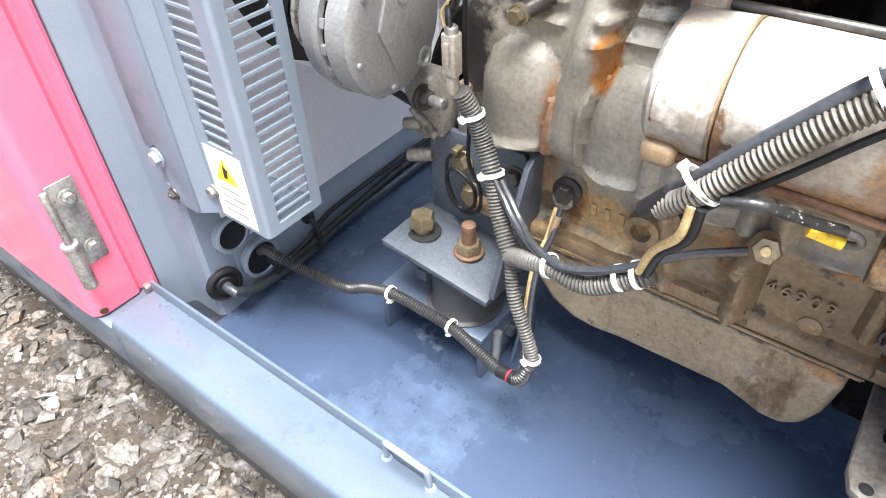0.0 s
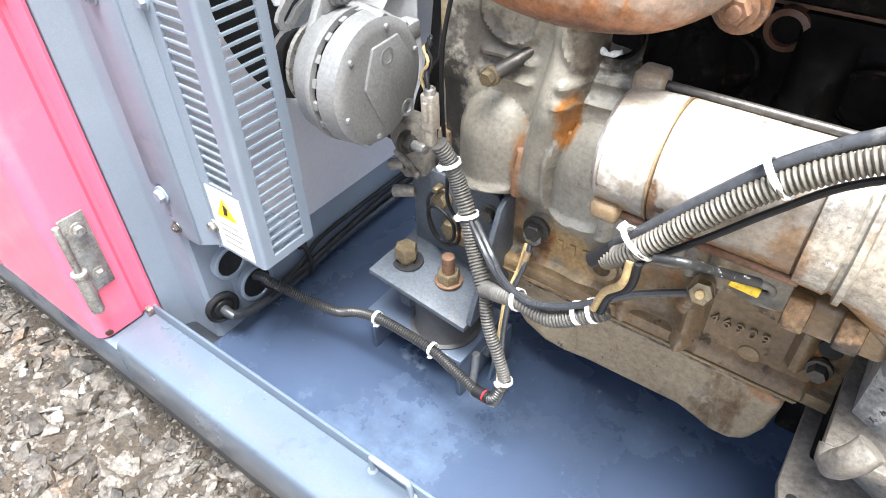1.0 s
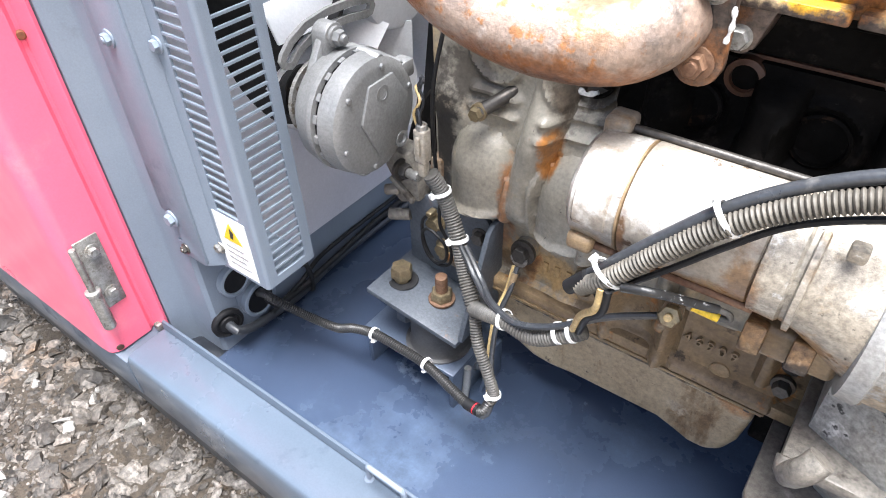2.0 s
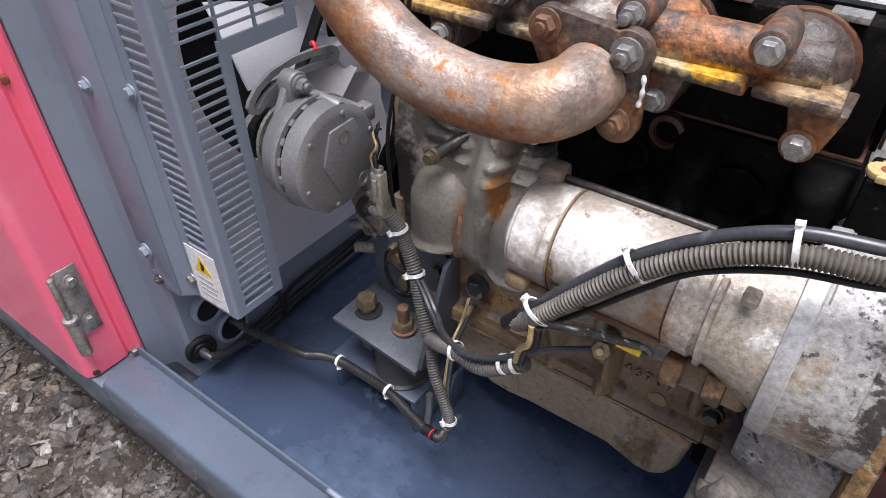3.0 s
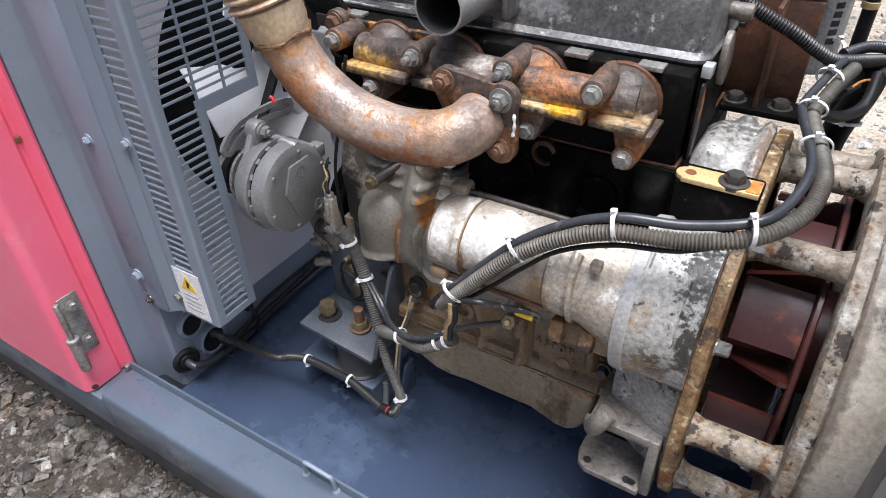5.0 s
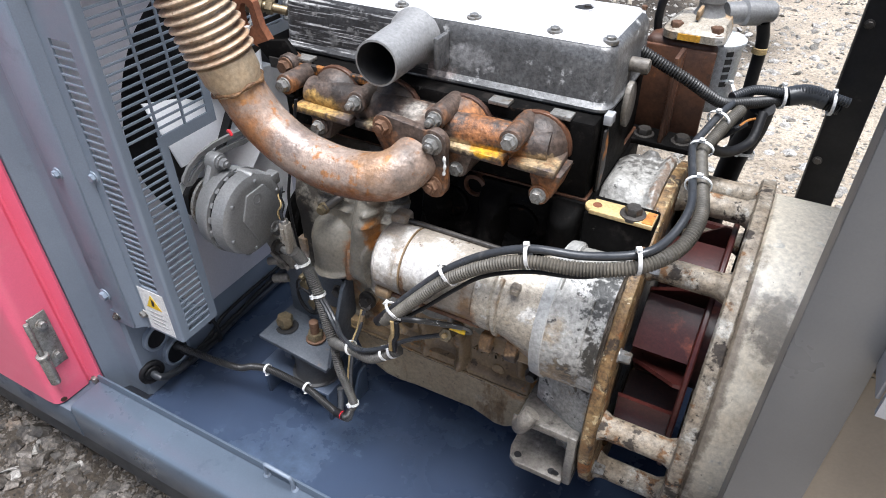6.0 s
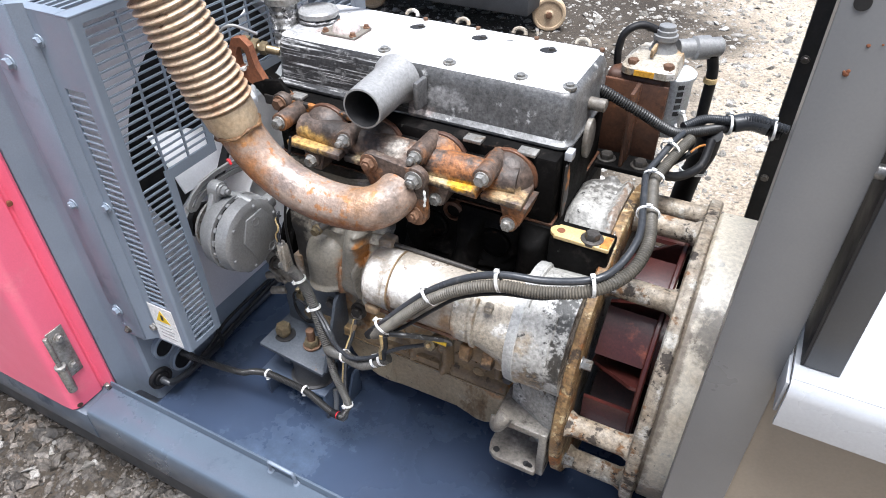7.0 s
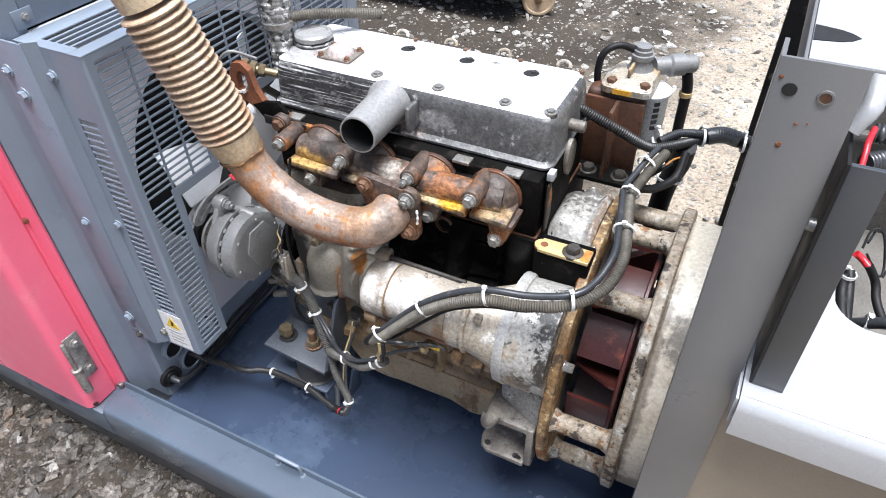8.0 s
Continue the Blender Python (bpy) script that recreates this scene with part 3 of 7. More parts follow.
def lathe(a, d, prof, n=32, bm=None, cap=True):
    """Rings of (distance along d from a, radius), joined; a radius of 0 closes a tip."""
    b = bmesh.new()
    d, u, v = axes(d)
    a = Vector(a)
    rings = []
    for s, r in prof:
        if r <= 1e-6:
            rings.append([b.verts.new(a + d * s)])
        else:
            rings.append([b.verts.new(a + d * s + (u * math.cos(t) + v * math.sin(t)) * r) for t in (2 * math.pi * i / n for i in range(n))])
    for p, q in zip(rings, rings[1:]):
        for i in range(n):
            j = (i + 1) % n
            if len(p) == 1 and len(q) == 1:
                continue
            if len(p) == 1:
                b.faces.new((p[0], q[j], q[i]))
            elif len(q) == 1:
                b.faces.new((p[i], p[j], q[0]))
            else:
                b.faces.new((p[i], p[j], q[j], q[i]))
    if cap:
        for r in (rings[0], rings[-1]):
            if len(r) > 2:
                b.faces.new(r)
    return join(bm, b)


def cyl(a, c, r, w=0.0, n=24, bm=None, r2=None):
    a, c = Vector(a), Vector(c)
    L = (c - a).length
    r2 = r if r2 is None else r2
    if w > 0:
        prof = [(0, r - w), (w * 0.3, r - w * 0.3), (w, r), (L - w, r2), (L - w * 0.3, r2 - w * 0.3), (L, r2 - w)]
    else:
        prof = [(0, r), (L, r2)]
    return lathe(a, c - a, prof, n, bm)


def prism(pts, a, b, axis, w=0.0, bm=None, seg=2):
    """The outline pts in the plane across the axis ('x': (y, z), 'y': (x, z), 'z': (x, y)), from a to b."""
    m = bmesh.new()
    def P(p, s):
        return {"x": (s, p[0], p[1]), "y": (p[0], s, p[1]), "z": (p[0], p[1], s)}[axis]
    lo = [m.verts.new(P(p, a)) for p in pts]
    hi = [m.verts.new(P(p, b)) for p in pts]
    m.faces.new(lo)
    m.faces.new(hi)
    for i in range(len(pts)):
        j = (i + 1) % len(pts)
        m.faces.new((lo[i], lo[j], hi[j], hi[i]))
    bmesh.ops.recalc_face_normals(m, faces=m.faces)
    bevel(m, w, seg)
    return join(bm, m)


def arc(cx, cy, r, a0, a1, n=10):
    return [(cx + r * math.cos(radians(a0 + (a1 - a0) * i / n)), cy + r * math.sin(radians(a0 + (a1 - a0) * i / n))) for i in range(n + 1)]


def smooth_path(pts, step):
    """A Catmull-Rom run through pts, evenly stepped."""
    P = [Vector(p) for p in pts]
    P = [P[0] * 2 - P[1]] + P + [P[-1] * 2 - P[-2]]
    dense = []
    for i in range(1, len(P) - 2):
        for k in range(24):
            t = k / 24
            a, b, c, d = P[i - 1], P[i], P[i + 1], P[i + 2]
            dense.append(0.5 * ((2 * b) + (c - a) * t + (2 * a - 5 * b + 4 * c - d) * t * t + (3 * b - a - 3 * c + d) * t ** 3))
    dense.append(P[-2])
    out, acc = [dense[0]], 0.0
    for p, q in zip(dense, dense[1:]):
        L = (q - p).length
        while L > 0 and acc + L >= step:
            f = (step - acc) / L
            p = p.lerp(q, f)
            out.append(p.copy())
            L = (q - p).length
            acc = 0.0
        acc += L
    if (out[-1] - dense[-1]).length > step * 0.3:
        out.append(dense[-1])
    return out


def tube(pts, r, n=12, step=0.008, bm=None, rib=None, hollow=0.0, straight=False):
    """A round tube along pts. rib: (pitch, depth) gives corrugations; r may be a function of the fraction along."""
    b = bmesh.new()
    if rib:
        step = rib[0] / 4
    path = [Vector(p) for p in pts] if straight else smooth_path(pts, step)
    rings = []
    prev = None
    m = len(path)
    for i, p in enumerate(path):
        d = (path[min(i + 1, m - 1)] - path[max(i - 1, 0)]).normalized()
        if prev is None:
            _, u, _ = axes(d)
        else:
            u = (prev - d * prev.dot(d)).normalized()
        prev = u
        v = d.cross(u)
        rad = r(i / (m - 1)) if callable(r) else r
        if rib:
            rad -= rib[1] * (1.0 if i % 4 == 3 else (0.25 if i % 4 in (0, 2) else 0.0))
        rings.append([b.verts.new(p + (u * math.cos(t) + v * math.sin(t)) * rad) for t in (2 * math.pi * k / n for k in range(n))])
    for p, q in zip(rings, rings[1:]):
        for k in range(n):
            j = (k + 1) % n
            b.faces.new((p[k], p[j], q[j], q[k]))
    b.faces.new(rings[0])
    b.faces.new(rings[-1])
    return join(bm, b)


def hexagon(a, d, r, h, n=6, bm=None, chamfer=0.12):
    return lathe(a, d, [(0, r), (h * (1 - chamfer * 1.6), r), (h, r * (1 - chamfer))], n, bm)


def bolt(parent, at, d, r=0.0085, h=0.007, mat="zinc", washer=1.45, name="bolt", stud=0.0):
    """A hex head on a washer, seated at the place at and facing along d."""
    d = Vector(d).normalized()
    at = Vector(at)
    bm = cyl(at - d * 0.004, at + d * 0.0022, r * washer, 0.0006, 20)
    hexagon(at + d * 0.0022, d, r, h, bm=bm)
    if stud:
        cyl(at + d * h, at + d * (h + stud), r * 0.55, 0.001, 14, bm)
    return part(name, bm, mat, parent)


def cable_tie(parent, at, d, r, turn=0.0, r2=None):
    """A nylon band round a bundle that runs along d, with its small head."""
    d, u, v = axes(d)
    at = Vector(at)
    bm = bmesh.new()
    n = 20
    r2 = r2 or r
    prof = [(-0.0025, 1.0), (-0.0025, 1.12), (0.0025, 1.12), (0.0025, 1.0)]
    rings = []
    for i in range(n):
        t = 2 * math.pi * i / n
        rings.append([bm.verts.new(at + d * s + u * math.cos(t) * (r * k) + v * math.sin(t) * (r2 * k)) for s, k in prof])
    for i in range(n):
        p, q = rings[i], rings[(i + 1) % n]
        for k in range(4):
            bm.faces.new((p[k], p[(k + 1) % 4], q[(k + 1) % 4], q[k]))
    t = radians(turn)
    o = u * math.cos(t) + v * math.sin(t)
    c = at + u * math.cos(t) * r * 1.12 + v * math.sin(t) * r2 * 1.12
    s = d.cross(o)
    h = bmesh.new()
    bmesh.ops.create_cube(h, size=1)
    for w in h.verts:
        w.co = c + d * w.co.x * 0.007 + o * (w.co.y + 0.2) * 0.005 + s * w.co.z * 0.006
    join(bm, h)
    tail = bmesh.new()
    bmesh.ops.create_cube(tail, size=1)
    for w in tail.verts:
        w.co = c + d * w.co.x * 0.004 + o * (w.co.y + 0.5) * 0.003 + s * (w.co.z * 0.0014 + (w.co.y + .5) * 0.005)
    join(bm, tail)
    return part("cable_tie", bm, "tie", parent, "white nylon cable tie")


# ------------------------------------------------------------------ ground
def ground_height(x, y):
    h = 0.02 * noise.noise((x * 1.3, y * 1.3, 0)) + 0.012 * noise.noise((x * 5, y * 5, 3))
    return GROUND + h * (1 if abs(x) + abs(y) < 12 else 0)


GROUND = -0.25
cuts = [-400, -120, -40, -15, -8] + [-5 + 0.1 * i for i in range(101)] + [8, 15, 40, 120, 400]
bm = bmesh.new()
rows_v = [[bm.verts.new((x, y, ground_height(x, y))) for y in cuts] for x in cuts]
for p, q in zip(rows_v, rows_v[1:]):
    for k in range(len(cuts) - 1):
        bm.faces.new((p[k], q[k], q[k + 1], p[k + 1]))
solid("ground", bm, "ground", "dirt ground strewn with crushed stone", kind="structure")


def stones(name, count, area, sizes, seed, label, detail=1, power=3, mat="stone", sunk=0.05):
    rnd = random.Random(seed)
    proto = bmesh.new()
    bmesh.ops.create_icosphere(proto, subdivisions=detail, radius=1)
    co = [v.co.copy() for v in proto.verts]
    fs = [[v.index for v in f.verts] for f in proto.faces]
    proto.free()
    verts, faces = [], []
    for n in range(count):
        x, y = rnd.uniform(area[0], area[2]), rnd.uniform(area[1], area[3])
        s = sizes[0] + (sizes[1] - sizes[0]) * rnd.random() ** power
        m = Euler((rnd.uniform(-0.5, 0.5), rnd.uniform(-0.5, 0.5), rnd.uniform(0, 6.3))).to_matrix()
        k = Vector((rnd.uniform(0.8, 1.5), rnd.uniform(0.7, 1.1), rnd.uniform(0.45, 0.8)))
        cut = [(Vector((rnd.gauss(0, 1), rnd.gauss(0, 1), rnd.gauss(0, 1))).normalized(), rnd.uniform(0.35, 0.7)) for _ in range(8)]
        base = len(verts)
        z = ground_height(x, y)
        for c in co:
            p = c * (1 + 0.16 * noise.noise(c * 1.7 + Vector((n * 3.1, 0, 0))))
            for d, lim in cut:
                over = p.dot(d) - lim
                if over > 0:
                    p = p - d * over * 0.97
            p = m @ Vector((p.x * k.x, p.y * k.y, p.z * k.z))
            verts.append((x + p.x * s, y + p.y * s, z + p.z * s - s * sunk))
        faces += [[base + i for i in f] for f in fs]
    me = bpy.data.meshes.new(name)
    me.from_pydata(verts, [], faces)
    me.polygons.foreach_set("use_smooth", [False] * len(me.polygons))
    me.materials.append(M[mat])
    ob = new(name, me)
    return tagged(ob, label, "gravel", kind="stuff")


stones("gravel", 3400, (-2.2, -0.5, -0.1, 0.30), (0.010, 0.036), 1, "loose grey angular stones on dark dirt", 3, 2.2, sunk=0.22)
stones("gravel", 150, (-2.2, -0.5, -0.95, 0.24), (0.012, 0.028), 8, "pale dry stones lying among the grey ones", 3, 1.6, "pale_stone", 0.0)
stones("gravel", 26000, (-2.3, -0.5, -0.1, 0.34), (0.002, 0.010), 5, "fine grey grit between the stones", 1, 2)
stones("gravel", 5200, (-3.2, 1.25, 2.4, 5.5), (0.010, 0.042), 2, "loose pale crushed stone scattered over the yard", 2, 2.5, "pale_stone", 0.15)
stones("gravel", 14000, (-3.2, 1.25, 2.4, 5.5), (0.004, 0.014), 6, "fine pale grit over the yard", 1, 2, "pale_stone")

# ------------------------------------------------------------------ skid base
RAIL_Y0, RAIL_Y1, RAIL_TOP = 0.222, 0.300, 0.05
bm = prism([(RAIL_Y0 + 0.004, -0.06), (RAIL_Y0, -0.05), (RAIL_Y0, 0.040), (RAIL_Y0 + 0.004, 0.047), (RAIL_Y0 + 0.012, RAIL_TOP),
            (RAIL_Y1, RAIL_TOP + 0.002), (RAIL_Y1, -0.06)], -0.832, 1.5, "x", 0.002)
rail = solid("base_rail", bm, "rail", "blue-grey painted folded steel side rail of the skid", "rail", kind="structure")
bm = prism([(RAIL_Y0 + 0.003, -0.06), (RAIL_Y0 - 0.001, -0.05), (RAIL_Y0 - 0.001, 0.034), (RAIL_Y1, 0.034), (RAIL_Y1, -0.06)], -1.72, -0.836, "x", 0.002)
solid("base_rail", bm, "rail", "blue-grey rail carrying on below the pink panel", "rail", kind="structure")
bm = prism([(0.300, 0.0), (0.300, 0.066), (0.3015, 0.069), (0.3055, 0.069), (0.307, 0.066), (0.307, 0.0)], -0.832, 1.5, "x")
solid("rail_lip", bm, "rail", "thin upstanding blue-grey lip along the deck edge", "trim", kind="structure")
bm = box((-0.745, 0.307, -0.05), (1.5, 1.12, 0.0), 0)
solid("floor", bm, "deck", "dark blue painted steel deck with worn pale patches", "deck", kind="structure")
bm = box((-1.5, 0.25, -0.19), (1.5, 1.1, -0.06), 0.004)
solid("skid_beam", bm, "shade_and_dark_grey", "dark steel skid beam under the deck", "beam", kind="structure")
for x in (-1.35, 0.0, 1.2):
    bm = box((x, 0.3, -0.29), (x + 0.2, 1.05, -0.192), 0.004)
    solid("skid_foot", bm, "shade_and_dark_grey", "dark steel foot of the skid on the dirt", "foot", kind="structure")
bm = box((-1.5, 1.12, -0.06), (1.5, 1.2, 0.05), 0.004)
solid("base_rail", bm, "rail", "blue-grey painted steel rail on the far side", "rail", kind="structure")

# folding handle loops on the lip
loop = thing("rail_loop", (-0.315, 0.29, 0.05), "bent grey steel wire loop on the deck lip", "handle")
part("rod", tube([(-0.349, 0.2955, 0.040), (-0.347, 0.2945, 0.080), (-0.343, 0.292, 0.091), (-0.334, 0.291, 0.094), (-0.292, 0.292, 0.090), (-0.284, 0.293, 0.085), (-0.282, 0.2955, 0.040)], 0.0042, 12, 0.003), "frame", loop)
for x in (-0.349, -0.282):
    part("weld_foot", lathe((x, 0.2955, 0.0515), (0, 0, 1), [(0, 0.0075), (0.003, 0.0065), (0.005, 0.0045)], 12), "frame", loop)

# ------------------------------------------------------------------ pink side panel and its hinge
panel = thing("side_panel", (-1.2, 0.24, 0.0), "faded pink-red steel side panel of the housing", "panel")
prof = [(-0.9, 0.215)] + arc(-0.885, 0.238, 0.023, -80, 0, 8)[1:] + [(-0.862, 0.290), (-0.868, 0.297), (-0.868, 0.303), (-0.836, 0.309), (-0.838, 0.314), (-0.876, 0.308), (-0.872, 0.240), (-0.9, 0.222), (-1.7, 0.222), (-1.7, 0.215)]
bm = prism(prof, 0.038, 1.35, "z")
part("skin", bm, "pink", panel)
hinge = part("hinge_leaf", box((-0.8615, 0.236, 0.135), (-0.8575, 0.276, 0.275), 0.002), "zinc", panel, "scratched zinc hinge leaf")
for z in (0.163, 0.249):
    bolt(hinge, (-0.8575, 0.258, z), (1, 0, 0), 0.0085, 0.007, "zinc")
part("hinge_pin", cyl((-0.853, 0.231, 0.18), (-0.853, 0.231, 0.272), 0.0055, 0.001, 14), "zinc", hinge)
part("hinge_barrel", cyl((-0.853, 0.231, 0.106), (-0.853, 0.231, 0.180), 0.0105, 0.002, 18), "zinc", hinge)
part("hinge_collar", cyl((-0.853, 0.231, 0.179), (-0.853, 0.231, 0.188), 0.0125, 0.002, 18), "zinc", hinge)
part("chipped_corner", lathe((-0.8625, 0.232, 0.046), (1, -0.4, 0), [(0, 0.007), (0.0012, 0.006), (0.0016, 0)], 7), "dark_rust", panel, "chipped rusty corner")
part("foot_clip", box((-0.858, 0.296, 0.038), (-0.845, 0.306, 0.052), 0.002), "zinc", panel)
part("rust_spot", lathe((-0.866, 0.299, 0.575), (1, -0.4, 0), [(0, 0.007), (0.003, 0.005), (0.0035, 0)], 12), "rust", panel, "rusted rivet stain")

# ------------------------------------------------------------------ corner post and radiator bulkhead
post = thing("door_post", (-0.78, 0.35, 0.0), "grey-blue folded steel door post with bolts", "post")
prof = [(-0.850, 0.316), (-0.834, 0.316), (-0.826, 0.324), (-0.815, 0.3465), (-0.808, 0.350), (-0.752, 0.350), (-0.745, 0.356), (-0.745, 0.40), (-0.750, 0.40), (-0.751, 0.360), (-0.757, 0.355), (-0.811, 0.355), (-0.820, 0.3505), (-0.831, 0.327), (-0.838, 0.321), (-0.850, 0.321)]
part("folded_sheet", prism(prof, 0.0, 1.3, "z"), "frame", post)
pts = [(-0.772, 0.315), (-0.760, 0.315), (-0.752, 0.322), (-0.745, 0.322), (-0.745, 0.262), (-0.757, 0.262), (-0.757, 0.235), (-0.700, 0.235), (-0.695, 0.24), (-0.695, 0.96), (-0.772, 0.96)]
strip = part("cover_strip", prism(pts, 0.3455, 0.3498, "y", 0.0008), "frame", post)
part("bend", prism([(-0.7005, 0.3455), (-0.676, 0.3652), (-0.676, 0.3658), (-0.7005, 0.3498)], 0.235, 0.96, "z"), "frame", strip)
for x, z, r in ((-0.749, 0.305, 0.0095), (-0.740, 0.251, 0.0065), (-0.739, 0.584, 0.008), (-0.74, 0.862, 0.0095), (-0.755, 0.904, 0.008)):
    bolt(strip, (x, 0.3455, z), (0, -1, 0), r, r * 0.8, "guard" if z > 0.28 else "dark_bolt", stud=0.004 if r < 0.009 else 0)
part("grommet", lathe((-0.744, 0.370, 0.062), (1, -0.2, 0), [(0, 0.029), (0.006, 0.029), (0.009, 0.026), (0.0095, 0.023), (0.006, 0.021), (0.006, 0.017), (0.010, 0.015), (0.011, 0.009), (0.011, 0)], 32), "black", post, "glossy black rubber cable grommet")

bulk = thing("radiator_bulkhead", (-0.75, 0.75, 0.0), "blue-grey bulkhead below a pale grey fan shroud", "bulkhead")
part("lower_wall", box((-0.765, 0.40, 0.0), (-0.745, 1.115, 0.112), 0.002), "frame", bulk)
part("port_wall", box((-0.765, 0.401, 0.1125), (-0.7455, 0.50, 0.20), 0.001), "frame", bulk)
for y, z, r in ((0.404, 0.140, 0.031), (0.440, 0.067, 0.035)):
    ring_ = part("cable_port", lathe((-0.7446, y, z), (1, 0, 0), [(0, r), (0.011, r), (0.0125, r - 0.002), (0.0125, r - 0.006), (0.008, r - 0.008)], 32, cap=False), "guard", bulk, "pressed grey rim of a cable port")
    # The port's dark inside is a black disc, not an opening.
    part("port_plug", lathe((-0.7446, y, z), (1, 0, 0), [(0, r - 0.007), (0.010, r - 0.0075), (0.0085, r - 0.012), (0.0075, 0)], 28), "black", ring_, "black disc for the dark inside of the port")
FAN_Y, FAN_Z, FAN_R = 0.772, 0.556, 0.284
bm = bmesh.new()
sq = []
hole = []
for i in range(48):
    t = 2 * math.pi * i / 48
    c, s = math.cos(t), math.sin(t)
    k = 1 / max(abs(c), abs(s))
    y = min(max(FAN_Y + c * k * 0.46, 0.40), 1.115)
    z = min(max(FAN_Z + s * k * 0.46, 0.115), 0.952)
    sq.append((y, z))
    hole.append((FAN_Y + c * FAN_R, FAN_Z + s * FAN_R))
ring_a = [bm.verts.new((-0.742, y, z)) for y, z in sq]
ring_b = [bm.verts.new((-0.742, y, z)) for y, z in hole]
ring_c = [bm.verts.new((-0.80, y, z)) for y, z in hole]
ring_d = [bm.verts.new((-0.75, y, z)) for y, z in sq]
for i in range(48):
    j = (i + 1) % 48
    bm.faces.new((ring_a[i], ring_a[j], ring_b[j], ring_b[i]))
    bm.faces.new((ring_b[i], ring_b[j], ring_c[j], ring_c[i]))
    bm.faces.new((ring_a[i], ring_a[j], ring_d[j], ring_d[i]))
part("fan_shroud", bm, "panel", bulk, "pale grey sheet with a round fan opening", smooth=False)
part("radiator_core", box((-0.86, 0.40, 0.115), (-0.802, 1.115, 1.05), 0), "void", bulk, "black finned radiator core")
part("far_post", box((-0.80, 1.118, 0.0), (-0.60, 1.165, 1.0), 0.004), "frame", bulk)
part("upper_wall", box((-0.765, 0.402, 0.956), (-0.746, 1.115, 1.32), 0.002), "frame", bulk)

tab = part("wall_tab", box((-0.7458, 0.382, 0.958), (-0.7425, 0.420, 0.990), 0.001), "frame", bulk)
bolt(tab, (-0.7425, 0.404, 0.976), (1, 0, 0), 0.006, 0.004, "alternator", 1.3)

fan = thing("cooling_fan", (-0.72, FAN_Y, FAN_Z), "white plastic engine cooling fan behind its guard", "fan")
part("hub", cyl((-0.74, FAN_Y, FAN_Z), (-0.64, FAN_Y, FAN_Z), 0.085, 0.008, 32), "fan", fan)
for i in range(8):
    t = 2 * math.pi * i / 8 + radians(172)
    bm = bmesh.new()
    grid = []
    for a in range(7):
        rr = 0.075 + (0.263 - 0.075) * a / 6
        row = []
        for b_ in range(5):
            w = (b_ / 4 - 0.5) * (0.060 + 0.045 * a / 6)
            ang = t + w / rr * (0.75 if rr < 0.15 else 1.0)
            x = -0.672 + (b_ / 4 - 0.5) * 0.080 + 0.012 * math.sin(b_ / 4 * math.pi)
            row.append((x, FAN_Y + rr * math.cos(ang), FAN_Z + rr * math.sin(ang)))
        grid.append(row)
    top = [[bm.verts.new(p) for p in r] for r in grid]
    bot = [[bm.verts.new((p[0] - 0.004, p[1], p[2])) for p in r] for r in grid]
    for a in range(6):
        for b_ in range(4):
            bm.faces.new((top[a][b_], top[a + 1][b_], top[a + 1][b_ + 1], top[a][b_ + 1]))
            bm.faces.new((bot[a][b_], bot[a + 1][b_], bot[a + 1][b_ + 1], bot[a][b_ + 1]))
    rim = [(a, 0) for a in range(7)] + [(6, b_) for b_ in range(1, 5)] + [(a, 4) for a in range(5, -1, -1)] + [(0, b_) for b_ in (3, 2, 1)]
    for (a, b_), (c, d) in zip(rim, rim[1:] + rim[:1]):
        bm.faces.new((top[a][b_], top[c][d], bot[c][d], bot[a][b_]))
    part("blade", bm, "fan", fan)

# ------------------------------------------------------------------ fan guard
GX, GY0, GTOP, GBOT = -0.582, 0.366, 0.948, 0.232
guard = thing("fan_guard", (-0.65, 0.42, GBOT), "grey slotted sheet-metal fan guard box", "guard")
T = 0.004
SX0, SX1, SZ0, SZ1 = -0.656, -0.610, 0.350, 0.826
# side sheet with its slot window
for lo, hi in (((-0.742, SX0), (GBOT, GTOP)), ((SX1, GX - 0.006), (GBOT, GTOP)), ((SX0, SX1), (GBOT, SZ0)), ((SX0, SX1), (SZ1, GTOP))):
    part("side_sheet", box((lo[0], GY0, hi[0]), (lo[1], GY0 + T, hi[1]), 0), "guard", guard)
rows_n = 34
for i in range(1, rows_n):
    z = SZ0 + (SZ1 - SZ0) * i / rows_n
    part("slat", box((SX0, GY0 + 0.0005, z - 0.0016), (SX1, GY0 + T - 0.0005, z + 0.0016), 0), "guard", guard)
# rounded corner
corner = [(GX - 0.006, GY0)] + arc(GX - 0.006, GY0 + 0.006, 0.006, -90, 0, 5)[1:] + [(GX - T, GY0 + 0.006), (GX - 0.006, GY0 + T)]
part("corner_fold", prism(corner, GBOT, GTOP, "z"), "guard", guard)
CY0, CY1 = 0.386, 0.442
STEP_Z, STEP_Y, LOW_Y, FAR_Y, FAR_Z = 0.622, 0.572, 0.458, 1.09, 0.74
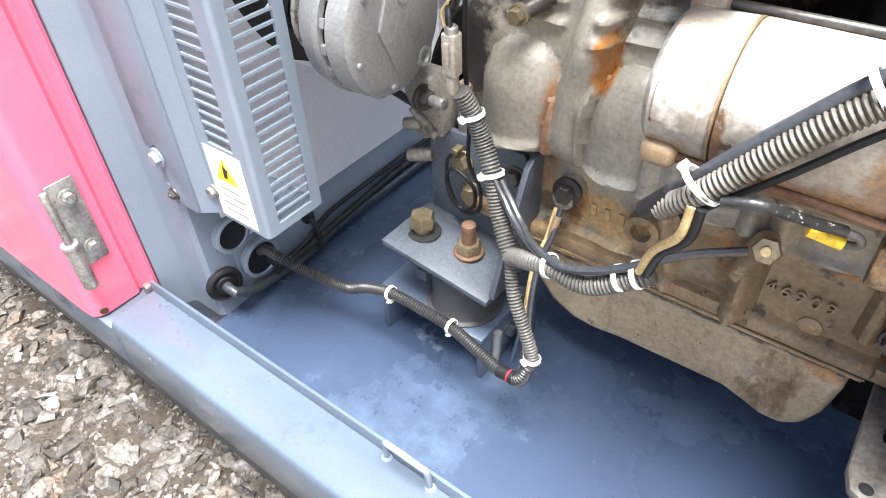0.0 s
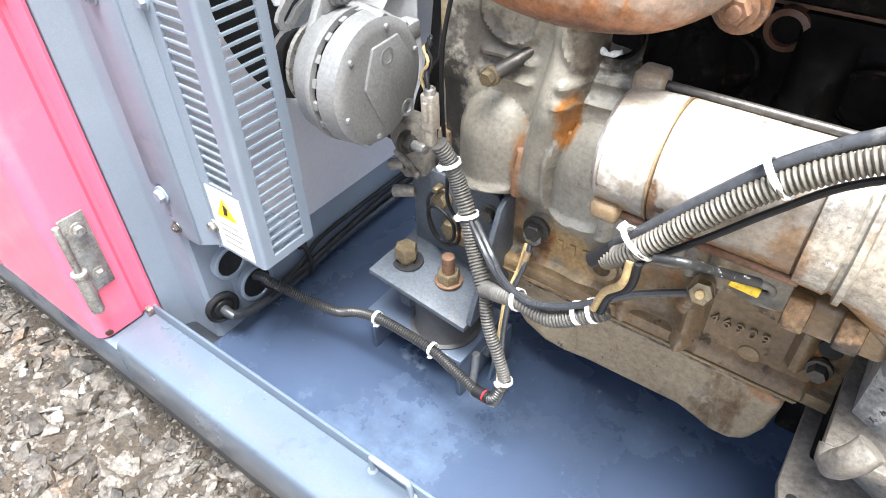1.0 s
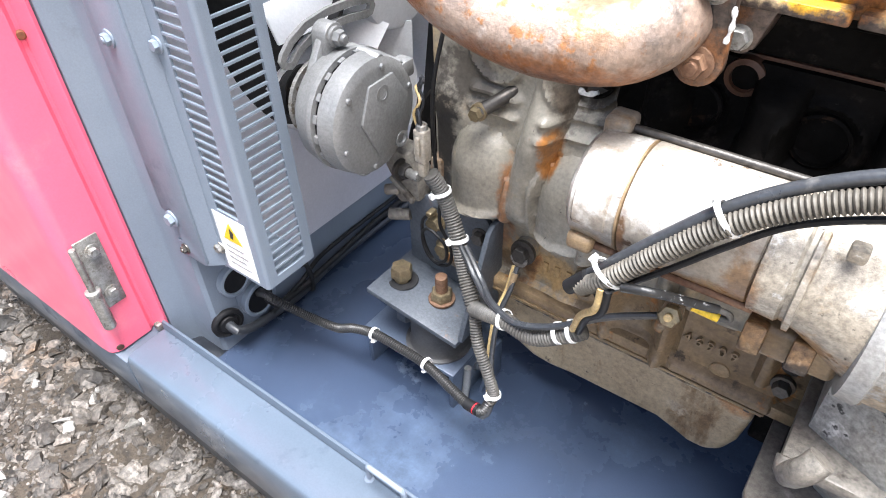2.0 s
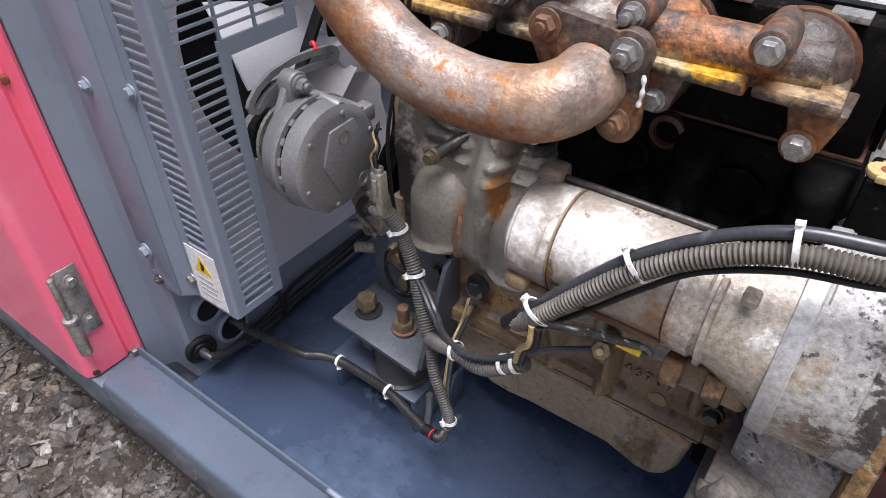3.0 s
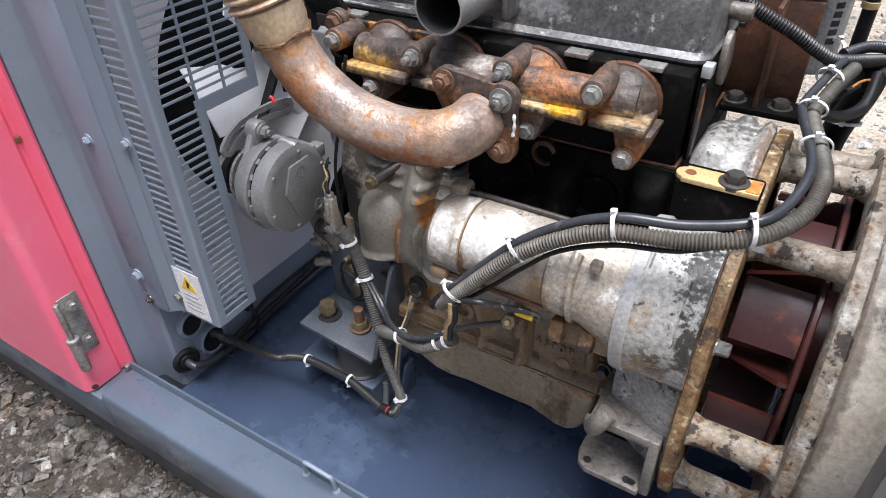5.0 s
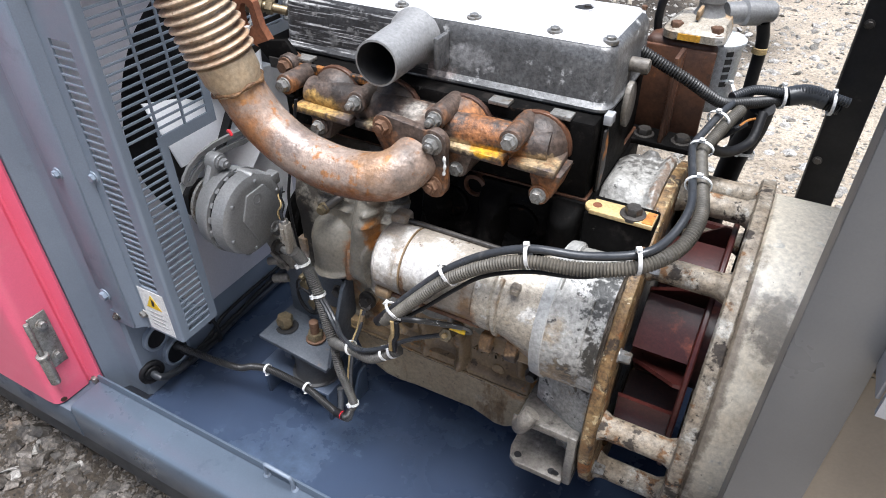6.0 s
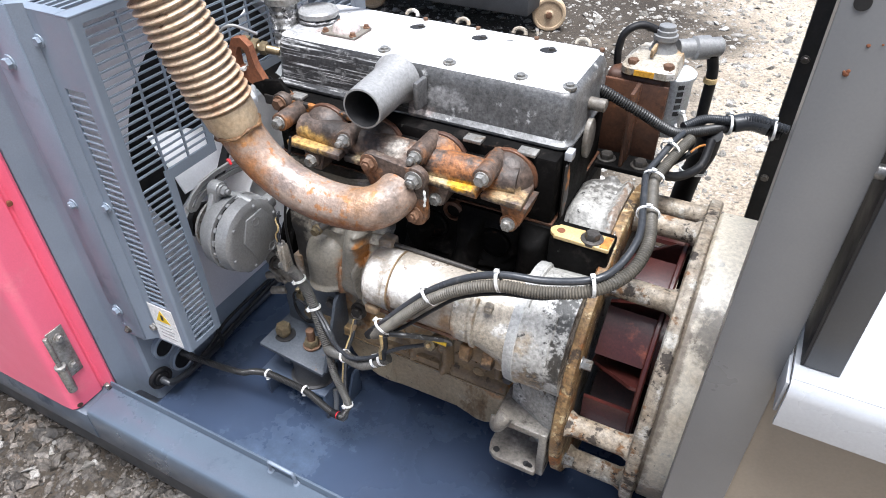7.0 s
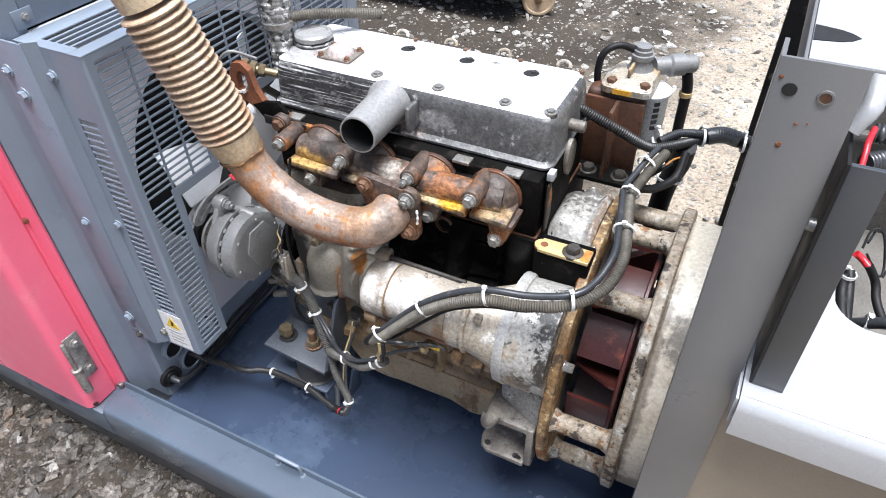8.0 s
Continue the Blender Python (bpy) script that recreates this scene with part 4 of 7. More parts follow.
front = [((GY0 + 0.006, GBOT), (CY0, GTOP)), ((CY0, GBOT), (LOW_Y, GBOT + 0.014)), ((CY1, GBOT + 0.014), (LOW_Y, STEP_Z)),
         ((CY1, STEP_Z), (STEP_Y, STEP_Z + 0.022)), ((STEP_Y - 0.016, STEP_Z + 0.022), (STEP_Y, FAR_Z)), ((STEP_Y, FAR_Z - 0.02), (FAR_Y, FAR_Z)),
         ((CY0, GTOP - 0.012), (FAR_Y, GTOP)), ((FAR_Y - 0.014, FAR_Z), (FAR_Y, GTOP - 0.012))]
for lo, hi in front:
    part("front_sheet", box((GX - T, lo[0], lo[1]), (GX, hi[0], hi[1]), 0), "guard", guard)
z = GBOT + 0.014 + 0.0142
while z < GTOP - 0.016:
    y1 = CY1 if z < STEP_Z + 0.018 else (STEP_Y - 0.016 if z < FAR_Z else FAR_Y - 0.014)
    if not (z > STEP_Z - 0.004 and z < STEP_Z + 0.024 and y1 > CY1):
        part("slat", box((GX - 0.0038, CY0, z - 0.0017), (GX - 0.0004, y1, z + 0.0017), 0), "guard", guard)
    z += 0.0142
y = CY1 + 0.006
while y < FAR_Y - 0.03:
    z0 = STEP_Z + 0.022 if y < STEP_Y - 0.016 else FAR_Z
    part("upright", box((GX - 0.0036, y - 0.002, z0), (GX - 0.0002, y + 0.002, GTOP - 0.012), 0), "guard", guard)
    y += 0.0565
for x0, x1 in ((-0.742, -0.700), (-0.612, GX)):
    part("top_sheet", box((x0, GY0, GTOP), (x1, FAR_Y, GTOP + T), 0.001), "guard", guard)
for i in range(4):
    part("top_bar", box((-0.6855 + 0.0180 * i, GY0 + 0.022, GTOP + 0.0002), (-0.6800 + 0.0180 * i, FAR_Y - 0.022, GTOP + T - 0.0003), 0), "guard", guard)
y = GY0
while y < FAR_Y - 0.01:
    part("top_bridge", box((-0.700, y, GTOP + 0.0001), (-0.612, y + 0.022, GTOP + T - 0.0001), 0), "guard", guard)
    y += 0.234
part("bottom_sheet", box((-0.742, GY0 + T, GBOT), (GX - T, LOW_Y, GBOT + T), 0), "guard", guard)
for z in (0.585, 0.902, 0.270):
    bolt(guard, (-0.672 if z > 0.3 else -0.677, GY0, z), (0, -1, 0), 0.0075, 0.006, "guard" if z > 0.3 else "zinc")
lab = part("warning_label", box((-0.668, GY0 - 0.0008, 0.238), (-0.600, GY0 - 0.0001, 0.345), 0), "label", guard, "white warning label with a yellow triangle")
part("warning_triangle", prism([(-0.656, 0.300), (-0.616, 0.300), (-0.636, 0.334)], GY0 - 0.0014, GY0 - 0.0008, "y"), "yellow", lab)
part("warning_mark", prism([(-0.640, 0.306), (-0.634, 0.306), (-0.630, 0.318), (-0.637, 0.325)], GY0 - 0.0018, GY0 - 0.0014, "y"), "ink", lab)
for i in range(4):
    part("text_bar", box((-0.655, GY0 - 0.0014, 0.286 - 0.011 * i), (-0.618 + 0.006 * (i % 2), GY0 - 0.0008, 0.2885 - 0.011 * i), 0), "inkgrey", lab)

# ------------------------------------------------------------------ engine block, head and sump
from mathutils import noise as relief

engine = thing("engine_block", (-0.15, 0.75, 0.1), "oil-stained four cylinder diesel engine block and head", "engine")
FY = 0.592
part("upper_block", box((-0.44, 0.655, 0.40), (0.10, 0.90, 0.62), 0.006), "dark_metal", engine, "black greasy upper crankcase, darkened for shade")
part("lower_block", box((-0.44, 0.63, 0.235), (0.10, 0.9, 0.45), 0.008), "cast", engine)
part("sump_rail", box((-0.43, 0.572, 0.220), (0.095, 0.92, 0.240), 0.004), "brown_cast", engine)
part("head", box((-0.465, 0.635, 0.62), (0.095, 0.90, 0.742), 0.005), "dark_metal", engine, "black rusty cylinder head, darkened for shade")
part("head_rail", prism([(-0.478, 0.722), (-0.36, 0.726), (-0.26, 0.730), (-0.255, 0.7415), (-0.48, 0.7415)], 0.624, 0.6345, "y", 0.002), "corner_rust", engine, "rust-blotched upper rail of the head")
part("head_gasket", box((-0.468, 0.634, 0.617), (0.098, 0.903, 0.6205), 0), "dark_rust", engine)


def ease(a, b, v):
    t = min(1.0, max(0.0, (v - a) / (b - a)))
    return t * t * (3 - 2 * t)


def hump(v, c, w):
    return math.exp(-((v - c) / w) ** 2)


PLUGS = ((-0.354, 0.565), (-0.237, 0.561), (-0.123, 0.557), (0.0, 0.555))


def casting_depth(x, z):
    """Depth of the crankcase side: cylinder barrels over a skirt, columns between them, plug frames above."""
    y = 0.628 - 0.032 * (1 - ease(0.455, 0.545, z + 0.01 * math.sin(x * 31))) - 0.020 * ease(0.44, 0.54, z) * (1 - ease(-0.30, -0.24, x))
    body = 0.0
    for xc, half in ((-0.362, 0.052), (-0.226, 0.056), (-0.126, 0.056), (-0.012, 0.060)):
        u = (x - xc) / half
        w = u * u + max(0.0, (z - 0.405) / 0.062) ** 2
        if w < 1:
            s = (1 - w) ** 0.62
            body = max(body, 0.036 * s * ease(0.337, 0.347, z) + 0.008 * s * hump(z, 0.350 + 0.006 * u, 0.005))
    y -= body
    for xc in (-0.297, -0.176, -0.072, 0.045):
        c = xc + 0.026 * ease(0.36, 0.56, z)
        w = ((x - c) / 0.025) ** 2
        if w < 1:
            y -= 0.034 * math.sqrt(1 - w) * ease(0.315, 0.375, z) * (1 - ease(0.585, 0.615, z))
    for xp, zp in PLUGS:
        r = math.hypot(x - xp, z - zp)
        y -= 0.007 * hump(r, 0.037, 0.0045)
        for zc in (0.512, 0.490):
            y -= 0.009 * hump(z, zc, 0.005) * (1 - ease(0.030, 0.042, abs(x - xp)))
    y -= 0.015 * (1 - ease(0.236, 0.247, z))
    low = 1 - ease(0.325, 0.345, z)
    y -= low * 0.014 * ease(-0.066, -0.056, x) * (1 - ease(0.060, 0.070, x))
    y -= low * 0.026 * math.exp(-((x + 0.078) / 0.013) ** 2) * (1 - ease(0.312, 0.33, z))
    y -= low * 0.018 * math.exp(-((x + 0.165 + 0.25 * (z - 0.28)) / 0.012) ** 2)
    y -= low * 0.016 * math.exp(-((x - 0.042) / 0.009) ** 4) * ease(0.262, 0.268, z)
    y += low * 0.010 * math.exp(-((x + 0.125) / 0.022) ** 4 - ((z - 0.275) / 0.022) ** 4)
    y -= low * 0.006 * math.exp(-((x + 0.228) / 0.016) ** 2 - ((z - 0.246) / 0.009) ** 2)
    n = relief.noise(Vector((x * 26, 0.3, z * 26))) + 0.5 * relief.noise(Vector((x * 70, 1.7, z * 70)))
    return y + 0.0009 * n


def casting(x0, x1, z0, z1, step=0.0035):
    """One stretch of the crankcase side, folded back to the block along its border."""
    bm = bmesh.new()
    nx, nz = int((x1 - x0) / step), int((z1 - z0) / step)
    grid = []
    for i in range(-1, nx + 2):
        xi = x0 + (x1 - x0) * min(nx, max(0, i)) / nx
        row = []
        for k in range(-1, nz + 2):
            zk = z0 + (z1 - z0) * min(nz, max(0, k)) / nz
            rim = i in (-1, nx + 1) or k in (-1, nz + 1)
            row.append(bm.verts.new((xi, 0.66 if rim else casting_depth(xi, zk), zk)))
        grid.append(row)
    for p, q in zip(grid, grid[1:]):
        for k in range(len(p) - 1):
            bm.faces.new((p[k], q[k], q[k + 1], p[k + 1]))
    return bm


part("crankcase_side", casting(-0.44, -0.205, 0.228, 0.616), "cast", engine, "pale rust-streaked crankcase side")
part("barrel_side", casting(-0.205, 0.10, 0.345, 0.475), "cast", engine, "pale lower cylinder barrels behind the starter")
part("upper_side", casting(-0.205, 0.10, 0.475, 0.616), "dark_metal", engine, "black greasy upper crankcase side, darkened for shade")
part("skirt_side", casting(-0.205, 0.10, 0.228, 0.345), "brown_cast", engine, "oily brown crankcase skirt")
for x, z in PLUGS:
    r = 0.029
    bm = lathe((x, 0.632, z), (0, -1, 0), [(0, r), (0.010, r), (0.012, r * 0.90), (0.005, r * 0.84), (0.004, 0)], 28)
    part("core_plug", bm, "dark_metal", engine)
part("sealant_smear", tube([(-0.252, 0.616, 0.544), (-0.240, 0.614, 0.5395), (-0.226, 0.616, 0.5445)], lambda f: 0.0022 + 0.0018 * math.sin(f * 7) ** 2, 8, 0.003), "label", engine, "dried pale sealant smear")
part("tapped_boss", lathe((-0.082, 0.645, 0.599), (0, -1, 0), [(0, 0.021), (0.022, 0.0195), (0.024, 0.014), (0.008, 0.013), (0.008, 0)], 22), "dark_rust", engine)
bolt(engine, (-0.287, FY - 0.012, 0.301), (0, -1, 0.1), 0.0125, 0.011, "dark_bolt", 1.5)
bolt(engine, (-0.358, FY - 0.020, 0.499), (0, -1, 0), 0.009, 0.010, "brass_bolt", 1.3)
part("bolt_stalk", cyl((-0.318, 0.630, 0.528), (-0.358, FY - 0.02, 0.499), 0.009, 0.002, 18), "dark_bolt", engine)
part("bolt_boss", cyl((-0.287, FY + 0.01, 0.301), (-0.287, FY - 0.012, 0.301), 0.018, 0.002, 18), "cast", engine)
part("tapped_boss", lathe((-0.192, FY + 0.0, 0.287), (0, -1, 0), [(0, 0.022), (0.014, 0.020), (0.016, 0.012), (0.004, 0.011), (0.004, 0)], 20), "brown_cast", engine)
part("flat_boss", lathe((-0.004, 0.584, 0.250), (0, -1, 0), [(0, 0.013), (0.004, 0.012), (0.006, 0.008), (0.006, 0)], 20), "brown_cast", engine)


def stamped(text, at, size, turn, mat, parent, name, extrude=0.0012, squash=1.0):
    cu = bpy.data.curves.new(name, 'FONT')
    cu.body = text
    cu.size = size
    cu.extrude = extrude
    cu.space_character = 1.35
    tmp = new(name, cu)
    me = bpy.data.meshes.new_from_object(tmp)
    bpy.data.objects.remove(tmp)
    bpy.data.curves.remove(cu)
    bm = bmesh.new()
    bm.from_mesh(me)
    bpy.data.meshes.remove(me)
    m = Matrix.Translation(at) @ Euler((radians(90), radians(-turn), 0)).to_matrix().to_4x4() @ Matrix.Diagonal((squash, 1, 1, 1))
    bmesh.ops.transform(bm, matrix=m, verts=bm.verts)
    return part(name, bm, mat, parent, smooth=False)


stamped("46909", (-0.056, 0.5795, 0.277), 0.021, 0, "brown_cast", engine, "cast_number", 0.0022)
for i in range(3):
    part("cast_mark", box((-0.262 + i * 0.018, FY + 0.001, 0.270), (-0.254 + i * 0.018, FY + 0.006, 0.287), 0.001), "cast", engine)
# sump
outline = [(-0.35, 0.22), (0.052, 0.22), (0.051, 0.17), (0.045, 0.125), (0.033, 0.094), (0.014, 0.079), (-0.012, 0.078), (-0.034, 0.087), (-0.060, 0.096), (-0.14, 0.094), (-0.19, 0.093), (-0.23, 0.088), (-0.262, 0.090), (-0.298, 0.108), (-0.328, 0.145), (-0.345, 0.19)]
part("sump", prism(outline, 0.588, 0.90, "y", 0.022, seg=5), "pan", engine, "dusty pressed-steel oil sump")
part("pressed_bead", tube([(-0.335, 0.5875, 0.199), (-0.20, 0.5875, 0.198), (0.0, 0.5875, 0.197), (0.046, 0.590, 0.195)], 0.003, 10, 0.01), "pan", engine)
# Added block whose black colour gives the dark gap behind the sump.
part("rear_step", box((0.053, 0.630, 0.100), (0.100, 0.90, 0.212), 0.004), "dark_metal", engine, "black block added for the dark gap beside the sump")
# Skirt hole and slot are black pieces on the surface, coloured as shade.
part("skirt_hole", lathe((0.065, 0.5795, 0.309), (0, -1, 0), [(0, 0.012), (0.003, 0.012), (0.003, 0)], 18), "void", engine)
bolt(engine, (0.064, 0.575, 0.279), (0, -1, 0), 0.0105, 0.011, "dark_bolt", 1.3)
part("skirt_slot", box((-0.022, 0.5735, 0.356), (-0.008, 0.580, 0.368), 0.003), "void", engine)
part("sump_flange", box((-0.355, 0.572, 0.2145), (0.058, 0.918, 0.2195), 0.001), "grate", engine, "oily golden flange edge")
part("gasket", box((-0.352, 0.570, 0.2195), (0.06, 0.915, 0.2215), 0), "brown_cast", engine)
for i in range(9):
    x = -0.335 + i * 0.047
    bolt(engine, (x, 0.581, 0.2145), (0, 0, -1), 0.006, 0.005, "dark_bolt", 1.3)
# alternator bracket castings and front timing cover
part("timing_cover", box((-0.475, 0.63, 0.22), (-0.44, 0.90, 0.60), 0.01, 3), "cast", engine)
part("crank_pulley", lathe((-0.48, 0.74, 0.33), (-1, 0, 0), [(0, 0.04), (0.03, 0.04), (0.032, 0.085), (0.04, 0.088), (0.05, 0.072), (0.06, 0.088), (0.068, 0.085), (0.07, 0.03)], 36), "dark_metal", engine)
part("bracket_arm", prism([(-0.519, 0.392), (-0.522, 0.362), (-0.510, 0.340), (-0.516, 0.318), (-0.497, 0.302), (-0.460, 0.318), (-0.462, 0.350), (-0.482, 0.392)], 0.572, 0.612, "y", 0.004, seg=2), "foot", engine, "dirty cast alternator bracket")
part("bracket_rib", prism([(-0.512, 0.345), (-0.505, 0.352), (-0.466, 0.322), (-0.470, 0.312)], 0.564, 0.573, "y", 0.003), "foot", engine)
part("bracket_lug", cyl((-0.520, 0.566, 0.321), (-0.498, 0.574, 0.326), 0.0085, 0.002, 16), "foot", engine)
part("bracket_pillar", box((-0.452, 0.590, 0.300), (-0.432, 0.632, 0.390), 0.003), "foot", engine)
bolt(engine, (-0.484, 0.566, 0.370), (1, -0.15, 0.08), 0.0115, 0.011, "dark_bolt", 1.45)
part("bracket_stud", cyl((-0.484, 0.566, 0.370), (-0.449, 0.561, 0.373), 0.0072, 0.001, 16), "zinc", engine, "dull threaded steel stud")

# ------------------------------------------------------------------ valve cover
cover = thing("valve_cover", (-0.19, 0.77, 0.742), "scuffed silver valve cover with black scratched sides", "valve cover")
CX0, CX1, CYF, CYB, CZ0, CZ1 = -0.482, 0.100, 0.682, 0.878, 0.752, 0.836


def rounded_rect(x0, y0, x1, y1, r, n=5):
    return arc(x1 - r, y1 - r, r, 0, 90, n) + arc(x0 + r, y1 - r, r, 90, 180, n) + arc(x0 + r, y0 + r, r, 180, 270, n) + arc(x1 - r, y0 + r, r, 270, 360, n)


def stack(levels, bm=None):
    b = bmesh.new()
    rings = [[b.verts.new((x, y, z)) for x, y in rounded_rect(*rect, r)] for rect, r, z in levels]
    n = len(rings[0])
    for p, q in zip(rings, rings[1:]):
        for i in range(n):
            j = (i + 1) % n
            b.faces.new((p[i], p[j], q[j], q[i]))
    b.faces.new(rings[0])
    b.faces.new(rings[-1])
    return join(bm, b)


def skirt(x0, x1, inset):
    rows_ = ((0.014, 0.0, 0.742), (0.018, 0.004, 0.7465), (0.018, 0.004, 0.7505), (0.014, 0.001, 0.753), (0.009, 0.0, 0.757), (0.005, -0.002, 0.812), (0.001, -0.004, 0.825), (-0.003, -0.007, 0.8315), (-0.009, -0.012, 0.8352))
    return stack([((x0 - dx, CYF - dy + inset, x1 + dx, CYB + dy - 0.006 - inset), 0.022, z) for dy, dx, z in rows_])


part("side_skirt", skirt(CX0, -0.175, 0.0), "cover_side", cover, "black scratched front half of the cover side")
part("side_skirt", skirt(-0.225, CX1, 0.0006), "cover_grey", cover, "dull grey rear half of the cover side")
bm = stack([((CX0 + 0.006, CYF + 0.004, CX1 - 0.010, CYB - 0.006), 0.018, 0.8330), ((CX0 + 0.012, CYF + 0.011, CX1 - 0.016, CYB - 0.010), 0.014, 0.8362), ((CX0 + 0.018, CYF + 0.018, CX1 - 0.022, CYB - 0.014), 0.012, 0.837)])
part("top_skin", bm, "cover", cover, "silver-white worn cover top")
for x in (-0.255, -0.128, 0.0, 0.082):
    bolt(cover, (x, 0.703, 0.8372), (0, 0, 1), 0.007, 0.004, "zinc", 1.6)
for x in (-0.255, -0.128, 0.002):
    part("well_rim", lathe((x, 0.822, 0.8366), (0, 0, 1), [(0, 0.0195), (0.0022, 0.018), (0.0026, 0.0155), (0.0008, 0.0145)], 24, cap=False), "cover", cover)
    # The well's shade is a flat black disc on the cover.
    part("bolt_recess", lathe((x, 0.822, 0.8372), (0, 0, 1), [(0, 0.0150), (0.0004, 0.0146), (0.0004, 0.0)], 20), "void", cover)
    part("well_stud", lathe((x + 0.004, 0.828, 0.8376), (0, 0, 1), [(0, 0.006), (0.003, 0.0055), (0.003, 0)], 8), "dark_bolt", cover)
for x in (-0.30, -0.19, -0.075, 0.045):
    part("pipe_clip", tube([(x - 0.012, 0.880, 0.834), (x - 0.010, 0.883, 0.840), (x, 0.885, 0.843), (x + 0.010, 0.883, 0.840), (x + 0.012, 0.880, 0.834)], 0.0038, 8, 0.004), "alu", cover)
    part("stud", cyl((x + 0.04, 0.862, 0.836), (x + 0.04, 0.862, 0.842), 0.0045, 0.001, 12), "rusty_bolt", cover)
for x in (-0.41, -0.05, 0.045):
    part("clamp_tab", box((x - 0.016, 0.628, 0.7425), (x + 0.016, 0.650, 0.7485), 0.001), "zinc", cover)
bm = lathe((-0.445, 0.775, 0.836), (0, 0, 1), [(0, 0.040), (0.006, 0.040), (0.010, 0.034), (0.012, 0.034)], 36)
part("filler_neck", bm, "cover_side", cover)
cap = lathe((-0.445, 0.775, 0.846), (0, 0, 1), [(0, 0.036), (0.002, 0.039), (0.010, 0.039), (0.014, 0.035), (0.0145, 0.031), (0.0115, 0.028), (0.0115, 0)], 12)
part("filler_cap", cap, "stub", cover, "grey plastic oil filler cap")
bm = box((-0.40, 0.715, 0.8365), (-0.325, 0.775, 0.842), 0.003)
part("vent_plate", bm, "foot", cover)
part("vent_boss", lathe((-0.362, 0.745, 0.842), (0, 0, 1), [(0, 0.026), (0.010, 0.022), (0.015, 0.015), (0.016, 0)], 24), "cover", cover)
for x, y in ((-0.392, 0.722), (-0.333, 0.722), (-0.333, 0.768), (-0.392, 0.768)):
    bolt(cover, (x, y, 0.842), (0, 0, 1), 0.005, 0.004, "rusty_bolt", 1.3)
# intake stub
stub = lathe((-0.213, 0.672, 0.805), Vector((0.06, -1, 0.0)), [(0, 0.044), (0.006, 0.043), (0.024, 0.036), (0.112, 0.0345), (0.122, 0.034), (0.1225, 0.031)], 36, cap=False)
part("intake_stub", stub, "stub", cover, "silver round intake stub, open end")
# Bore coloured black for the shade deep in the stub.
part("stub_bore", lathe((-0.213, 0.672, 0.805), Vector((0.06, -1, 0.0)), [(0.1222, 0.0309), (0.118, 0.030), (0.01, 0.029), (0.01, 0)], 36, cap=False), "void", cover, "inside of the intake stub, blackened for its shade")
part("stub_web", box((-0.165, 0.640, 0.770), (-0.155, 0.676, 0.82), 0.004), "cover_grey", cover)

# ------------------------------------------------------------------ exhaust manifold
man = thing("exhaust_manifold", (-0.17, 0.6, 0.66), "rust-scaled cast exhaust manifold with yellow marks", "manifold")
part("flange_strip", prism([(-0.43, 0.662), (0.062, 0.662), (0.064, 0.70), (0.058, 0.722), (-0.41, 0.725), (-0.43, 0.70)], 0.626, 0.636, "y", 0.003), "dark_metal", man)
log = tube([(-0.375, 0.606, 0.708), (-0.30, 0.602, 0.708), (-0.15, 0.598, 0.706), (0.0, 0.602, 0.708), (0.045, 0.606, 0.708)], lambda f: 0.030 - 0.005 * abs(2 * f - 1), 24, 0.02)
part("log_pipe", log, "manifold", man)
for x in (-0.338, -0.228, -0.104, 0.018):
    bm = bmesh.new()
    prof = [(0.0, 0.046, 0.047)] + [(0.008 + 0.044 * math.sin(radians(a)), 0.010 + 0.036 * math.cos(radians(a)), 0.047 * math.cos(radians(a))) for a in range(0, 89, 8)]
    rings = []
    for s, w, h in prof:
        ring = [(x - w, 0.636 - s, 0.690), (x + w, 0.636 - s, 0.690)] + [(x + w * math.cos(t), 0.636 - s, 0.700 + h * math.sin(t)) for t in [math.pi * k / 12 for k in range(13)]]
        rings.append([bm.verts.new(p) for p in ring])
    for p, q in zip(rings, rings[1:]):
        for i in range(len(p)):
            j = (i + 1) % len(p)
            bm.faces.new((p[i], p[j], q[j], q[i]))
    bm.faces.new(rings[-1])
    part("port_hood", bm, "manifold", man)
    part("flange_lip", prism([(x - 0.050, 0.690)] + [(x + 0.050 * math.cos(math.pi * (12 - k) / 12), 0.700 + 0.050 * math.sin(math.pi * (12 - k) / 12)) for k in range(13)] + [(x + 0.050, 0.690)], 0.6235, 0.6335, "y", 0.002), "dark_rust", man)
for x0, x1 in ((-0.385, -0.268), (-0.262, -0.140), (-0.112, -0.006), (-0.002, 0.070)):
    part("ledge", prism([(x0, 0.560), (x1, 0.556), (x1 - 0.004, 0.622), (x0 + 0.004, 0.632)], 0.688, 0.700, "z", 0.003), "manifold", man)
for p in ((-0.395, 0.562, 0.731), (-0.258, 0.563, 0.729), (-0.115, 0.555, 0.738), (0.005, 0.549, 0.735)):
    part("bolt_boss", cyl((p[0] - 0.004, 0.632, p[2] - 0.004), p, 0.0165, 0.002, 20), "manifold", man)
    bolt(man, p, (0, -1, 0.05), 0.0100, 0.010, "zinc", 1.2, stud=0.012 if p[0] in (-0.258, -0.115) else 0)
for p in ((-0.333, 0.560, 0.672), (-0.085, 0.568, 0.660), (0.047, 0.563, 0.654)):
    part("bolt_lug", cyl((p[0], 0.634, p[2] - 0.001), p, 0.0155, 0.002, 20), "manifold", man)
    bolt(man, p, (0, -1, 0), 0.0100, 0.009, "zinc", 1.2)
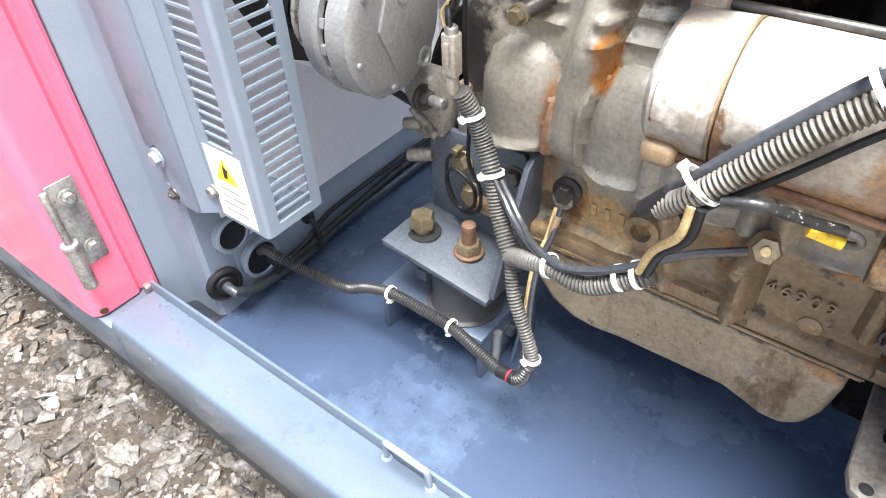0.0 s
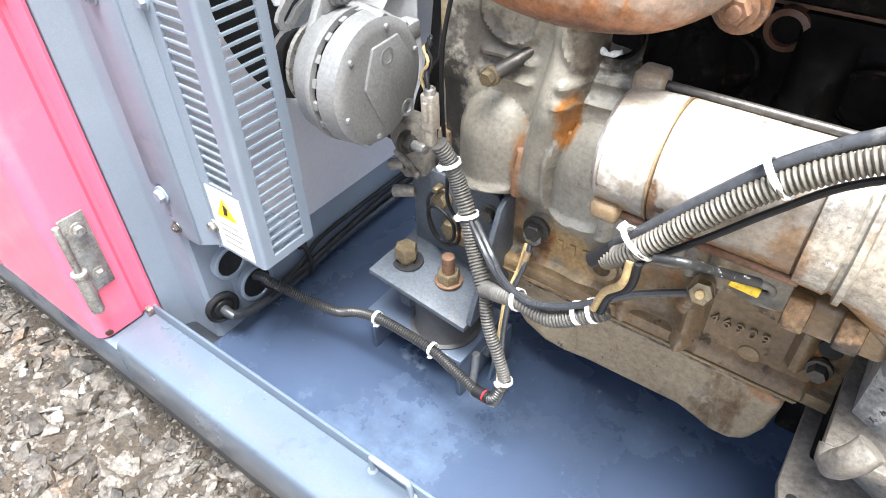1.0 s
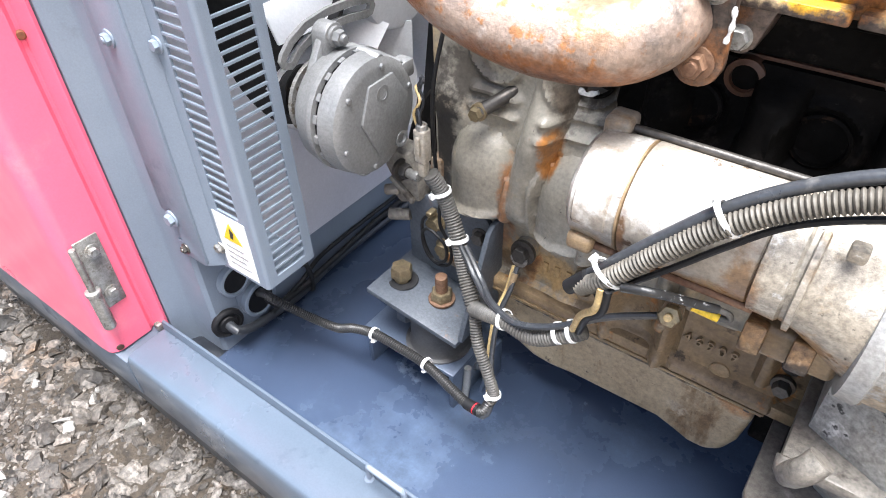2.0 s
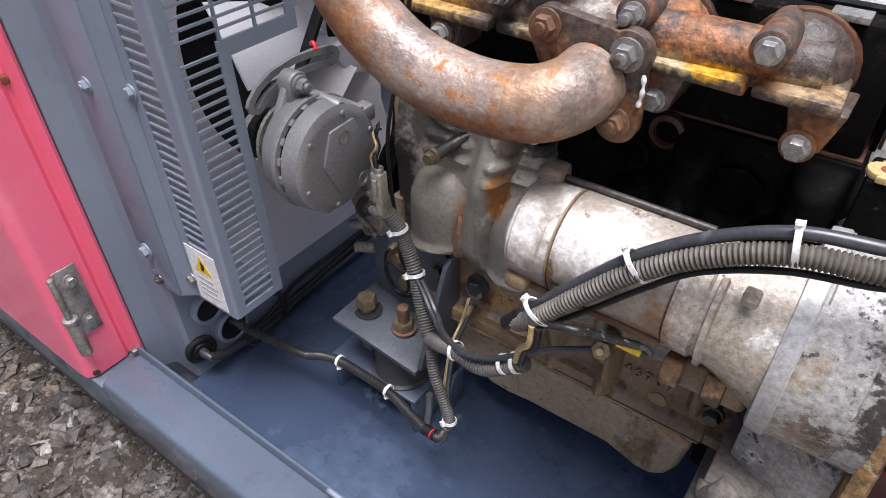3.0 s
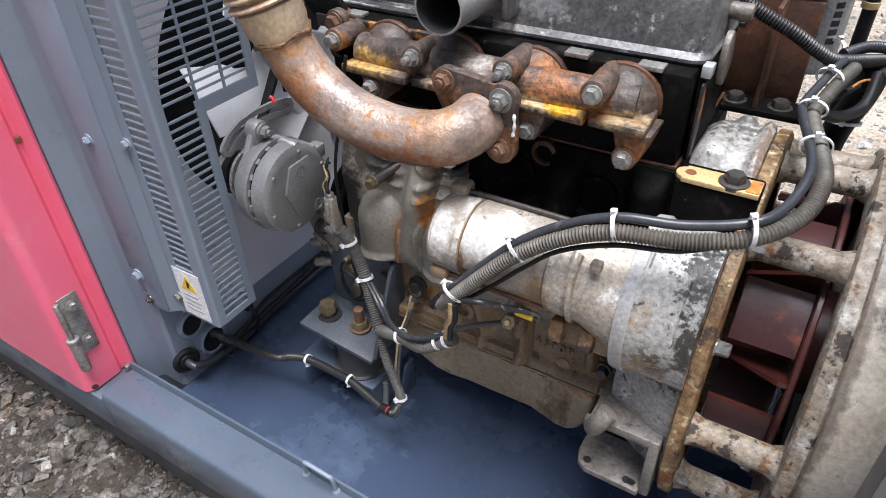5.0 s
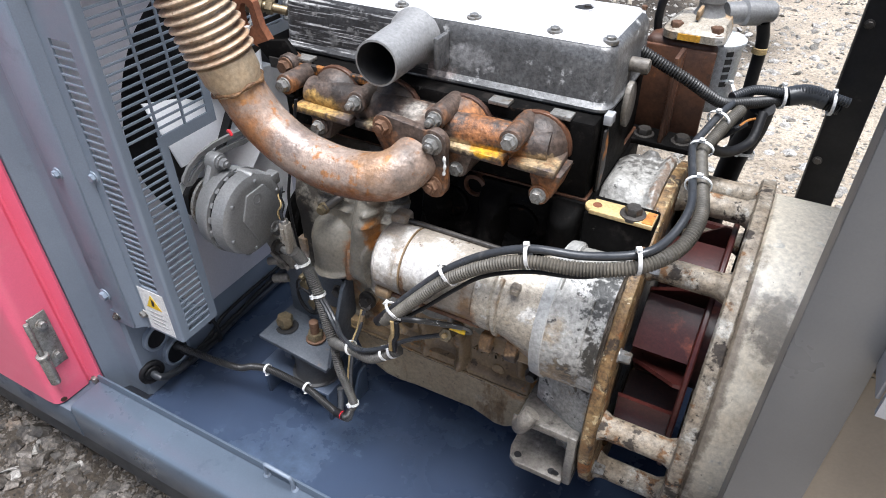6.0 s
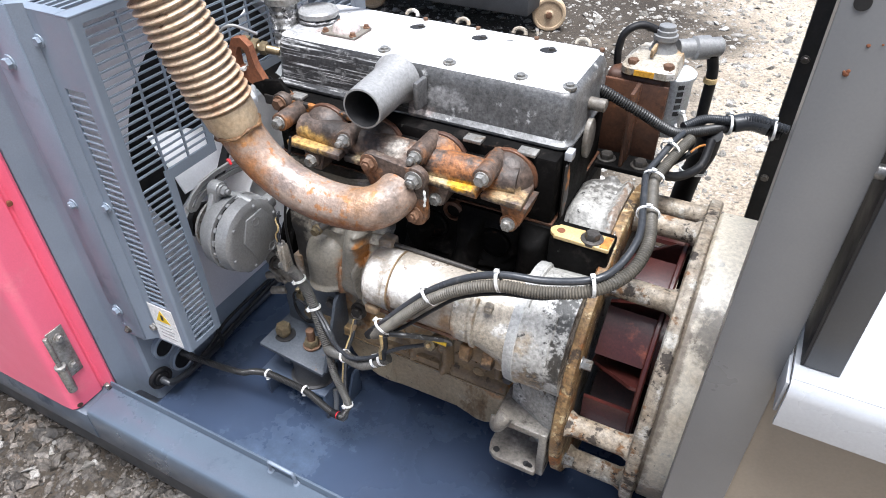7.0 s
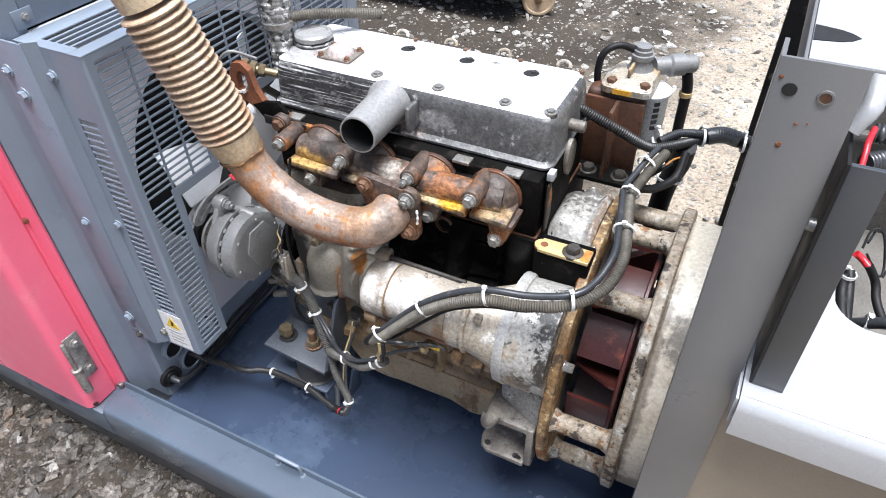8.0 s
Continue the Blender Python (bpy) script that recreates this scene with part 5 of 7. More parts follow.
for x in (-0.333, -0.085, 0.05):
    part("lug_web", prism([(x - 0.022, 0.689), (x + 0.026, 0.689), (x + 0.014, 0.650), (x - 0.012, 0.650)], 0.566, 0.622, "y", 0.003), "manifold", man)
bolt(man, (-0.432, 0.612, 0.738), (0, -1, 0), 0.0115, 0.009, "rusty_bolt", 1.3)
part("end_lug", cyl((-0.432, 0.64, 0.738), (-0.432, 0.612, 0.738), 0.018, 0.003, 20), "manifold", man)
part("ring_lug", lathe((-0.425, 0.628, 0.70), (0, -1, 0), [(0, 0.02), (0.022, 0.019), (0.024, 0.013), (0.004, 0.012), (0.004, 0)], 20), "dark_metal", man)
part("outlet_neck", cyl((-0.145, 0.59, 0.69), (-0.145, 0.545, 0.685), 0.04, 0.004, 28), "manifold", man)

# ------------------------------------------------------------------ exhaust elbow and flexible pipe
pipe = thing("exhaust_pipe", (-0.145, 0.535, 0.68), "rust-scaled exhaust elbow with tan flexible bellows", "exhaust pipe")
fl = [(-0.105 + 0.022 * math.cos(t), 0.712 + 0.022 * math.sin(t)) for t in [radians(a) for a in range(-30, 121, 15)]] + [(-0.185 + 0.022 * math.cos(t), 0.718 + 0.022 * math.sin(t)) for t in [radians(a) for a in range(70, 211, 15)]] + [(-0.18, 0.66)] + [(-0.106 + 0.022 * math.cos(t), 0.645 + 0.022 * math.sin(t)) for t in [radians(a) for a in range(210, 361, 15)]]
part("flange", prism(fl, 0.530, 0.545, "y", 0.002), "manifold", pipe)
for p, m_ in (((-0.105, 0.530, 0.712), "zinc"), ((-0.106, 0.530, 0.645), "rusty_bolt"), ((-0.187, 0.530, 0.722), "rusty_bolt")):
    bolt(pipe, p, (0, -1, 0), 0.0115, 0.010, m_, 1.4, name="nut", stud=0.006)
part("weld_bead", tube([(-0.0855, 0.5285, 0.698), (-0.084, 0.528, 0.684), (-0.086, 0.5285, 0.668)], lambda f: 0.0012 + 0.0016 * math.sin(f * 8 + 0.4) ** 2, 8, 0.003), "label", pipe, "white burnt sealant streak")
elbow = [(-0.136, 0.535, 0.680), (-0.143, 0.505, 0.673), (-0.172, 0.484, 0.664), (-0.235, 0.478, 0.660), (-0.305, 0.476, 0.674), (-0.360, 0.474, 0.708), (-0.390, 0.470, 0.750), (-0.402, 0.464, 0.790)]
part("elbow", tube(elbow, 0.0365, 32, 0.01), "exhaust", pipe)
up = (Vector((-0.47, 0.425, 1.05)) - Vector((-0.402, 0.464, 0.79))).normalized()
e0 = Vector((-0.399, 0.466, 0.775))
part("collar", lathe(e0 - up * 0.012, up, [(0, 0.0368), (0.004, 0.0385), (0.012, 0.0395), (0.020, 0.0425), (0.046, 0.0435), (0.048, 0.040)], 32), "collar", pipe, "pale heat-stained collar")
wu = up.cross(Vector((0, 1, 0))).normalized()
wv = up.cross(wu)
part("weld_bead", tube([e0 - up * (0.008 - 0.002 * math.sin(5 * t)) + wu * (0.0388 * math.cos(t)) + wv * (0.0388 * math.sin(t)) for t in [2 * math.pi * k / 24 for k in range(25)]], lambda q: 0.0030 + 0.0010 * math.sin(q * 60), 8, 0.003), "weld", pipe)
prof = [(0.036, 0.036)]
s = 0.038
while s < 0.262:
    prof += [(s, 0.0375), (s + 0.0006, 0.0450), (s + 0.0022, 0.0490), (s + 0.0044, 0.0502), (s + 0.0066, 0.0490), (s + 0.0082, 0.0450), (s + 0.0088, 0.0375)]
    s += 0.0127
part("bellows", lathe(e0, up, prof, 32), "bellows", pipe, "tan corrugated flexible pipe")
part("upper_collar", lathe(e0 + up * 0.270, up, [(0, 0.036), (0.001, 0.0425), (0.045, 0.0430), (0.047, 0.040)], 32), "collar", pipe, "pale upper collar")
part("riser", lathe(e0 + up * 0.316, up, [(0, 0.038), (0.16, 0.038), (0.161, 0.0)], 28), "dark_rust", pipe, "dark pipe leading up to the silencer")

def sector_z(c, r0, r1, z0, z1, a0, a1, n=6):
    """Curved plate about an upright axis: radii r0 to r1, from z0 to z1, over the angles a0 to a1."""
    ring = arc(c[0], c[1], r1, a0, a1, n) + arc(c[0], c[1], r0, a1, a0, n)
    return prism(ring, z0, z1, "z")


def sector(c, r0, r1, x0, x1, a0, a1, n=24):
    """Curved plate about an axis along x: radii r0 to r1, from x0 to x1, over the angles a0 to a1."""
    bm = bmesh.new()
    rings = []
    for k in range(n + 1):
        t = radians(a0 + (a1 - a0) * k / n)
        e = Vector((0, math.cos(t), math.sin(t)))
        rings.append([bm.verts.new(Vector((c[0] + x, c[1], c[2])) + e * r) for x, r in ((x0, r0), (x0 + 0.002, r1), (x1 - 0.002, r1), (x1, r0))])
    for p, q in zip(rings, rings[1:]):
        for i in range(4):
            bm.faces.new((p[i], p[(i + 1) % 4], q[(i + 1) % 4], q[i]))
    bm.faces.new(rings[0])
    bm.faces.new(rings[-1])
    return bm


# ------------------------------------------------------------------ alternator
alt = thing("alternator", (-0.53, 0.518, 0.40), "grey cast alternator with a dark slotted rim", "alternator")
ac = Vector((-0.474, 0.518, 0.479))
bm = lathe(ac, (-1, 0, 0), [(0, 0), (0, 0.062), (0.002, 0.070), (0.006, 0.0765), (0.026, 0.0800), (0.030, 0.0795), (0.031, 0.074), (0.040, 0.074)], 56)
part("rear_housing", bm, "alternator", alt)
part("stator", lathe(ac + Vector((-0.036, 0, 0)), (-1, 0, 0), [(0, 0.0742), (0.006, 0.0742)], 48), "dark_metal", alt, "black laminated stator ring")
bm = lathe(ac + Vector((-0.038, 0, 0)), (-1, 0, 0), [(0, 0.074), (0.001, 0.0815), (0.008, 0.0820), (0.012, 0.0795), (0.030, 0.077), (0.044, 0.066), (0.052, 0.050), (0.056, 0.02)], 56)
part("front_housing", bm, "alternator", alt)
for i in range(18):
    part("vent_bridge", sector((ac.x - 0.0395, ac.y, ac.z), 0.070, 0.0795, 0.0, 0.010, i * 20, i * 20 + 7, 3), "alternator", alt)
part("pulley", lathe(ac + Vector((-0.106, 0, 0)), (-1, 0, 0), [(0, 0.02), (0.004, 0.036), (0.008, 0.037), (0.016, 0.029), (0.024, 0.037), (0.028, 0.036), (0.03, 0.012)], 32), "dark_metal", alt)
part("cooling_disc", lathe(ac + Vector((-0.100, 0, 0)), (-1, 0, 0), [(0, 0.055), (0.005, 0.056), (0.007, 0.03)], 32), "zinc", alt)
bm = prism([(ac.y - 0.034, ac.z + 0.006), (ac.y - 0.006, ac.z - 0.056), (ac.y + 0.046, ac.z - 0.044), (ac.y + 0.056, ac.z + 0.010), (ac.y + 0.030, ac.z + 0.052), (ac.y - 0.015, ac.z + 0.050)], ac.x - 0.001, ac.x + 0.004, "x", 0.002)
part("cover_plate", bm, "alternator", alt)
for y, z in ((0.007, 0.032), (0.037, -0.047)):
    part("screw_boss", lathe(ac + Vector((-0.004, y, z)), (1, 0, 0), [(0, 0.013), (0.0085, 0.0115), (0.0085, 0.0075), (0.0050, 0.0065), (0.0050, 0.0035), (0.0065, 0.003), (0.0065, 0)], 18), "alternator", alt)
for k in range(6):
    t = 2 * math.pi * k / 6 + 0.3
    part("rivet", lathe(ac + Vector((-0.003, 0.066 * math.cos(t), 0.066 * math.sin(t))), (1, 0, 0), [(0, 0.004), (0.005, 0.0035), (0.006, 0)], 10), "alternator", alt)
for a in (40, 75, 250, 285, 320):
    t = radians(a)
    part("cast_boss", lathe(ac + Vector((-0.055, 0.070 * math.cos(t), 0.070 * math.sin(t))), (1, 0, 0), [(0, 0.013), (0.045, 0.012), (0.049, 0.009), (0.049, 0)], 14), "alternator", alt)
part("terminal_block", box((ac.x - 0.028, ac.y + 0.056, ac.z + 0.026), (ac.x - 0.004, ac.y + 0.082, ac.z + 0.050), 0.004, 2), "alternator", alt)
part("ear_web", prism([(ac.y - 0.050, ac.z + 0.045), (ac.y + 0.030, ac.z + 0.060), (ac.y + 0.012, ac.z + 0.098), (ac.y - 0.014, ac.z + 0.098)], ac.x - 0.078, ac.x - 0.066, "x", 0.003), "alternator", alt)
part("mount_ear", prism(arc(ac.y, ac.z + 0.094, 0.017, 0, 180, 8) + [(ac.y - 0.02, ac.z + 0.07), (ac.y + 0.02, ac.z + 0.07)], ac.x - 0.085, ac.x - 0.06, "x", 0.003), "alternator", alt)
part("mount_ear", prism(arc(ac.y + 0.03, ac.z - 0.080, 0.018, 180, 360, 8) + [(ac.y + 0.05, ac.z - 0.05), (ac.y + 0.005, ac.z - 0.06)], ac.x - 0.075, ac.x - 0.045, "x", 0.003), "alternator", alt)
bolt(alt, (ac.x - 0.058, ac.y, ac.z + 0.094), (1, 0, 0), 0.010, 0.009, "alternator", 1.3, stud=0.008)
arm = thing("adjuster_arm", (-0.58, 0.56, 0.53), "dull steel slotted belt adjuster arm", "bracket")
mid = [Vector(p) for p in ((-0.580, 0.478, 0.547), (-0.578, 0.490, 0.560), (-0.576, 0.512, 0.571), (-0.573, 0.546, 0.577), (-0.570, 0.580, 0.577), (-0.567, 0.612, 0.573))]
bm = bmesh.new()
loops = []
for half, h in ((0.0145, 0.003), (0.0048, 0.003), (0.0048, -0.003), (0.0145, -0.003)):
    ring = []
    for side in (1, -1):
        order = range(len(mid)) if side == 1 else range(len(mid) - 1, -1, -1)
        for k in order:
            d = (mid[min(k + 1, len(mid) - 1)] - mid[max(k - 1, 0)]).normalized()
            w = Vector((1, 0, 0)).cross(d).normalized() * side
            ring.append(bm.verts.new(mid[k] + w * half + d.cross(w) * h * side))
        tip, d = (mid[-1], mid[-1] - mid[-2]) if side == 1 else (mid[0], mid[0] - mid[1])
        d = d.normalized()
        w = Vector((1, 0, 0)).cross(d).normalized()
        for a in (50, 0, -50):
            ring.append(bm.verts.new(tip + (d * math.cos(radians(a)) + w * math.sin(radians(a))) * half + Vector((h, 0, 0))))
    loops.append(ring)
for p, q in zip(loops, loops[1:] + loops[:1]):
    for k in range(len(p)):
        j = (k + 1) % len(p)
        bm.faces.new((p[k], p[j], q[j], q[k]))
part("slotted_bar", bm, "alternator", arm)
part("end_plate", cyl((-0.545, 0.59, 0.632), (-0.535, 0.60, 0.632), 0.02, 0.002, 18), "dark_metal", arm)
belt = thing("drive_belt", (-0.61, 0.6, 0.33), "black ribbed rubber drive belt round the pulleys", "belt")
bm = bmesh.new()
loop_pts = [(0.516 - 0.037 * math.cos(radians(a)), 0.474 + 0.037 * math.sin(radians(a))) for a in range(-30, 151, 15)] + [(0.70, 0.70), (0.77, 0.72), (0.83, 0.66), (0.84, 0.56), (0.80, 0.35), (0.76, 0.25), (0.70, 0.25)]
n = len(loop_pts)
va = [[bm.verts.new((x, y, z)) for y, z in loop_pts] for x in (-0.604, -0.622)]
vb = [[bm.verts.new((x, 0.68 + (y - 0.68) * 0.94, 0.48 + (z - 0.48) * 0.94)) for y, z in loop_pts] for x in (-0.604, -0.622)]
for i in range(n):
    j = (i + 1) % n
    bm.faces.new((va[0][i], va[0][j], va[1][j], va[1][i]))
    bm.faces.new((vb[0][i], vb[0][j], vb[1][j], vb[1][i]))
    bm.faces.new((va[0][i], va[0][j], vb[0][j], vb[0][i]))
    bm.faces.new((va[1][i], va[1][j], vb[1][j], vb[1][i]))
part("belt_band", bm, "black", belt)

# ------------------------------------------------------------------ starter motor
st = thing("starter_motor", (-0.05, 0.525, 0.41), "worn silver starter motor with brown stains", "starter motor")
sc = Vector((-0.174, 0.497, 0.517))
SR = 0.0565
part("end_cap", lathe(sc, (1, 0, 0), [(0, 0), (0, SR - 0.016), (0.002, SR - 0.007), (0.007, SR - 0.002), (0.052, SR), (0.054, SR - 0.0015)], 48), "starter", st)
part("joint_band", lathe(sc + Vector((0.0535, 0, 0)), (1, 0, 0), [(0, SR - 0.001), (0.0005, SR + 0.0005), (0.0024, SR + 0.0005), (0.003, SR - 0.001)], 48), "brown_cast", st, "rust-stained joint band")
part("field_case", lathe(sc + Vector((0.057, 0, 0)), (1, 0, 0), [(0, SR - 0.002), (0.001, SR + 0.0004), (0.120, SR + 0.0004), (0.122, SR - 0.002)], 48), "starter", st)
part("name_plate", sector((sc.x + 0.010, sc.y, sc.z), SR - 0.001, SR + 0.0012, 0.0, 0.036, 128, 192), "starter", st)
part("nose_seam", lathe(sc + Vector((0.1785, 0, 0)), (1, 0, 0), [(0, SR - 0.003), (0.0002, SR + 0.0003), (0.0022, SR + 0.0003), (0.0024, SR - 0.003)], 48), "void", st)


def nose(levels, n=48):
    """Casting whose round section shifts and grows from the motor to the flywheel pocket: (x, y, z, radius)."""
    bm = bmesh.new()
    rings = [[bm.verts.new((x, y + r * math.cos(2 * math.pi * k / n), z + r * math.sin(2 * math.pi * k / n))) for k in range(n)] for x, y, z, r in levels]
    for p, q in zip(rings, rings[1:]):
        for k in range(n):
            bm.faces.new((p[k], p[(k + 1) % n], q[(k + 1) % n], q[k]))
    bm.faces.new(rings[0])
    bm.faces.new(rings[-1])
    return bm


part("nose_casting", nose([(0.0045, 0.497, 0.517, SR - 0.001), (0.006, 0.497, 0.517, SR + 0.004), (0.030, 0.499, 0.515, SR + 0.005), (0.033, 0.500, 0.514, SR + 0.002), (0.050, 0.504, 0.510, SR + 0.006), (0.066, 0.512, 0.503, SR + 0.013), (0.084, 0.522, 0.494, SR + 0.022), (0.098, 0.530, 0.488, SR + 0.030), (0.104, 0.532, 0.486, SR + 0.031)]), "alu", st)
part("nose_rib", sector((0.036, 0.500, 0.513), SR, SR + 0.0085, 0.0, 0.009, 120, 265), "alu", st)
part("end_lug", box((-0.174, 0.512, 0.556), (-0.146, 0.542, 0.581), 0.006, 3), "starter", st)
part("through_rod", cyl((-0.15, 0.526, 0.570), (0.012, 0.522, 0.573), 0.0042, 0, 12), "dark_bolt", st)
part("end_lug", box((-0.168, 0.444, 0.466), (-0.140, 0.468, 0.486), 0.006, 3), "starter", st)
part("through_rod", cyl((-0.145, 0.456, 0.474), (0.012, 0.456, 0.474), 0.0042, 0, 12), "rusty_bolt", st)
part("solenoid", lathe((-0.10, 0.545, 0.445), (1, 0, 0), [(0, 0.028), (0.004, 0.032), (0.105, 0.032), (0.108, 0.036), (0.125, 0.036)], 32), "brown_cast", st, "oily brown solenoid barrel under the motor")
part("nose_foot", box((0.012, 0.475, 0.405), (0.094, 0.56, 0.445), 0.008, 3), "brown_cast", st)
for x in (0.010, 0.052):
    part("mount_lug", prism(arc(0.470, 0.428, 0.014, 150, 330, 8) + [(0.500, 0.44), (0.466, 0.45)], x, x + 0.020, "x", 0.003), "alu", st)
part("nose_lug", box((0.058, 0.449, 0.560), (0.072, 0.464, 0.574), 0.003), "alu", st)

# ------------------------------------------------------------------ flywheel housing
RC = Vector((0, 0.74, 0.33))
bell = thing("bell_housing", (0.15, 0.74, 0.1), "blotched grey cast flywheel bell housing", "bell housing")
part("cone", lathe((0.098, RC.y, RC.z), (1, 0, 0), [(0, 0.20), (0.0, 0.235), (0.02, 0.245), (0.07, 0.268), (0.092, 0.272)], 64), "bell", bell)
bm = lathe((0.100, 0.545, 0.478), (1, 0, 0), [(0, 0.06), (0, 0.098), (0.004, 0.104), (0.018, 0.106), (0.02, 0.101), (0.086, 0.104), (0.092, 0.104)], 48)
part("starter_pocket", bm, "bell", bell, "rounded starter pocket with black mottling")
part("pocket_lip", lathe((0.096, 0.545, 0.478), (1, 0, 0), [(0, 0.100), (0.002, 0.106), (0.018, 0.108), (0.022, 0.104)], 48), "bell_lip", bell)
part("pocket_pad", sector((0.110, 0.545, 0.478), 0.1035, 0.1065, 0.0, 0.060, 124, 208), "bell", bell)
part("rear_plate", lathe((0.190, RC.y, RC.z), (1, 0, 0), [(0, 0.25), (0, 0.290), (0.003, 0.295), (0.018, 0.295), (0.021, 0.290), (0.021, 0.23)], 72, cap=False), "ring_rust", bell, "flaking rusty mating plate")
# hollow foot bracket
foot = prism([(0.452, 0.312), (0.60, 0.312), (0.60, 0.192), (0.452, 0.192)], 0.170, 0.186, "x", 0.004)
box((0.085, 0.452, 0.296), (0.172, 0.60, 0.312), 0.004, bm=foot)
part("foot_frame", foot, "foot", bell)
part("foot_floor", prism([(0.072, 0.475), (0.078, 0.455), (0.092, 0.446), (0.172, 0.446), (0.172, 0.60), (0.072, 0.60)], 0.192, 0.204, "z", 0.003), "foot", bell, "grimy open foot floor, coloured dark for its shade")
part("foot_web", box((0.09, 0.52, 0.204), (0.172, 0.60, 0.298), 0.004), "dark_metal", bell)
part("foot_lug", tube([(0.094, 0.452, 0.318), (0.096, 0.440, 0.310), (0.106, 0.433, 0.334), (0.114, 0.441, 0.350)], 0.0135, 18, 0.006), "foot", bell)
for z in (0.214, 0.292):
    # Foot holes are thin black discs, their shade given by colour.
    part("bolt_hole", lathe((0.186, 0.463, z), (1, 0, 0), [(0, 0.0065), (0.0008, 0.006), (0.0008, 0)], 14), "void", bell)
    part("bolt_hole", lathe((0.16, 0.4518, z), (0, -1, 0), [(0, 0.0065), (0.0008, 0.006), (0.0008, 0)], 14), "void", bell)
for y, x in ((0.462, 0.090), (0.458, 0.152)):
    part("bolt_hole", lathe((x, y, 0.204), (0, 0, 1), [(0, 0.0065), (0.0006, 0.006), (0.0006, 0)], 14), "void", bell)
# top casting and mounting block


def crown_height(x, y):
    """Top of the bell casting: a rounded saddle with a shallow pad, a stub and a rim towards the mating plate."""
    z = 0.622 - 0.075 * ease(0.715, 0.630, y) - 0.12 * ease(0.80, 0.90, y) - 0.035 * ease(0.125, 0.070, x)
    z += 0.006 * ease(0.685, 0.700, y) * ease(0.800, 0.785, y) * ease(0.098, 0.106, x) * ease(0.148, 0.140, x)
    z += 0.012 * hump(x, 0.181, 0.008) + 0.014 * math.exp(-(((x - 0.150) / 0.014) ** 2 + ((y - 0.815) / 0.014) ** 2) ** 2)
    return z + 0.0006 * relief.noise(Vector((x * 40, y * 40, 2.2)))


bm = bmesh.new()
NX, NY = 44, 90
grid = [[bm.verts.new((0.07 + 0.12 * min(NX, max(0, a)) / NX, 0.63 + 0.27 * min(NY, max(0, b_)) / NY, 0.50 if a in (-1, NX + 1) or b_ in (-1, NY + 1) else crown_height(0.07 + 0.12 * a / NX, 0.63 + 0.27 * b_ / NY))) for b_ in range(-1, NY + 2)] for a in range(-1, NX + 2)]
for p, q in zip(grid, grid[1:]):
    for k in range(len(p) - 1):
        bm.faces.new((p[k], q[k], q[k + 1], p[k + 1]))
part("crown", bm, "bell", bell, "mottled grey crown of the casting")
for a in (122, 150, 178, 206):
    t = radians(a)
    bolt(bell, (0.211, RC.y + 0.272 * math.cos(t), RC.z + 0.272 * math.sin(t)), (1, 0, 0), 0.0095, 0.016, "zinc", 1.2)
blk = thing("lifting_block", (0.155, 0.63, 0.52), "black steel mounting block with a tan-yellow top plate", "bracket")
part("block", box((0.105, 0.602, 0.505), (0.205, 0.655, 0.622), 0.004), "dark_metal", blk)
tp = arc(0.116, 0.617, 0.014, 100, 260, 6) + [(0.112, 0.600), (0.204, 0.599), (0.204, 0.635), (0.112, 0.634)]
part("top_plate", prism(tp, 0.622, 0.629, "z", 0.0015), "mustard", blk)
part("rusty_end", prism([(0.188, 0.601), (0.203, 0.601), (0.203, 0.633), (0.191, 0.632)], 0.6292, 0.6298, "z"), "orange", blk)
part("hole", lathe((0.120, 0.617, 0.6292), (0, 0, 1), [(0, 0.007), (0.0006, 0.0065), (0.0006, 0)], 16), "rust", blk)
bolt(blk, (0.172, 0.617, 0.629), (0, 0, 1), 0.0125, 0.011, "dark_bolt", 1.5)

# ------------------------------------------------------------------ generator end
gen = thing("generator", (0.6, 0.74, 0.05), "cream-painted generator with an open adapter ring", "generator")
part("adapter_ring", lathe((0.320, RC.y, RC.z), (1, 0, 0), [(0, 0.24), (0, 0.291), (0.003, 0.296), (0.020, 0.296), (0.023, 0.292), (0.023, 0.24)], 72, cap=False), "rust_edge", gen, "rusty cream adapter ring")
for a in (62, 86, 120, 178, 214, 262, 310, 10):
    t = radians(a)
    y, z = RC.y + 0.262 * math.cos(t), RC.z + 0.262 * math.sin(t)
    part("spacer_bar", lathe((0.212, y, z), (1, 0, 0), [(0, 0.024), (0.012, 0.019), (0.096, 0.019), (0.108, 0.024)], 20), "rust_edge", gen, "rust-flecked cream spacer bar")
part("shaft_hub", lathe((0.214, RC.y, RC.z), (1, 0, 0), [(0, 0.05), (0, 0.078), (0.004, 0.082), (0.124, 0.082), (0.128, 0.05)], 48), "oxide", gen, "dark red oxide hub")
part("rear_rim", lathe((0.301, RC.y, RC.z), (1, 0, 0), [(0, 0.188), (0, 0.222), (0.002, 0.224), (0.007, 0.224), (0.009, 0.222), (0.009, 0.188), (0, 0.188)], 72, cap=False), "oxide", gen, "dark red rim of the coupling fan")
for a0, a1 in ((92, 114), (125, 149), (174, 204), (226, 250), (270, 294), (314, 338), (2, 26), (46, 70)):
    part("fan_shell", sector((0.217, RC.y, RC.z), 0.198, 0.206, 0.0, 0.085, a0, a1, 12), "oxide", gen)
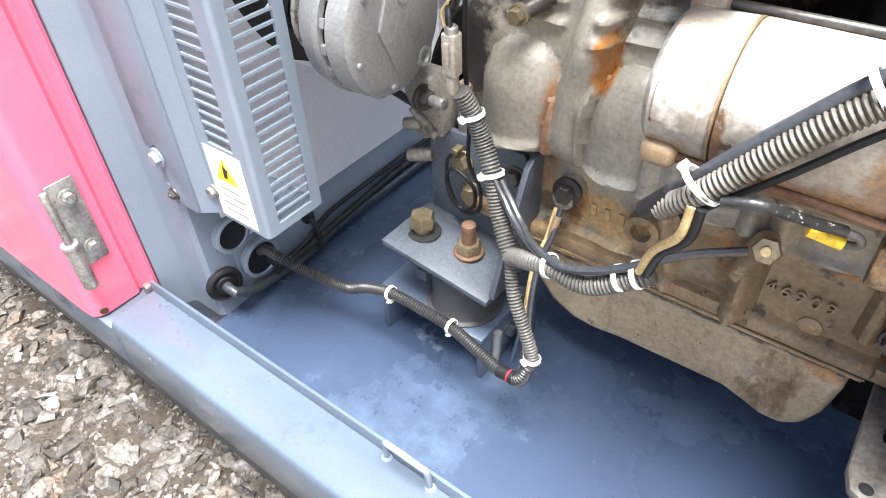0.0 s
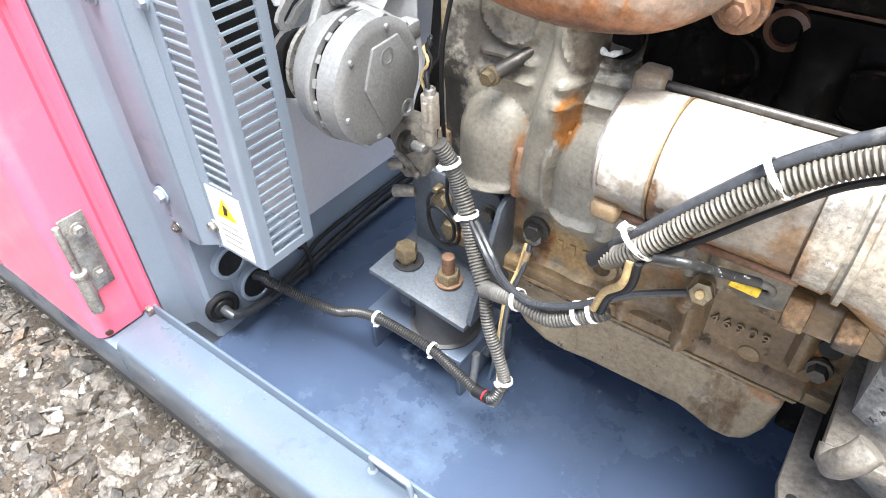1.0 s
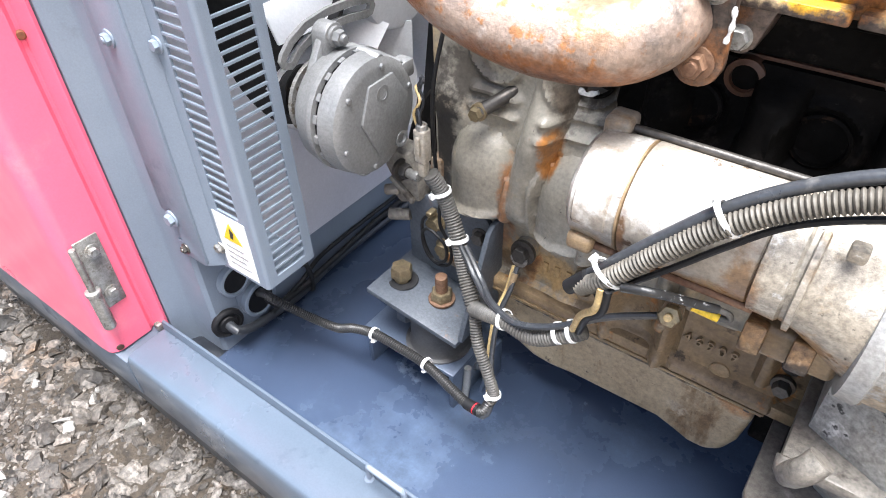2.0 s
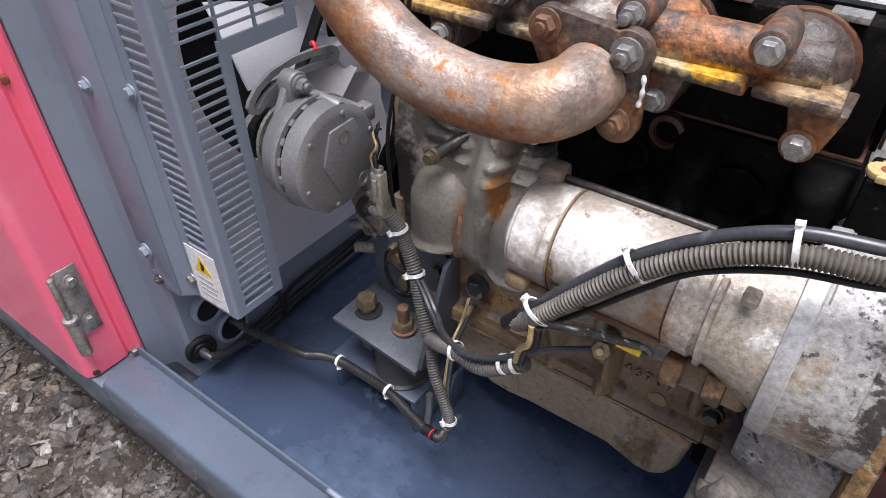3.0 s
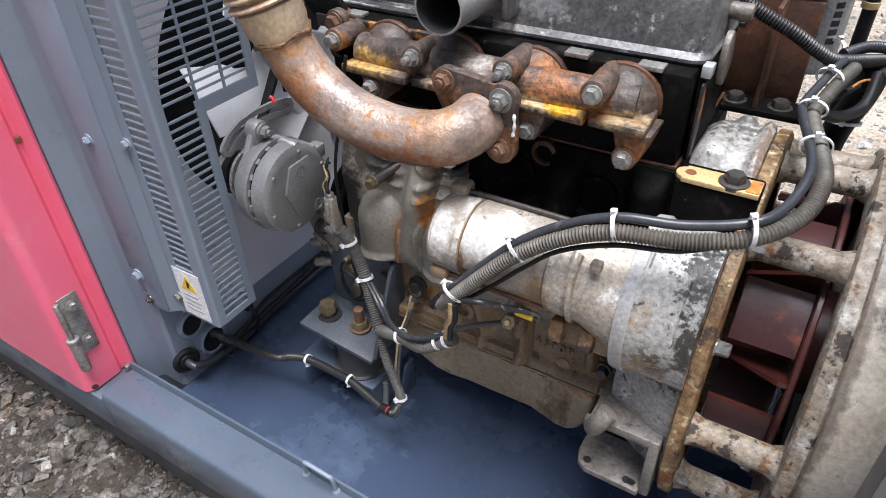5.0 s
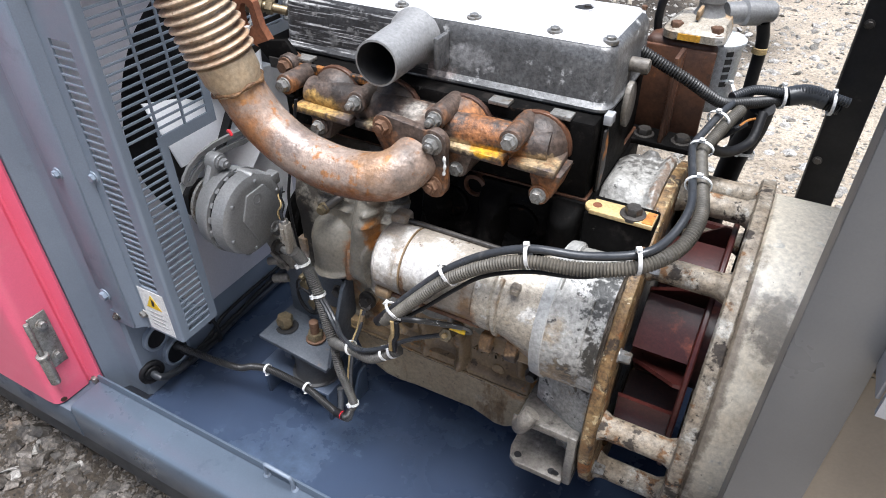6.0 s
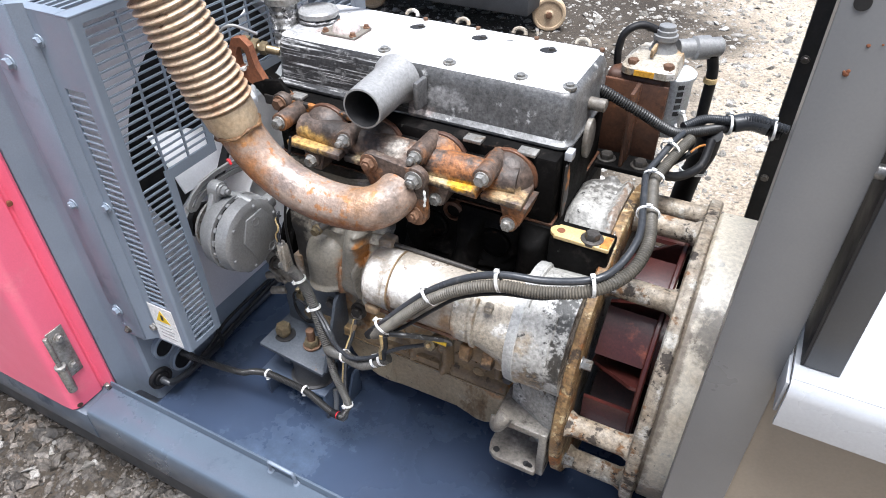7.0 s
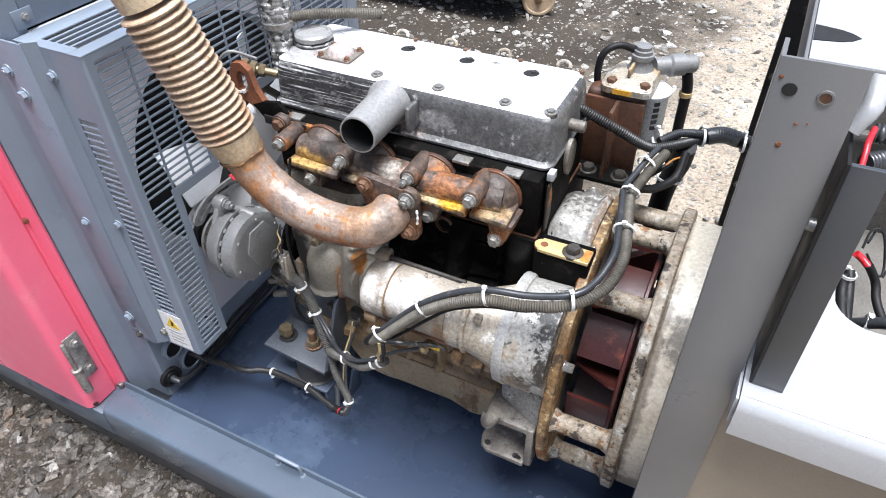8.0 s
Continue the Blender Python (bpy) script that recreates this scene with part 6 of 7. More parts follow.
for a in (119, 158, 214, 262, 306, 350, 35, 80):
    t = radians(a)
    e1 = Vector((0, math.cos(t), math.sin(t)))
    e2 = Vector((0, -math.sin(t), math.cos(t)))
    bm = bmesh.new()
    lo_ = [Vector((x, RC.y, RC.z)) + e1 * r for x, r in ((0.214, 0.088), (0.302, 0.088), (0.302, 0.220), (0.290, 0.220), (0.214, 0.168))]
    ring0 = [bm.verts.new(p - e2 * 0.003) for p in lo_]
    ring1 = [bm.verts.new(p + e2 * 0.003) for p in lo_]
    bm.faces.new(ring0)
    bm.faces.new(ring1)
    for k in range(5):
        bm.faces.new((ring0[k], ring0[(k + 1) % 5], ring1[(k + 1) % 5], ring1[k]))
    part("fan_blade", bm, "oxide", gen, smooth=False)
part("drum", lathe((0.343, RC.y, RC.z), (1, 0, 0), [(0, 0.2), (0, 0.272), (0.005, 0.277), (0.5, 0.277), (0.52, 0.25), (0.53, 0)], 72), "cream", gen, "cream generator casing")
for x in (0.42, 0.75):
    part("foot", box((x, 0.55, 0.0), (x + 0.06, 0.93, 0.11), 0.004), "oxide", gen)

# ------------------------------------------------------------------ engine mount
stand = thing("mount_stand", (-0.435, 0.54, 0.0), "blue painted steel channel stand welded to the deck", "stand")
part("top_plate", box((-0.525, 0.487, 0.078), (-0.342, 0.610, 0.086), 0.0015), "stand", stand)
part("side_plate", box((-0.522, 0.489, 0.0), (-0.514, 0.608, 0.078), 0.001), "stand", stand)
part("side_plate", prism([(0.489, 0.0), (0.608, 0.0), (0.608, 0.078), (0.489, 0.078)], -0.352, -0.344, "x", 0.001), "stand", stand)
part("gusset", prism([(0.54, 0.0), (0.60, 0.0), (0.60, 0.078), (0.575, 0.078)], -0.330, -0.324, "x", 0.001), "stand", stand)
part("side_rod", tube([(-0.339, 0.512, 0.004), (-0.338, 0.518, 0.040), (-0.339, 0.522, 0.074)], 0.0062, 12, 0.006), "alternator", stand, "bright round steel strut")
bolt(stand, (-0.344, 0.556, 0.046), (1, 0, 0), 0.009, 0.008, "plate", 1.3)
mount = thing("engine_mount", (-0.41, 0.54, 0.086), "scuffed blue-grey engine mount bracket on a rubber block", "engine mount")
bm = lathe((-0.405, 0.537, 0.086), (0, 0, 1), [(0, 0.054), (0.004, 0.055), (0.006, 0.049), (0.012, 0.046), (0.06, 0.045), (0.070, 0.047), (0.074, 0.048)], 40)
part("rubber_block", bm, "rubber", mount, "dusty grey rubber cylinder")
part("foot_plate", prism([(-0.503, 0.190), (-0.334, 0.169), (-0.334, 0.160), (-0.503, 0.181)], 0.483, 0.605, "y", 0.001), "plate", mount)
part("back_plate", prism([(-0.494, 0.180), (-0.336, 0.165), (-0.336, 0.30), (-0.350, 0.325), (-0.476, 0.322), (-0.494, 0.298)], 0.585, 0.594, "y", 0.0015), "plate", mount)
part("side_gusset", prism([(0.594, 0.168), (0.594, 0.335), (0.572, 0.335), (0.560, 0.326), (0.492, 0.176), (0.492, 0.168)], -0.336, -0.328, "x", 0.001), "plate", mount)
part("bolt_washer", lathe((-0.472, 0.533, 0.1872), (0.02, 0, 1), [(0, 0.0125), (0.008, 0.0125)], 20), "brass_bolt", mount)
# Black disc paints the shade of the slot under the bolt.
part("slot_recess", lathe((-0.470, 0.533, 0.1866), (0.02, 0, 1), [(0, 0.024), (0.0008, 0.0235), (0.0008, 0.0)], 24), "void", mount)
big = part("big_bolt", cyl((-0.468, 0.533, 0.10), (-0.472, 0.533, 0.197), 0.0095, 0, 18), "brass_bolt", mount)
part("hex_head", hexagon((-0.472, 0.533, 0.196), (0, 0, 1), 0.0178, 0.019), "brass_bolt", big)
part("lock_nut", hexagon((-0.468, 0.533, 0.106), (0, 0, 1), 0.0180, 0.016), "plate", big)
part("lock_nut", hexagon((-0.470, 0.533, 0.140), (0, 0, 1), 0.0180, 0.014), "rusty_bolt", big)
stud = part("mount_stud", cyl((-0.400, 0.540, 0.17), (-0.400, 0.540, 0.226), 0.0095, 0.001, 18), "rusty_bolt", mount, "rusty threaded stud")
part("washer", cyl((-0.400, 0.540, 0.1775), (-0.400, 0.540, 0.182), 0.021, 0.001, 24), "rusty_bolt", stud)
part("nut", hexagon((-0.400, 0.540, 0.182), (0, 0, 1), 0.0175, 0.015), "brass_bolt", stud)
for x, z, m_ in ((-0.425, 0.239, "brass_bolt"), (-0.440, 0.283, "brass_bolt")):
    bolt(mount, (x, 0.585, z), (0, -1, 0), 0.0130, 0.011, m_, 1.3)
bolt(mount, (-0.360, 0.585, 0.292), (0, -1, 0), 0.011, 0.010, "dark_bolt", 1.3)
part("wire_clip", box((-0.446, 0.566, 0.302), (-0.436, 0.583, 0.310), 0.002), "brass_bolt", mount)
part("spacer_lug", cyl((-0.524, 0.574, 0.268), (-0.490, 0.586, 0.274), 0.0095, 0.002, 16), "foot", mount)

# ------------------------------------------------------------------ wiring
loom = thing("wiring_loom", (-0.30, 0.47, 0.26), "dusty corrugated wiring loom with white cable ties", "wiring loom")
trunk = [(-0.387, 0.509, 0.433), (-0.377, 0.517, 0.406), (-0.366, 0.520, 0.375), (-0.348, 0.513, 0.342), (-0.330, 0.502, 0.300), (-0.300, 0.482, 0.262)]
part("trunk", tube(trunk, 0.0112, 14, rib=(0.0042, 0.0022)), "conduit_mid", loom)
right = [(-0.300, 0.482, 0.266), (-0.272, 0.466, 0.288), (-0.240, 0.458, 0.302), (-0.195, 0.452, 0.306), (-0.150, 0.458, 0.336), (-0.138, 0.462, 0.345)]
part("side_branch", tube(right, 0.0110, 14, rib=(0.0042, 0.0022)), "conduit_mid", loom)
down = [(-0.300, 0.482, 0.262), (-0.284, 0.466, 0.225), (-0.262, 0.458, 0.185), (-0.249, 0.455, 0.150), (-0.251, 0.449, 0.138)]
part("down_branch", tube(down, 0.0086, 14, rib=(0.0040, 0.0020)), "conduit_mid", loom)
low = [(-0.250, 0.448, 0.140), (-0.256, 0.440, 0.122), (-0.275, 0.439, 0.116), (-0.320, 0.450, 0.115), (-0.374, 0.463, 0.115), (-0.430, 0.463, 0.120), (-0.477, 0.462, 0.120), (-0.52, 0.459, 0.108), (-0.560, 0.458, 0.085), (-0.610, 0.446, 0.090), (-0.655, 0.418, 0.128), (-0.69, 0.424, 0.118), (-0.742, 0.444, 0.075)]
part("deck_branch", tube(low, 0.0080, 14, rib=(0.0038, 0.0018)), "conduit", loom)
for p, d, r in (((-0.377, 0.517, 0.405), (0.3, 0.05, -1), 0.0122), ((-0.348, 0.513, 0.342), (0.35, -0.2, -1), 0.0125), ((-0.240, 0.458, 0.303), (0.9, -0.1, 0.3), 0.0122),
                ((-0.150, 0.458, 0.340), (0.8, 0.1, 0.5), 0.0125), ((-0.165, 0.455, 0.330), (0.8, 0.1, 0.5), 0.0120), ((-0.248, 0.454, 0.150), (0.2, -0.2, -1), 0.0095), ((-0.374, 0.463, 0.118), (-1, 0.1, 0), 0.0095), ((-0.477, 0.462, 0.120), (-1, 0, -0.1), 0.0095)):
    cable_tie(loom, p, d, r, 250)
part("splice_sleeve", tube([(-0.262, 0.439, 0.119), (-0.285, 0.441, 0.1155)], 0.0088, 12, straight=True), "black", loom)
part("red_tape", tube([(-0.2668, 0.4393, 0.1181), (-0.2690, 0.4396, 0.1178)], 0.0090, 12, straight=True), "red", loom)
for off, m_ in ((0.0, "hose"), (0.010, "hose")):
    part("wire", tube([(-0.343 + off, 0.508, 0.342), (-0.326 + off, 0.502, 0.326), (-0.304 + off, 0.490, 0.312), (-0.264, 0.466, 0.308 + off * 0.5), (-0.22, 0.449, 0.318), (-0.17, 0.45, 0.342), (-0.118, 0.47, 0.372), (-0.072, 0.487, 0.388)], 0.0042, 8, 0.008), m_, loom, "black insulated wire")
part("wire", tube([(-0.287, 0.566, 0.285), (-0.283, 0.545, 0.262), (-0.286, 0.52, 0.225), (-0.270, 0.48, 0.18), (-0.250, 0.456, 0.15), (-0.25, 0.436, 0.118), (-0.285, 0.440, 0.110)], 0.0038, 8, 0.008), "hose", loom)
part("wire", tube([(-0.292, 0.566, 0.285), (-0.290, 0.545, 0.255), (-0.292, 0.52, 0.222), (-0.276, 0.48, 0.175), (-0.256, 0.452, 0.145)], 0.0030, 8, 0.008), "tan_wire", loom)
part("ring_terminal", lathe((-0.287, 0.571, 0.296), (0, -1, 0), [(0, 0.013), (0.002, 0.013), (0.002, 0.006)], 18), "zinc", loom)
part("ferrule", tube([(-0.285, 0.558, 0.280), (-0.285, 0.545, 0.258)], 0.005, 10, straight=True), "brown_cast", loom)
# looped sensor wire over the mount bracket
part("wire", tube([(-0.36, 0.545, 0.72), (-0.372, 0.53, 0.63), (-0.382, 0.515, 0.55), (-0.392, 0.525, 0.46), (-0.402, 0.545, 0.37), (-0.410, 0.555, 0.31), (-0.398, 0.562, 0.27), (-0.402, 0.565, 0.232), (-0.425, 0.566, 0.218), (-0.447, 0.566, 0.232), (-0.452, 0.564, 0.268), (-0.436, 0.562, 0.285), (-0.408, 0.562, 0.268), (-0.410, 0.565, 0.235), (-0.432, 0.566, 0.222), (-0.450, 0.566, 0.250), (-0.452, 0.566, 0.29), (-0.440, 0.570, 0.306)], 0.0026, 8, 0.006), "black", loom, "thin black sensor wire")
part("wire", tube([(-0.560, 0.572, 0.604), (-0.554, 0.570, 0.608), (-0.547, 0.568, 0.600)], 0.0030, 8, 0.004), "red", loom, "short red sensor wire")
plug = part("connector", box((-0.404, 0.499, 0.450), (-0.387, 0.515, 0.496), 0.003, 3), "clear", loom, "milky plastic plug connector")
part("connector_neck", box((-0.401, 0.501, 0.428), (-0.390, 0.513, 0.452), 0.003), "clear", plug)
part("connector_latch", box((-0.399, 0.495, 0.462), (-0.392, 0.500, 0.488), 0.002), "clear", plug)
for m_, p, q, r in (("tan_wire", 0.000, -0.004, 0.0018), ("black", 0.004, 0.006, 0.0021), ("black", 0.008, 0.001, 0.0017), ("hose", 0.006, 0.010, 0.0015)):
    part("wire", tube([(-0.401 + p, 0.507, 0.494), (-0.405 + p + q * 0.5, 0.506 - q * 0.4, 0.512), (-0.403 + p - q, 0.513 + q * 0.6, 0.529), (-0.412 + q * 0.8, 0.524, 0.540 + q), (-0.424 + p, 0.540, 0.534 + q)], r, 8, 0.004), m_, plug)
part("collar", lathe((-0.3955, 0.507, 0.495), (0, 0, 1), [(0, 0.0075), (0.006, 0.0070), (0.008, 0.0050)], 14), "zinc", plug, "dull grey collar")

big_loom = thing("main_loom", (0.05, 0.44, 0.6), "thick hose and pale corrugated loom strapped with white ties", "wiring loom")
rib_path = [(-0.134, 0.420, 0.450), (-0.107, 0.412, 0.480), (-0.068, 0.419, 0.526), (-0.027, 0.429, 0.568), (0.025, 0.438, 0.605), (0.082, 0.446, 0.629), (0.150, 0.458, 0.634), (0.213, 0.476, 0.648), (0.252, 0.522, 0.660), (0.262, 0.580, 0.674), (0.250, 0.650, 0.676), (0.236, 0.720, 0.670), (0.228, 0.770, 0.668), (0.236, 0.815, 0.675), (0.246, 0.855, 0.684), (0.258, 0.900, 0.690)]
part("corrugated_loom", tube(rib_path, 0.0100, 18, rib=(0.0042, 0.0022)), "conduit_pale", big_loom)
hose_path = [(-0.142, 0.430, 0.446)] + [(x, y + 0.009, z + 0.0150) if k < 8 else (x - 0.0150, y + 0.002, z + 0.009) for k, (x, y, z) in enumerate(rib_path) if k > 0]
part("hose", tube(hose_path, 0.0058, 16, 0.01), "hose", big_loom, "smooth black rubber hose")
part("hose_end", tube([(-0.128, 0.420, 0.466), (-0.146, 0.419, 0.443)], 0.0080, 16, straight=True), "black", big_loom)
part("wire", tube([(-0.115, 0.412, 0.455), (-0.06, 0.428, 0.505), (-0.022, 0.438, 0.543), (0.02, 0.446, 0.580), (0.082, 0.455, 0.606), (0.150, 0.468, 0.614), (0.205, 0.490, 0.632)], 0.0032, 8, 0.01), "black", big_loom)
for p, d in (((-0.107, 0.413, 0.487), (0.6, 0.1, 0.8)), ((-0.027, 0.431, 0.575), (0.75, 0.1, 0.65)), ((0.082, 0.447, 0.636), (1, 0.1, 0.2)), ((0.214, 0.475, 0.657), (0.9, 0.5, 0.1)), ((0.244, 0.650, 0.681), (-0.15, 1, 0)), ((0.226, 0.765, 0.677), (0.1, 1, 0.2)), ((0.232, 0.850, 0.690), (0.3, 0.9, 0.2))):
    cable_tie(big_loom, p, d, 0.0102 if d[1] < 0.8 else 0.0165, 95, 0.0165 if d[1] < 0.8 else 0.0125)
for dx, m_ in ((0.0, "tan_wire"), (0.007, "black")):
    part("wire", tube([(-0.108 + dx, 0.405, 0.474), (-0.112 + dx, 0.410, 0.440), (-0.135 + dx, 0.435, 0.395), (-0.148 + dx, 0.452, 0.350)], 0.0040, 10, 0.006), m_, big_loom)
part("wire", tube([(-0.090, 0.406, 0.484), (-0.067, 0.408, 0.490), (-0.050, 0.424, 0.480), (-0.032, 0.440, 0.469), (-0.014, 0.452, 0.462)], 0.0045, 10, 0.004), "flecked", big_loom, "black lead wrapped in flecked silver tape")
part("bare_hook", tube([(-0.014, 0.452, 0.462), (-0.005, 0.456, 0.458), (-0.002, 0.458, 0.452), (-0.006, 0.460, 0.447), (-0.014, 0.460, 0.446)], 0.0032, 10, 0.003), "conduit_mid", big_loom)
part("yellow_sleeve", tube([(-0.036, 0.456, 0.451), (-0.012, 0.460, 0.446)], 0.0055, 14, straight=True), "yellow", big_loom, "yellow crimp sleeve")
sender = thing("oil_sender", (-0.068, 0.53, 0.33), "small brass oil pressure fitting with a hex nut", "fitting")
part("hex_nut", hexagon((-0.060, 0.492, 0.393), (0.1, -0.8, 0.45), 0.0125, 0.014), "brass_bolt", sender)
part("elbow", tube([(-0.060, 0.497, 0.391), (-0.066, 0.53, 0.37), (-0.078, 0.570, 0.315), (-0.085, 0.582, 0.28)], 0.011, 16, 0.008), "brown_cast", sender)
part("contact_pin", cyl((-0.059, 0.482, 0.399), (-0.0585, 0.474, 0.4035), 0.0045, 0.001, 12), "mustard", sender)

upper = thing("cross_loom", (0.25, 0.97, 0.68), "black corrugated loom crossing behind the engine", "wiring loom")
part("corrugated_loom", tube([(0.094, 0.835, 0.782), (0.105, 0.840, 0.776), (0.139, 0.850, 0.757), (0.176, 0.860, 0.737), (0.206, 0.875, 0.715), (0.232, 0.895, 0.698), (0.267, 0.935, 0.690), (0.308, 1.0, 0.676), (0.35, 1.012, 0.682), (0.40, 1.02, 0.672)], 0.0100, 14, rib=(0.0048, 0.0024)), "conduit", upper)
part("corrugated_loom", tube([(0.238, 0.92, 0.700), (0.268, 0.962, 0.702), (0.312, 0.995, 0.694), (0.352, 1.005, 0.700), (0.41, 1.015, 0.688)], 0.0085, 14, rib=(0.0046, 0.0022)), "hose", upper)
part("taped_sleeve", tube([(0.318, 1.0, 0.686), (0.345, 1.01, 0.692), (0.375, 1.014, 0.686)], 0.0165, 14, 0.008), "hose", upper)
part("drop_hose", tube([(0.285, 0.965, 0.675), (0.280, 0.985, 0.62), (0.262, 1.01, 0.54), (0.255, 1.02, 0.42), (0.26, 1.03, 0.25)], 0.022, 16, 0.015), "black", upper, "thick black hose")
part("wire", tube([(0.225, 0.80, 0.665), (0.255, 0.86, 0.632), (0.285, 0.91, 0.635), (0.29, 0.95, 0.67)], 0.0085, 10, 0.01), "black", upper)
part("wire", tube([(0.225, 0.86, 0.640), (0.250, 0.89, 0.652), (0.270, 0.92, 0.660)], 0.0050, 8, 0.01), "black", upper)
part("wire", tube([(0.262, 0.905, 0.660), (0.272, 0.925, 0.664), (0.285, 0.945, 0.662)], 0.0022, 8, 0.006), "orange", upper, "short bare copper-coloured wire ends")
for p, d in (((0.228, 0.952, 0.690), (0.8, 0.6, 0)), ((0.308, 1.0, 0.684), (0.9, 0.4, 0)), ((0.385, 1.016, 0.682), (1, 0.2, 0))):
    cable_tie(upper, p, d, 0.0185, 90)
cable_tie(upper, (0.268, 1.0, 0.57), (0, -0.2, -1), 0.0245, 270)

deck_cable = thing("deck_cable", (-0.70, 0.6, 0.0), "black battery cables tied along the bulkhead foot", "cable")
part("cable", tube([(-0.733, 0.368, 0.062), (-0.715, 0.368, 0.06), (-0.722, 0.403, 0.034), (-0.727, 0.453, 0.022), (-0.727, 0.526, 0.02), (-0.734, 0.609, 0.024), (-0.736, 0.724, 0.024), (-0.735, 1.0, 0.024)], 0.0085, 14, 0.010), "hose", deck_cable, "thick glossy black cable")
part("cable", tube([(-0.738, 0.452, 0.058), (-0.722, 0.475, 0.036), (-0.722, 0.60, 0.042), (-0.732, 0.75, 0.044), (-0.735, 1.0, 0.044)], 0.0060, 12, 0.012), "black", deck_cable)
part("cable", tube([(-0.724, 0.45, 0.030), (-0.726, 0.53, 0.046), (-0.735, 0.60, 0.060), (-0.737, 0.78, 0.062), (-0.738, 1.0, 0.060)], 0.0045, 12, 0.012), "black", deck_cable)
part("cable_clamp", tube([(-0.742, 0.545, 0.078), (-0.722, 0.545, 0.074), (-0.715, 0.545, 0.050), (-0.718, 0.545, 0.018), (-0.734, 0.545, 0.010)], 0.0045, 10, 0.004), "black", deck_cable)
part("clamp_screw", box((-0.744, 0.537, 0.070), (-0.728, 0.556, 0.088), 0.003), "black", deck_cable)
part("cable_clamp", tube([(-0.742, 0.49, 0.13), (-0.715, 0.50, 0.145), (-0.72, 0.51, 0.16)], 0.005, 8, 0.006), "black", deck_cable)

# ------------------------------------------------------------------ lifting eye, coolant pipe, fittings at the front of the engine
eye = thing("lifting_eye", (-0.46, 0.63, 0.72), "rusty steel lifting eye on a dark bracket", "lifting eye")
ring = [(-0.545, 0.770), (-0.548, 0.815), (-0.535, 0.838), (-0.515, 0.842), (-0.498, 0.828), (-0.490, 0.79), (-0.475, 0.765), (-0.500, 0.752)]
hole = [(-0.530, 0.785), (-0.531, 0.812), (-0.524, 0.823), (-0.515, 0.824), (-0.508, 0.816), (-0.506, 0.79), (-0.508, 0.784), (-0.52, 0.782)]
bm = bmesh.new()
layers = []
for y in (0.628, 0.642):
    layers.append(([bm.verts.new((x, y, z)) for x, z in ring], [bm.verts.new((x, y, z)) for x, z in hole]))
for i in range(8):
    j = (i + 1) % 8
    for o, h in layers:
        bm.faces.new((o[i], o[j], h[j], h[i]))
    for k in (0, 1):
        bm.faces.new((layers[0][k][i], layers[0][k][j], layers[1][k][j], layers[1][k][i]))
part("eye_ring", bm, "rust", eye)
part("bracket", prism([(-0.505, 0.757), (-0.478, 0.768), (-0.440, 0.775), (-0.415, 0.745), (-0.42, 0.715), (-0.45, 0.712), (-0.475, 0.725)], 0.627, 0.637, "y", 0.002), "dark_metal", eye)
cable_tie(eye, (-0.530, 0.63, 0.785), (0.1, 0, 1), 0.012, 200)
part("wire", tube([(-0.545, 0.62, 0.76), (-0.56, 0.62, 0.83), (-0.535, 0.63, 0.86), (-0.50, 0.66, 0.84)], 0.003, 8, 0.006), "alternator", eye)
cool = thing("coolant_pipe", (-0.51, 0.75, 0.78), "silver heat-wrapped coolant pipe with a hose clip", "pipe")
part("wrapped_pipe", tube([(-0.500, 0.745, 0.77), (-0.506, 0.748, 0.84), (-0.510, 0.752, 0.90), (-0.520, 0.760, 1.00), (-0.55, 0.78, 1.12)], lambda f: 0.030 - 0.004 * math.sin(f * 9) + 0.0012 * math.sin(f * 170), 24, 0.004), "foil", cool)
part("hose_clip", lathe((-0.508, 0.750, 0.868), (-0.05, 0.05, 1), [(0, 0.030), (0.001, 0.0325), (0.012, 0.0325), (0.013, 0.030)], 28), "zinc", cool)
part("side_pipe", tube([(-0.49, 0.76, 0.885), (-0.46, 0.80, 0.882), (-0.40, 0.86, 0.872), (-0.36, 0.90, 0.862)], 0.011, 14, rib=(0.005, 0.0015)), "conduit_pale", cool)
fit_ = thing("brass_fitting", (-0.505, 0.68, 0.80), "stack of brass pipe nuts beside the valve cover", "fitting")
for i in range(3):
    part("nut", hexagon((-0.545 + 0.016 * i, 0.665 + 0.006 * i, 0.812 - 0.003 * i), (1, 0.3, -0.1), 0.017 - 0.002 * i, 0.012), "brass_bolt", fit_)
part("pipe", cyl((-0.545, 0.665, 0.812), (-0.478, 0.688, 0.800), 0.008, 0, 14), "brass_bolt", fit_)

# ------------------------------------------------------------------ fuel filter
ff = thing("fuel_filter", (0.16, 0.96, 0.62), "fuel filter on a rusty bracket with alloy head and hoses", "fuel filter")
part("base_plate", box((0.075, 0.868, 0.606), (0.215, 0.925, 0.616), 0.002), "dark_metal", ff)
part("back_plate", box((0.078, 0.926, 0.606), (0.198, 0.935, 0.764), 0.004), "dark_rust", ff, "rust-brown upright plate")
part("bracket_box", prism([(0.080, 0.934), (0.196, 0.934), (0.196, 0.985), (0.080, 0.985)], 0.64, 0.775, "z", 0.014, seg=4), "dark_rust", ff)
part("web_bar", box((0.143, 0.872, 0.616), (0.150, 0.926, 0.765), 0.001), "dark_rust", ff)
part("web_bar", prism([(0.90, 0.616), (0.925, 0.616), (0.925, 0.76), (0.918, 0.765)], 0.1415, 0.1515, "x", 0.001), "dark_rust", ff)
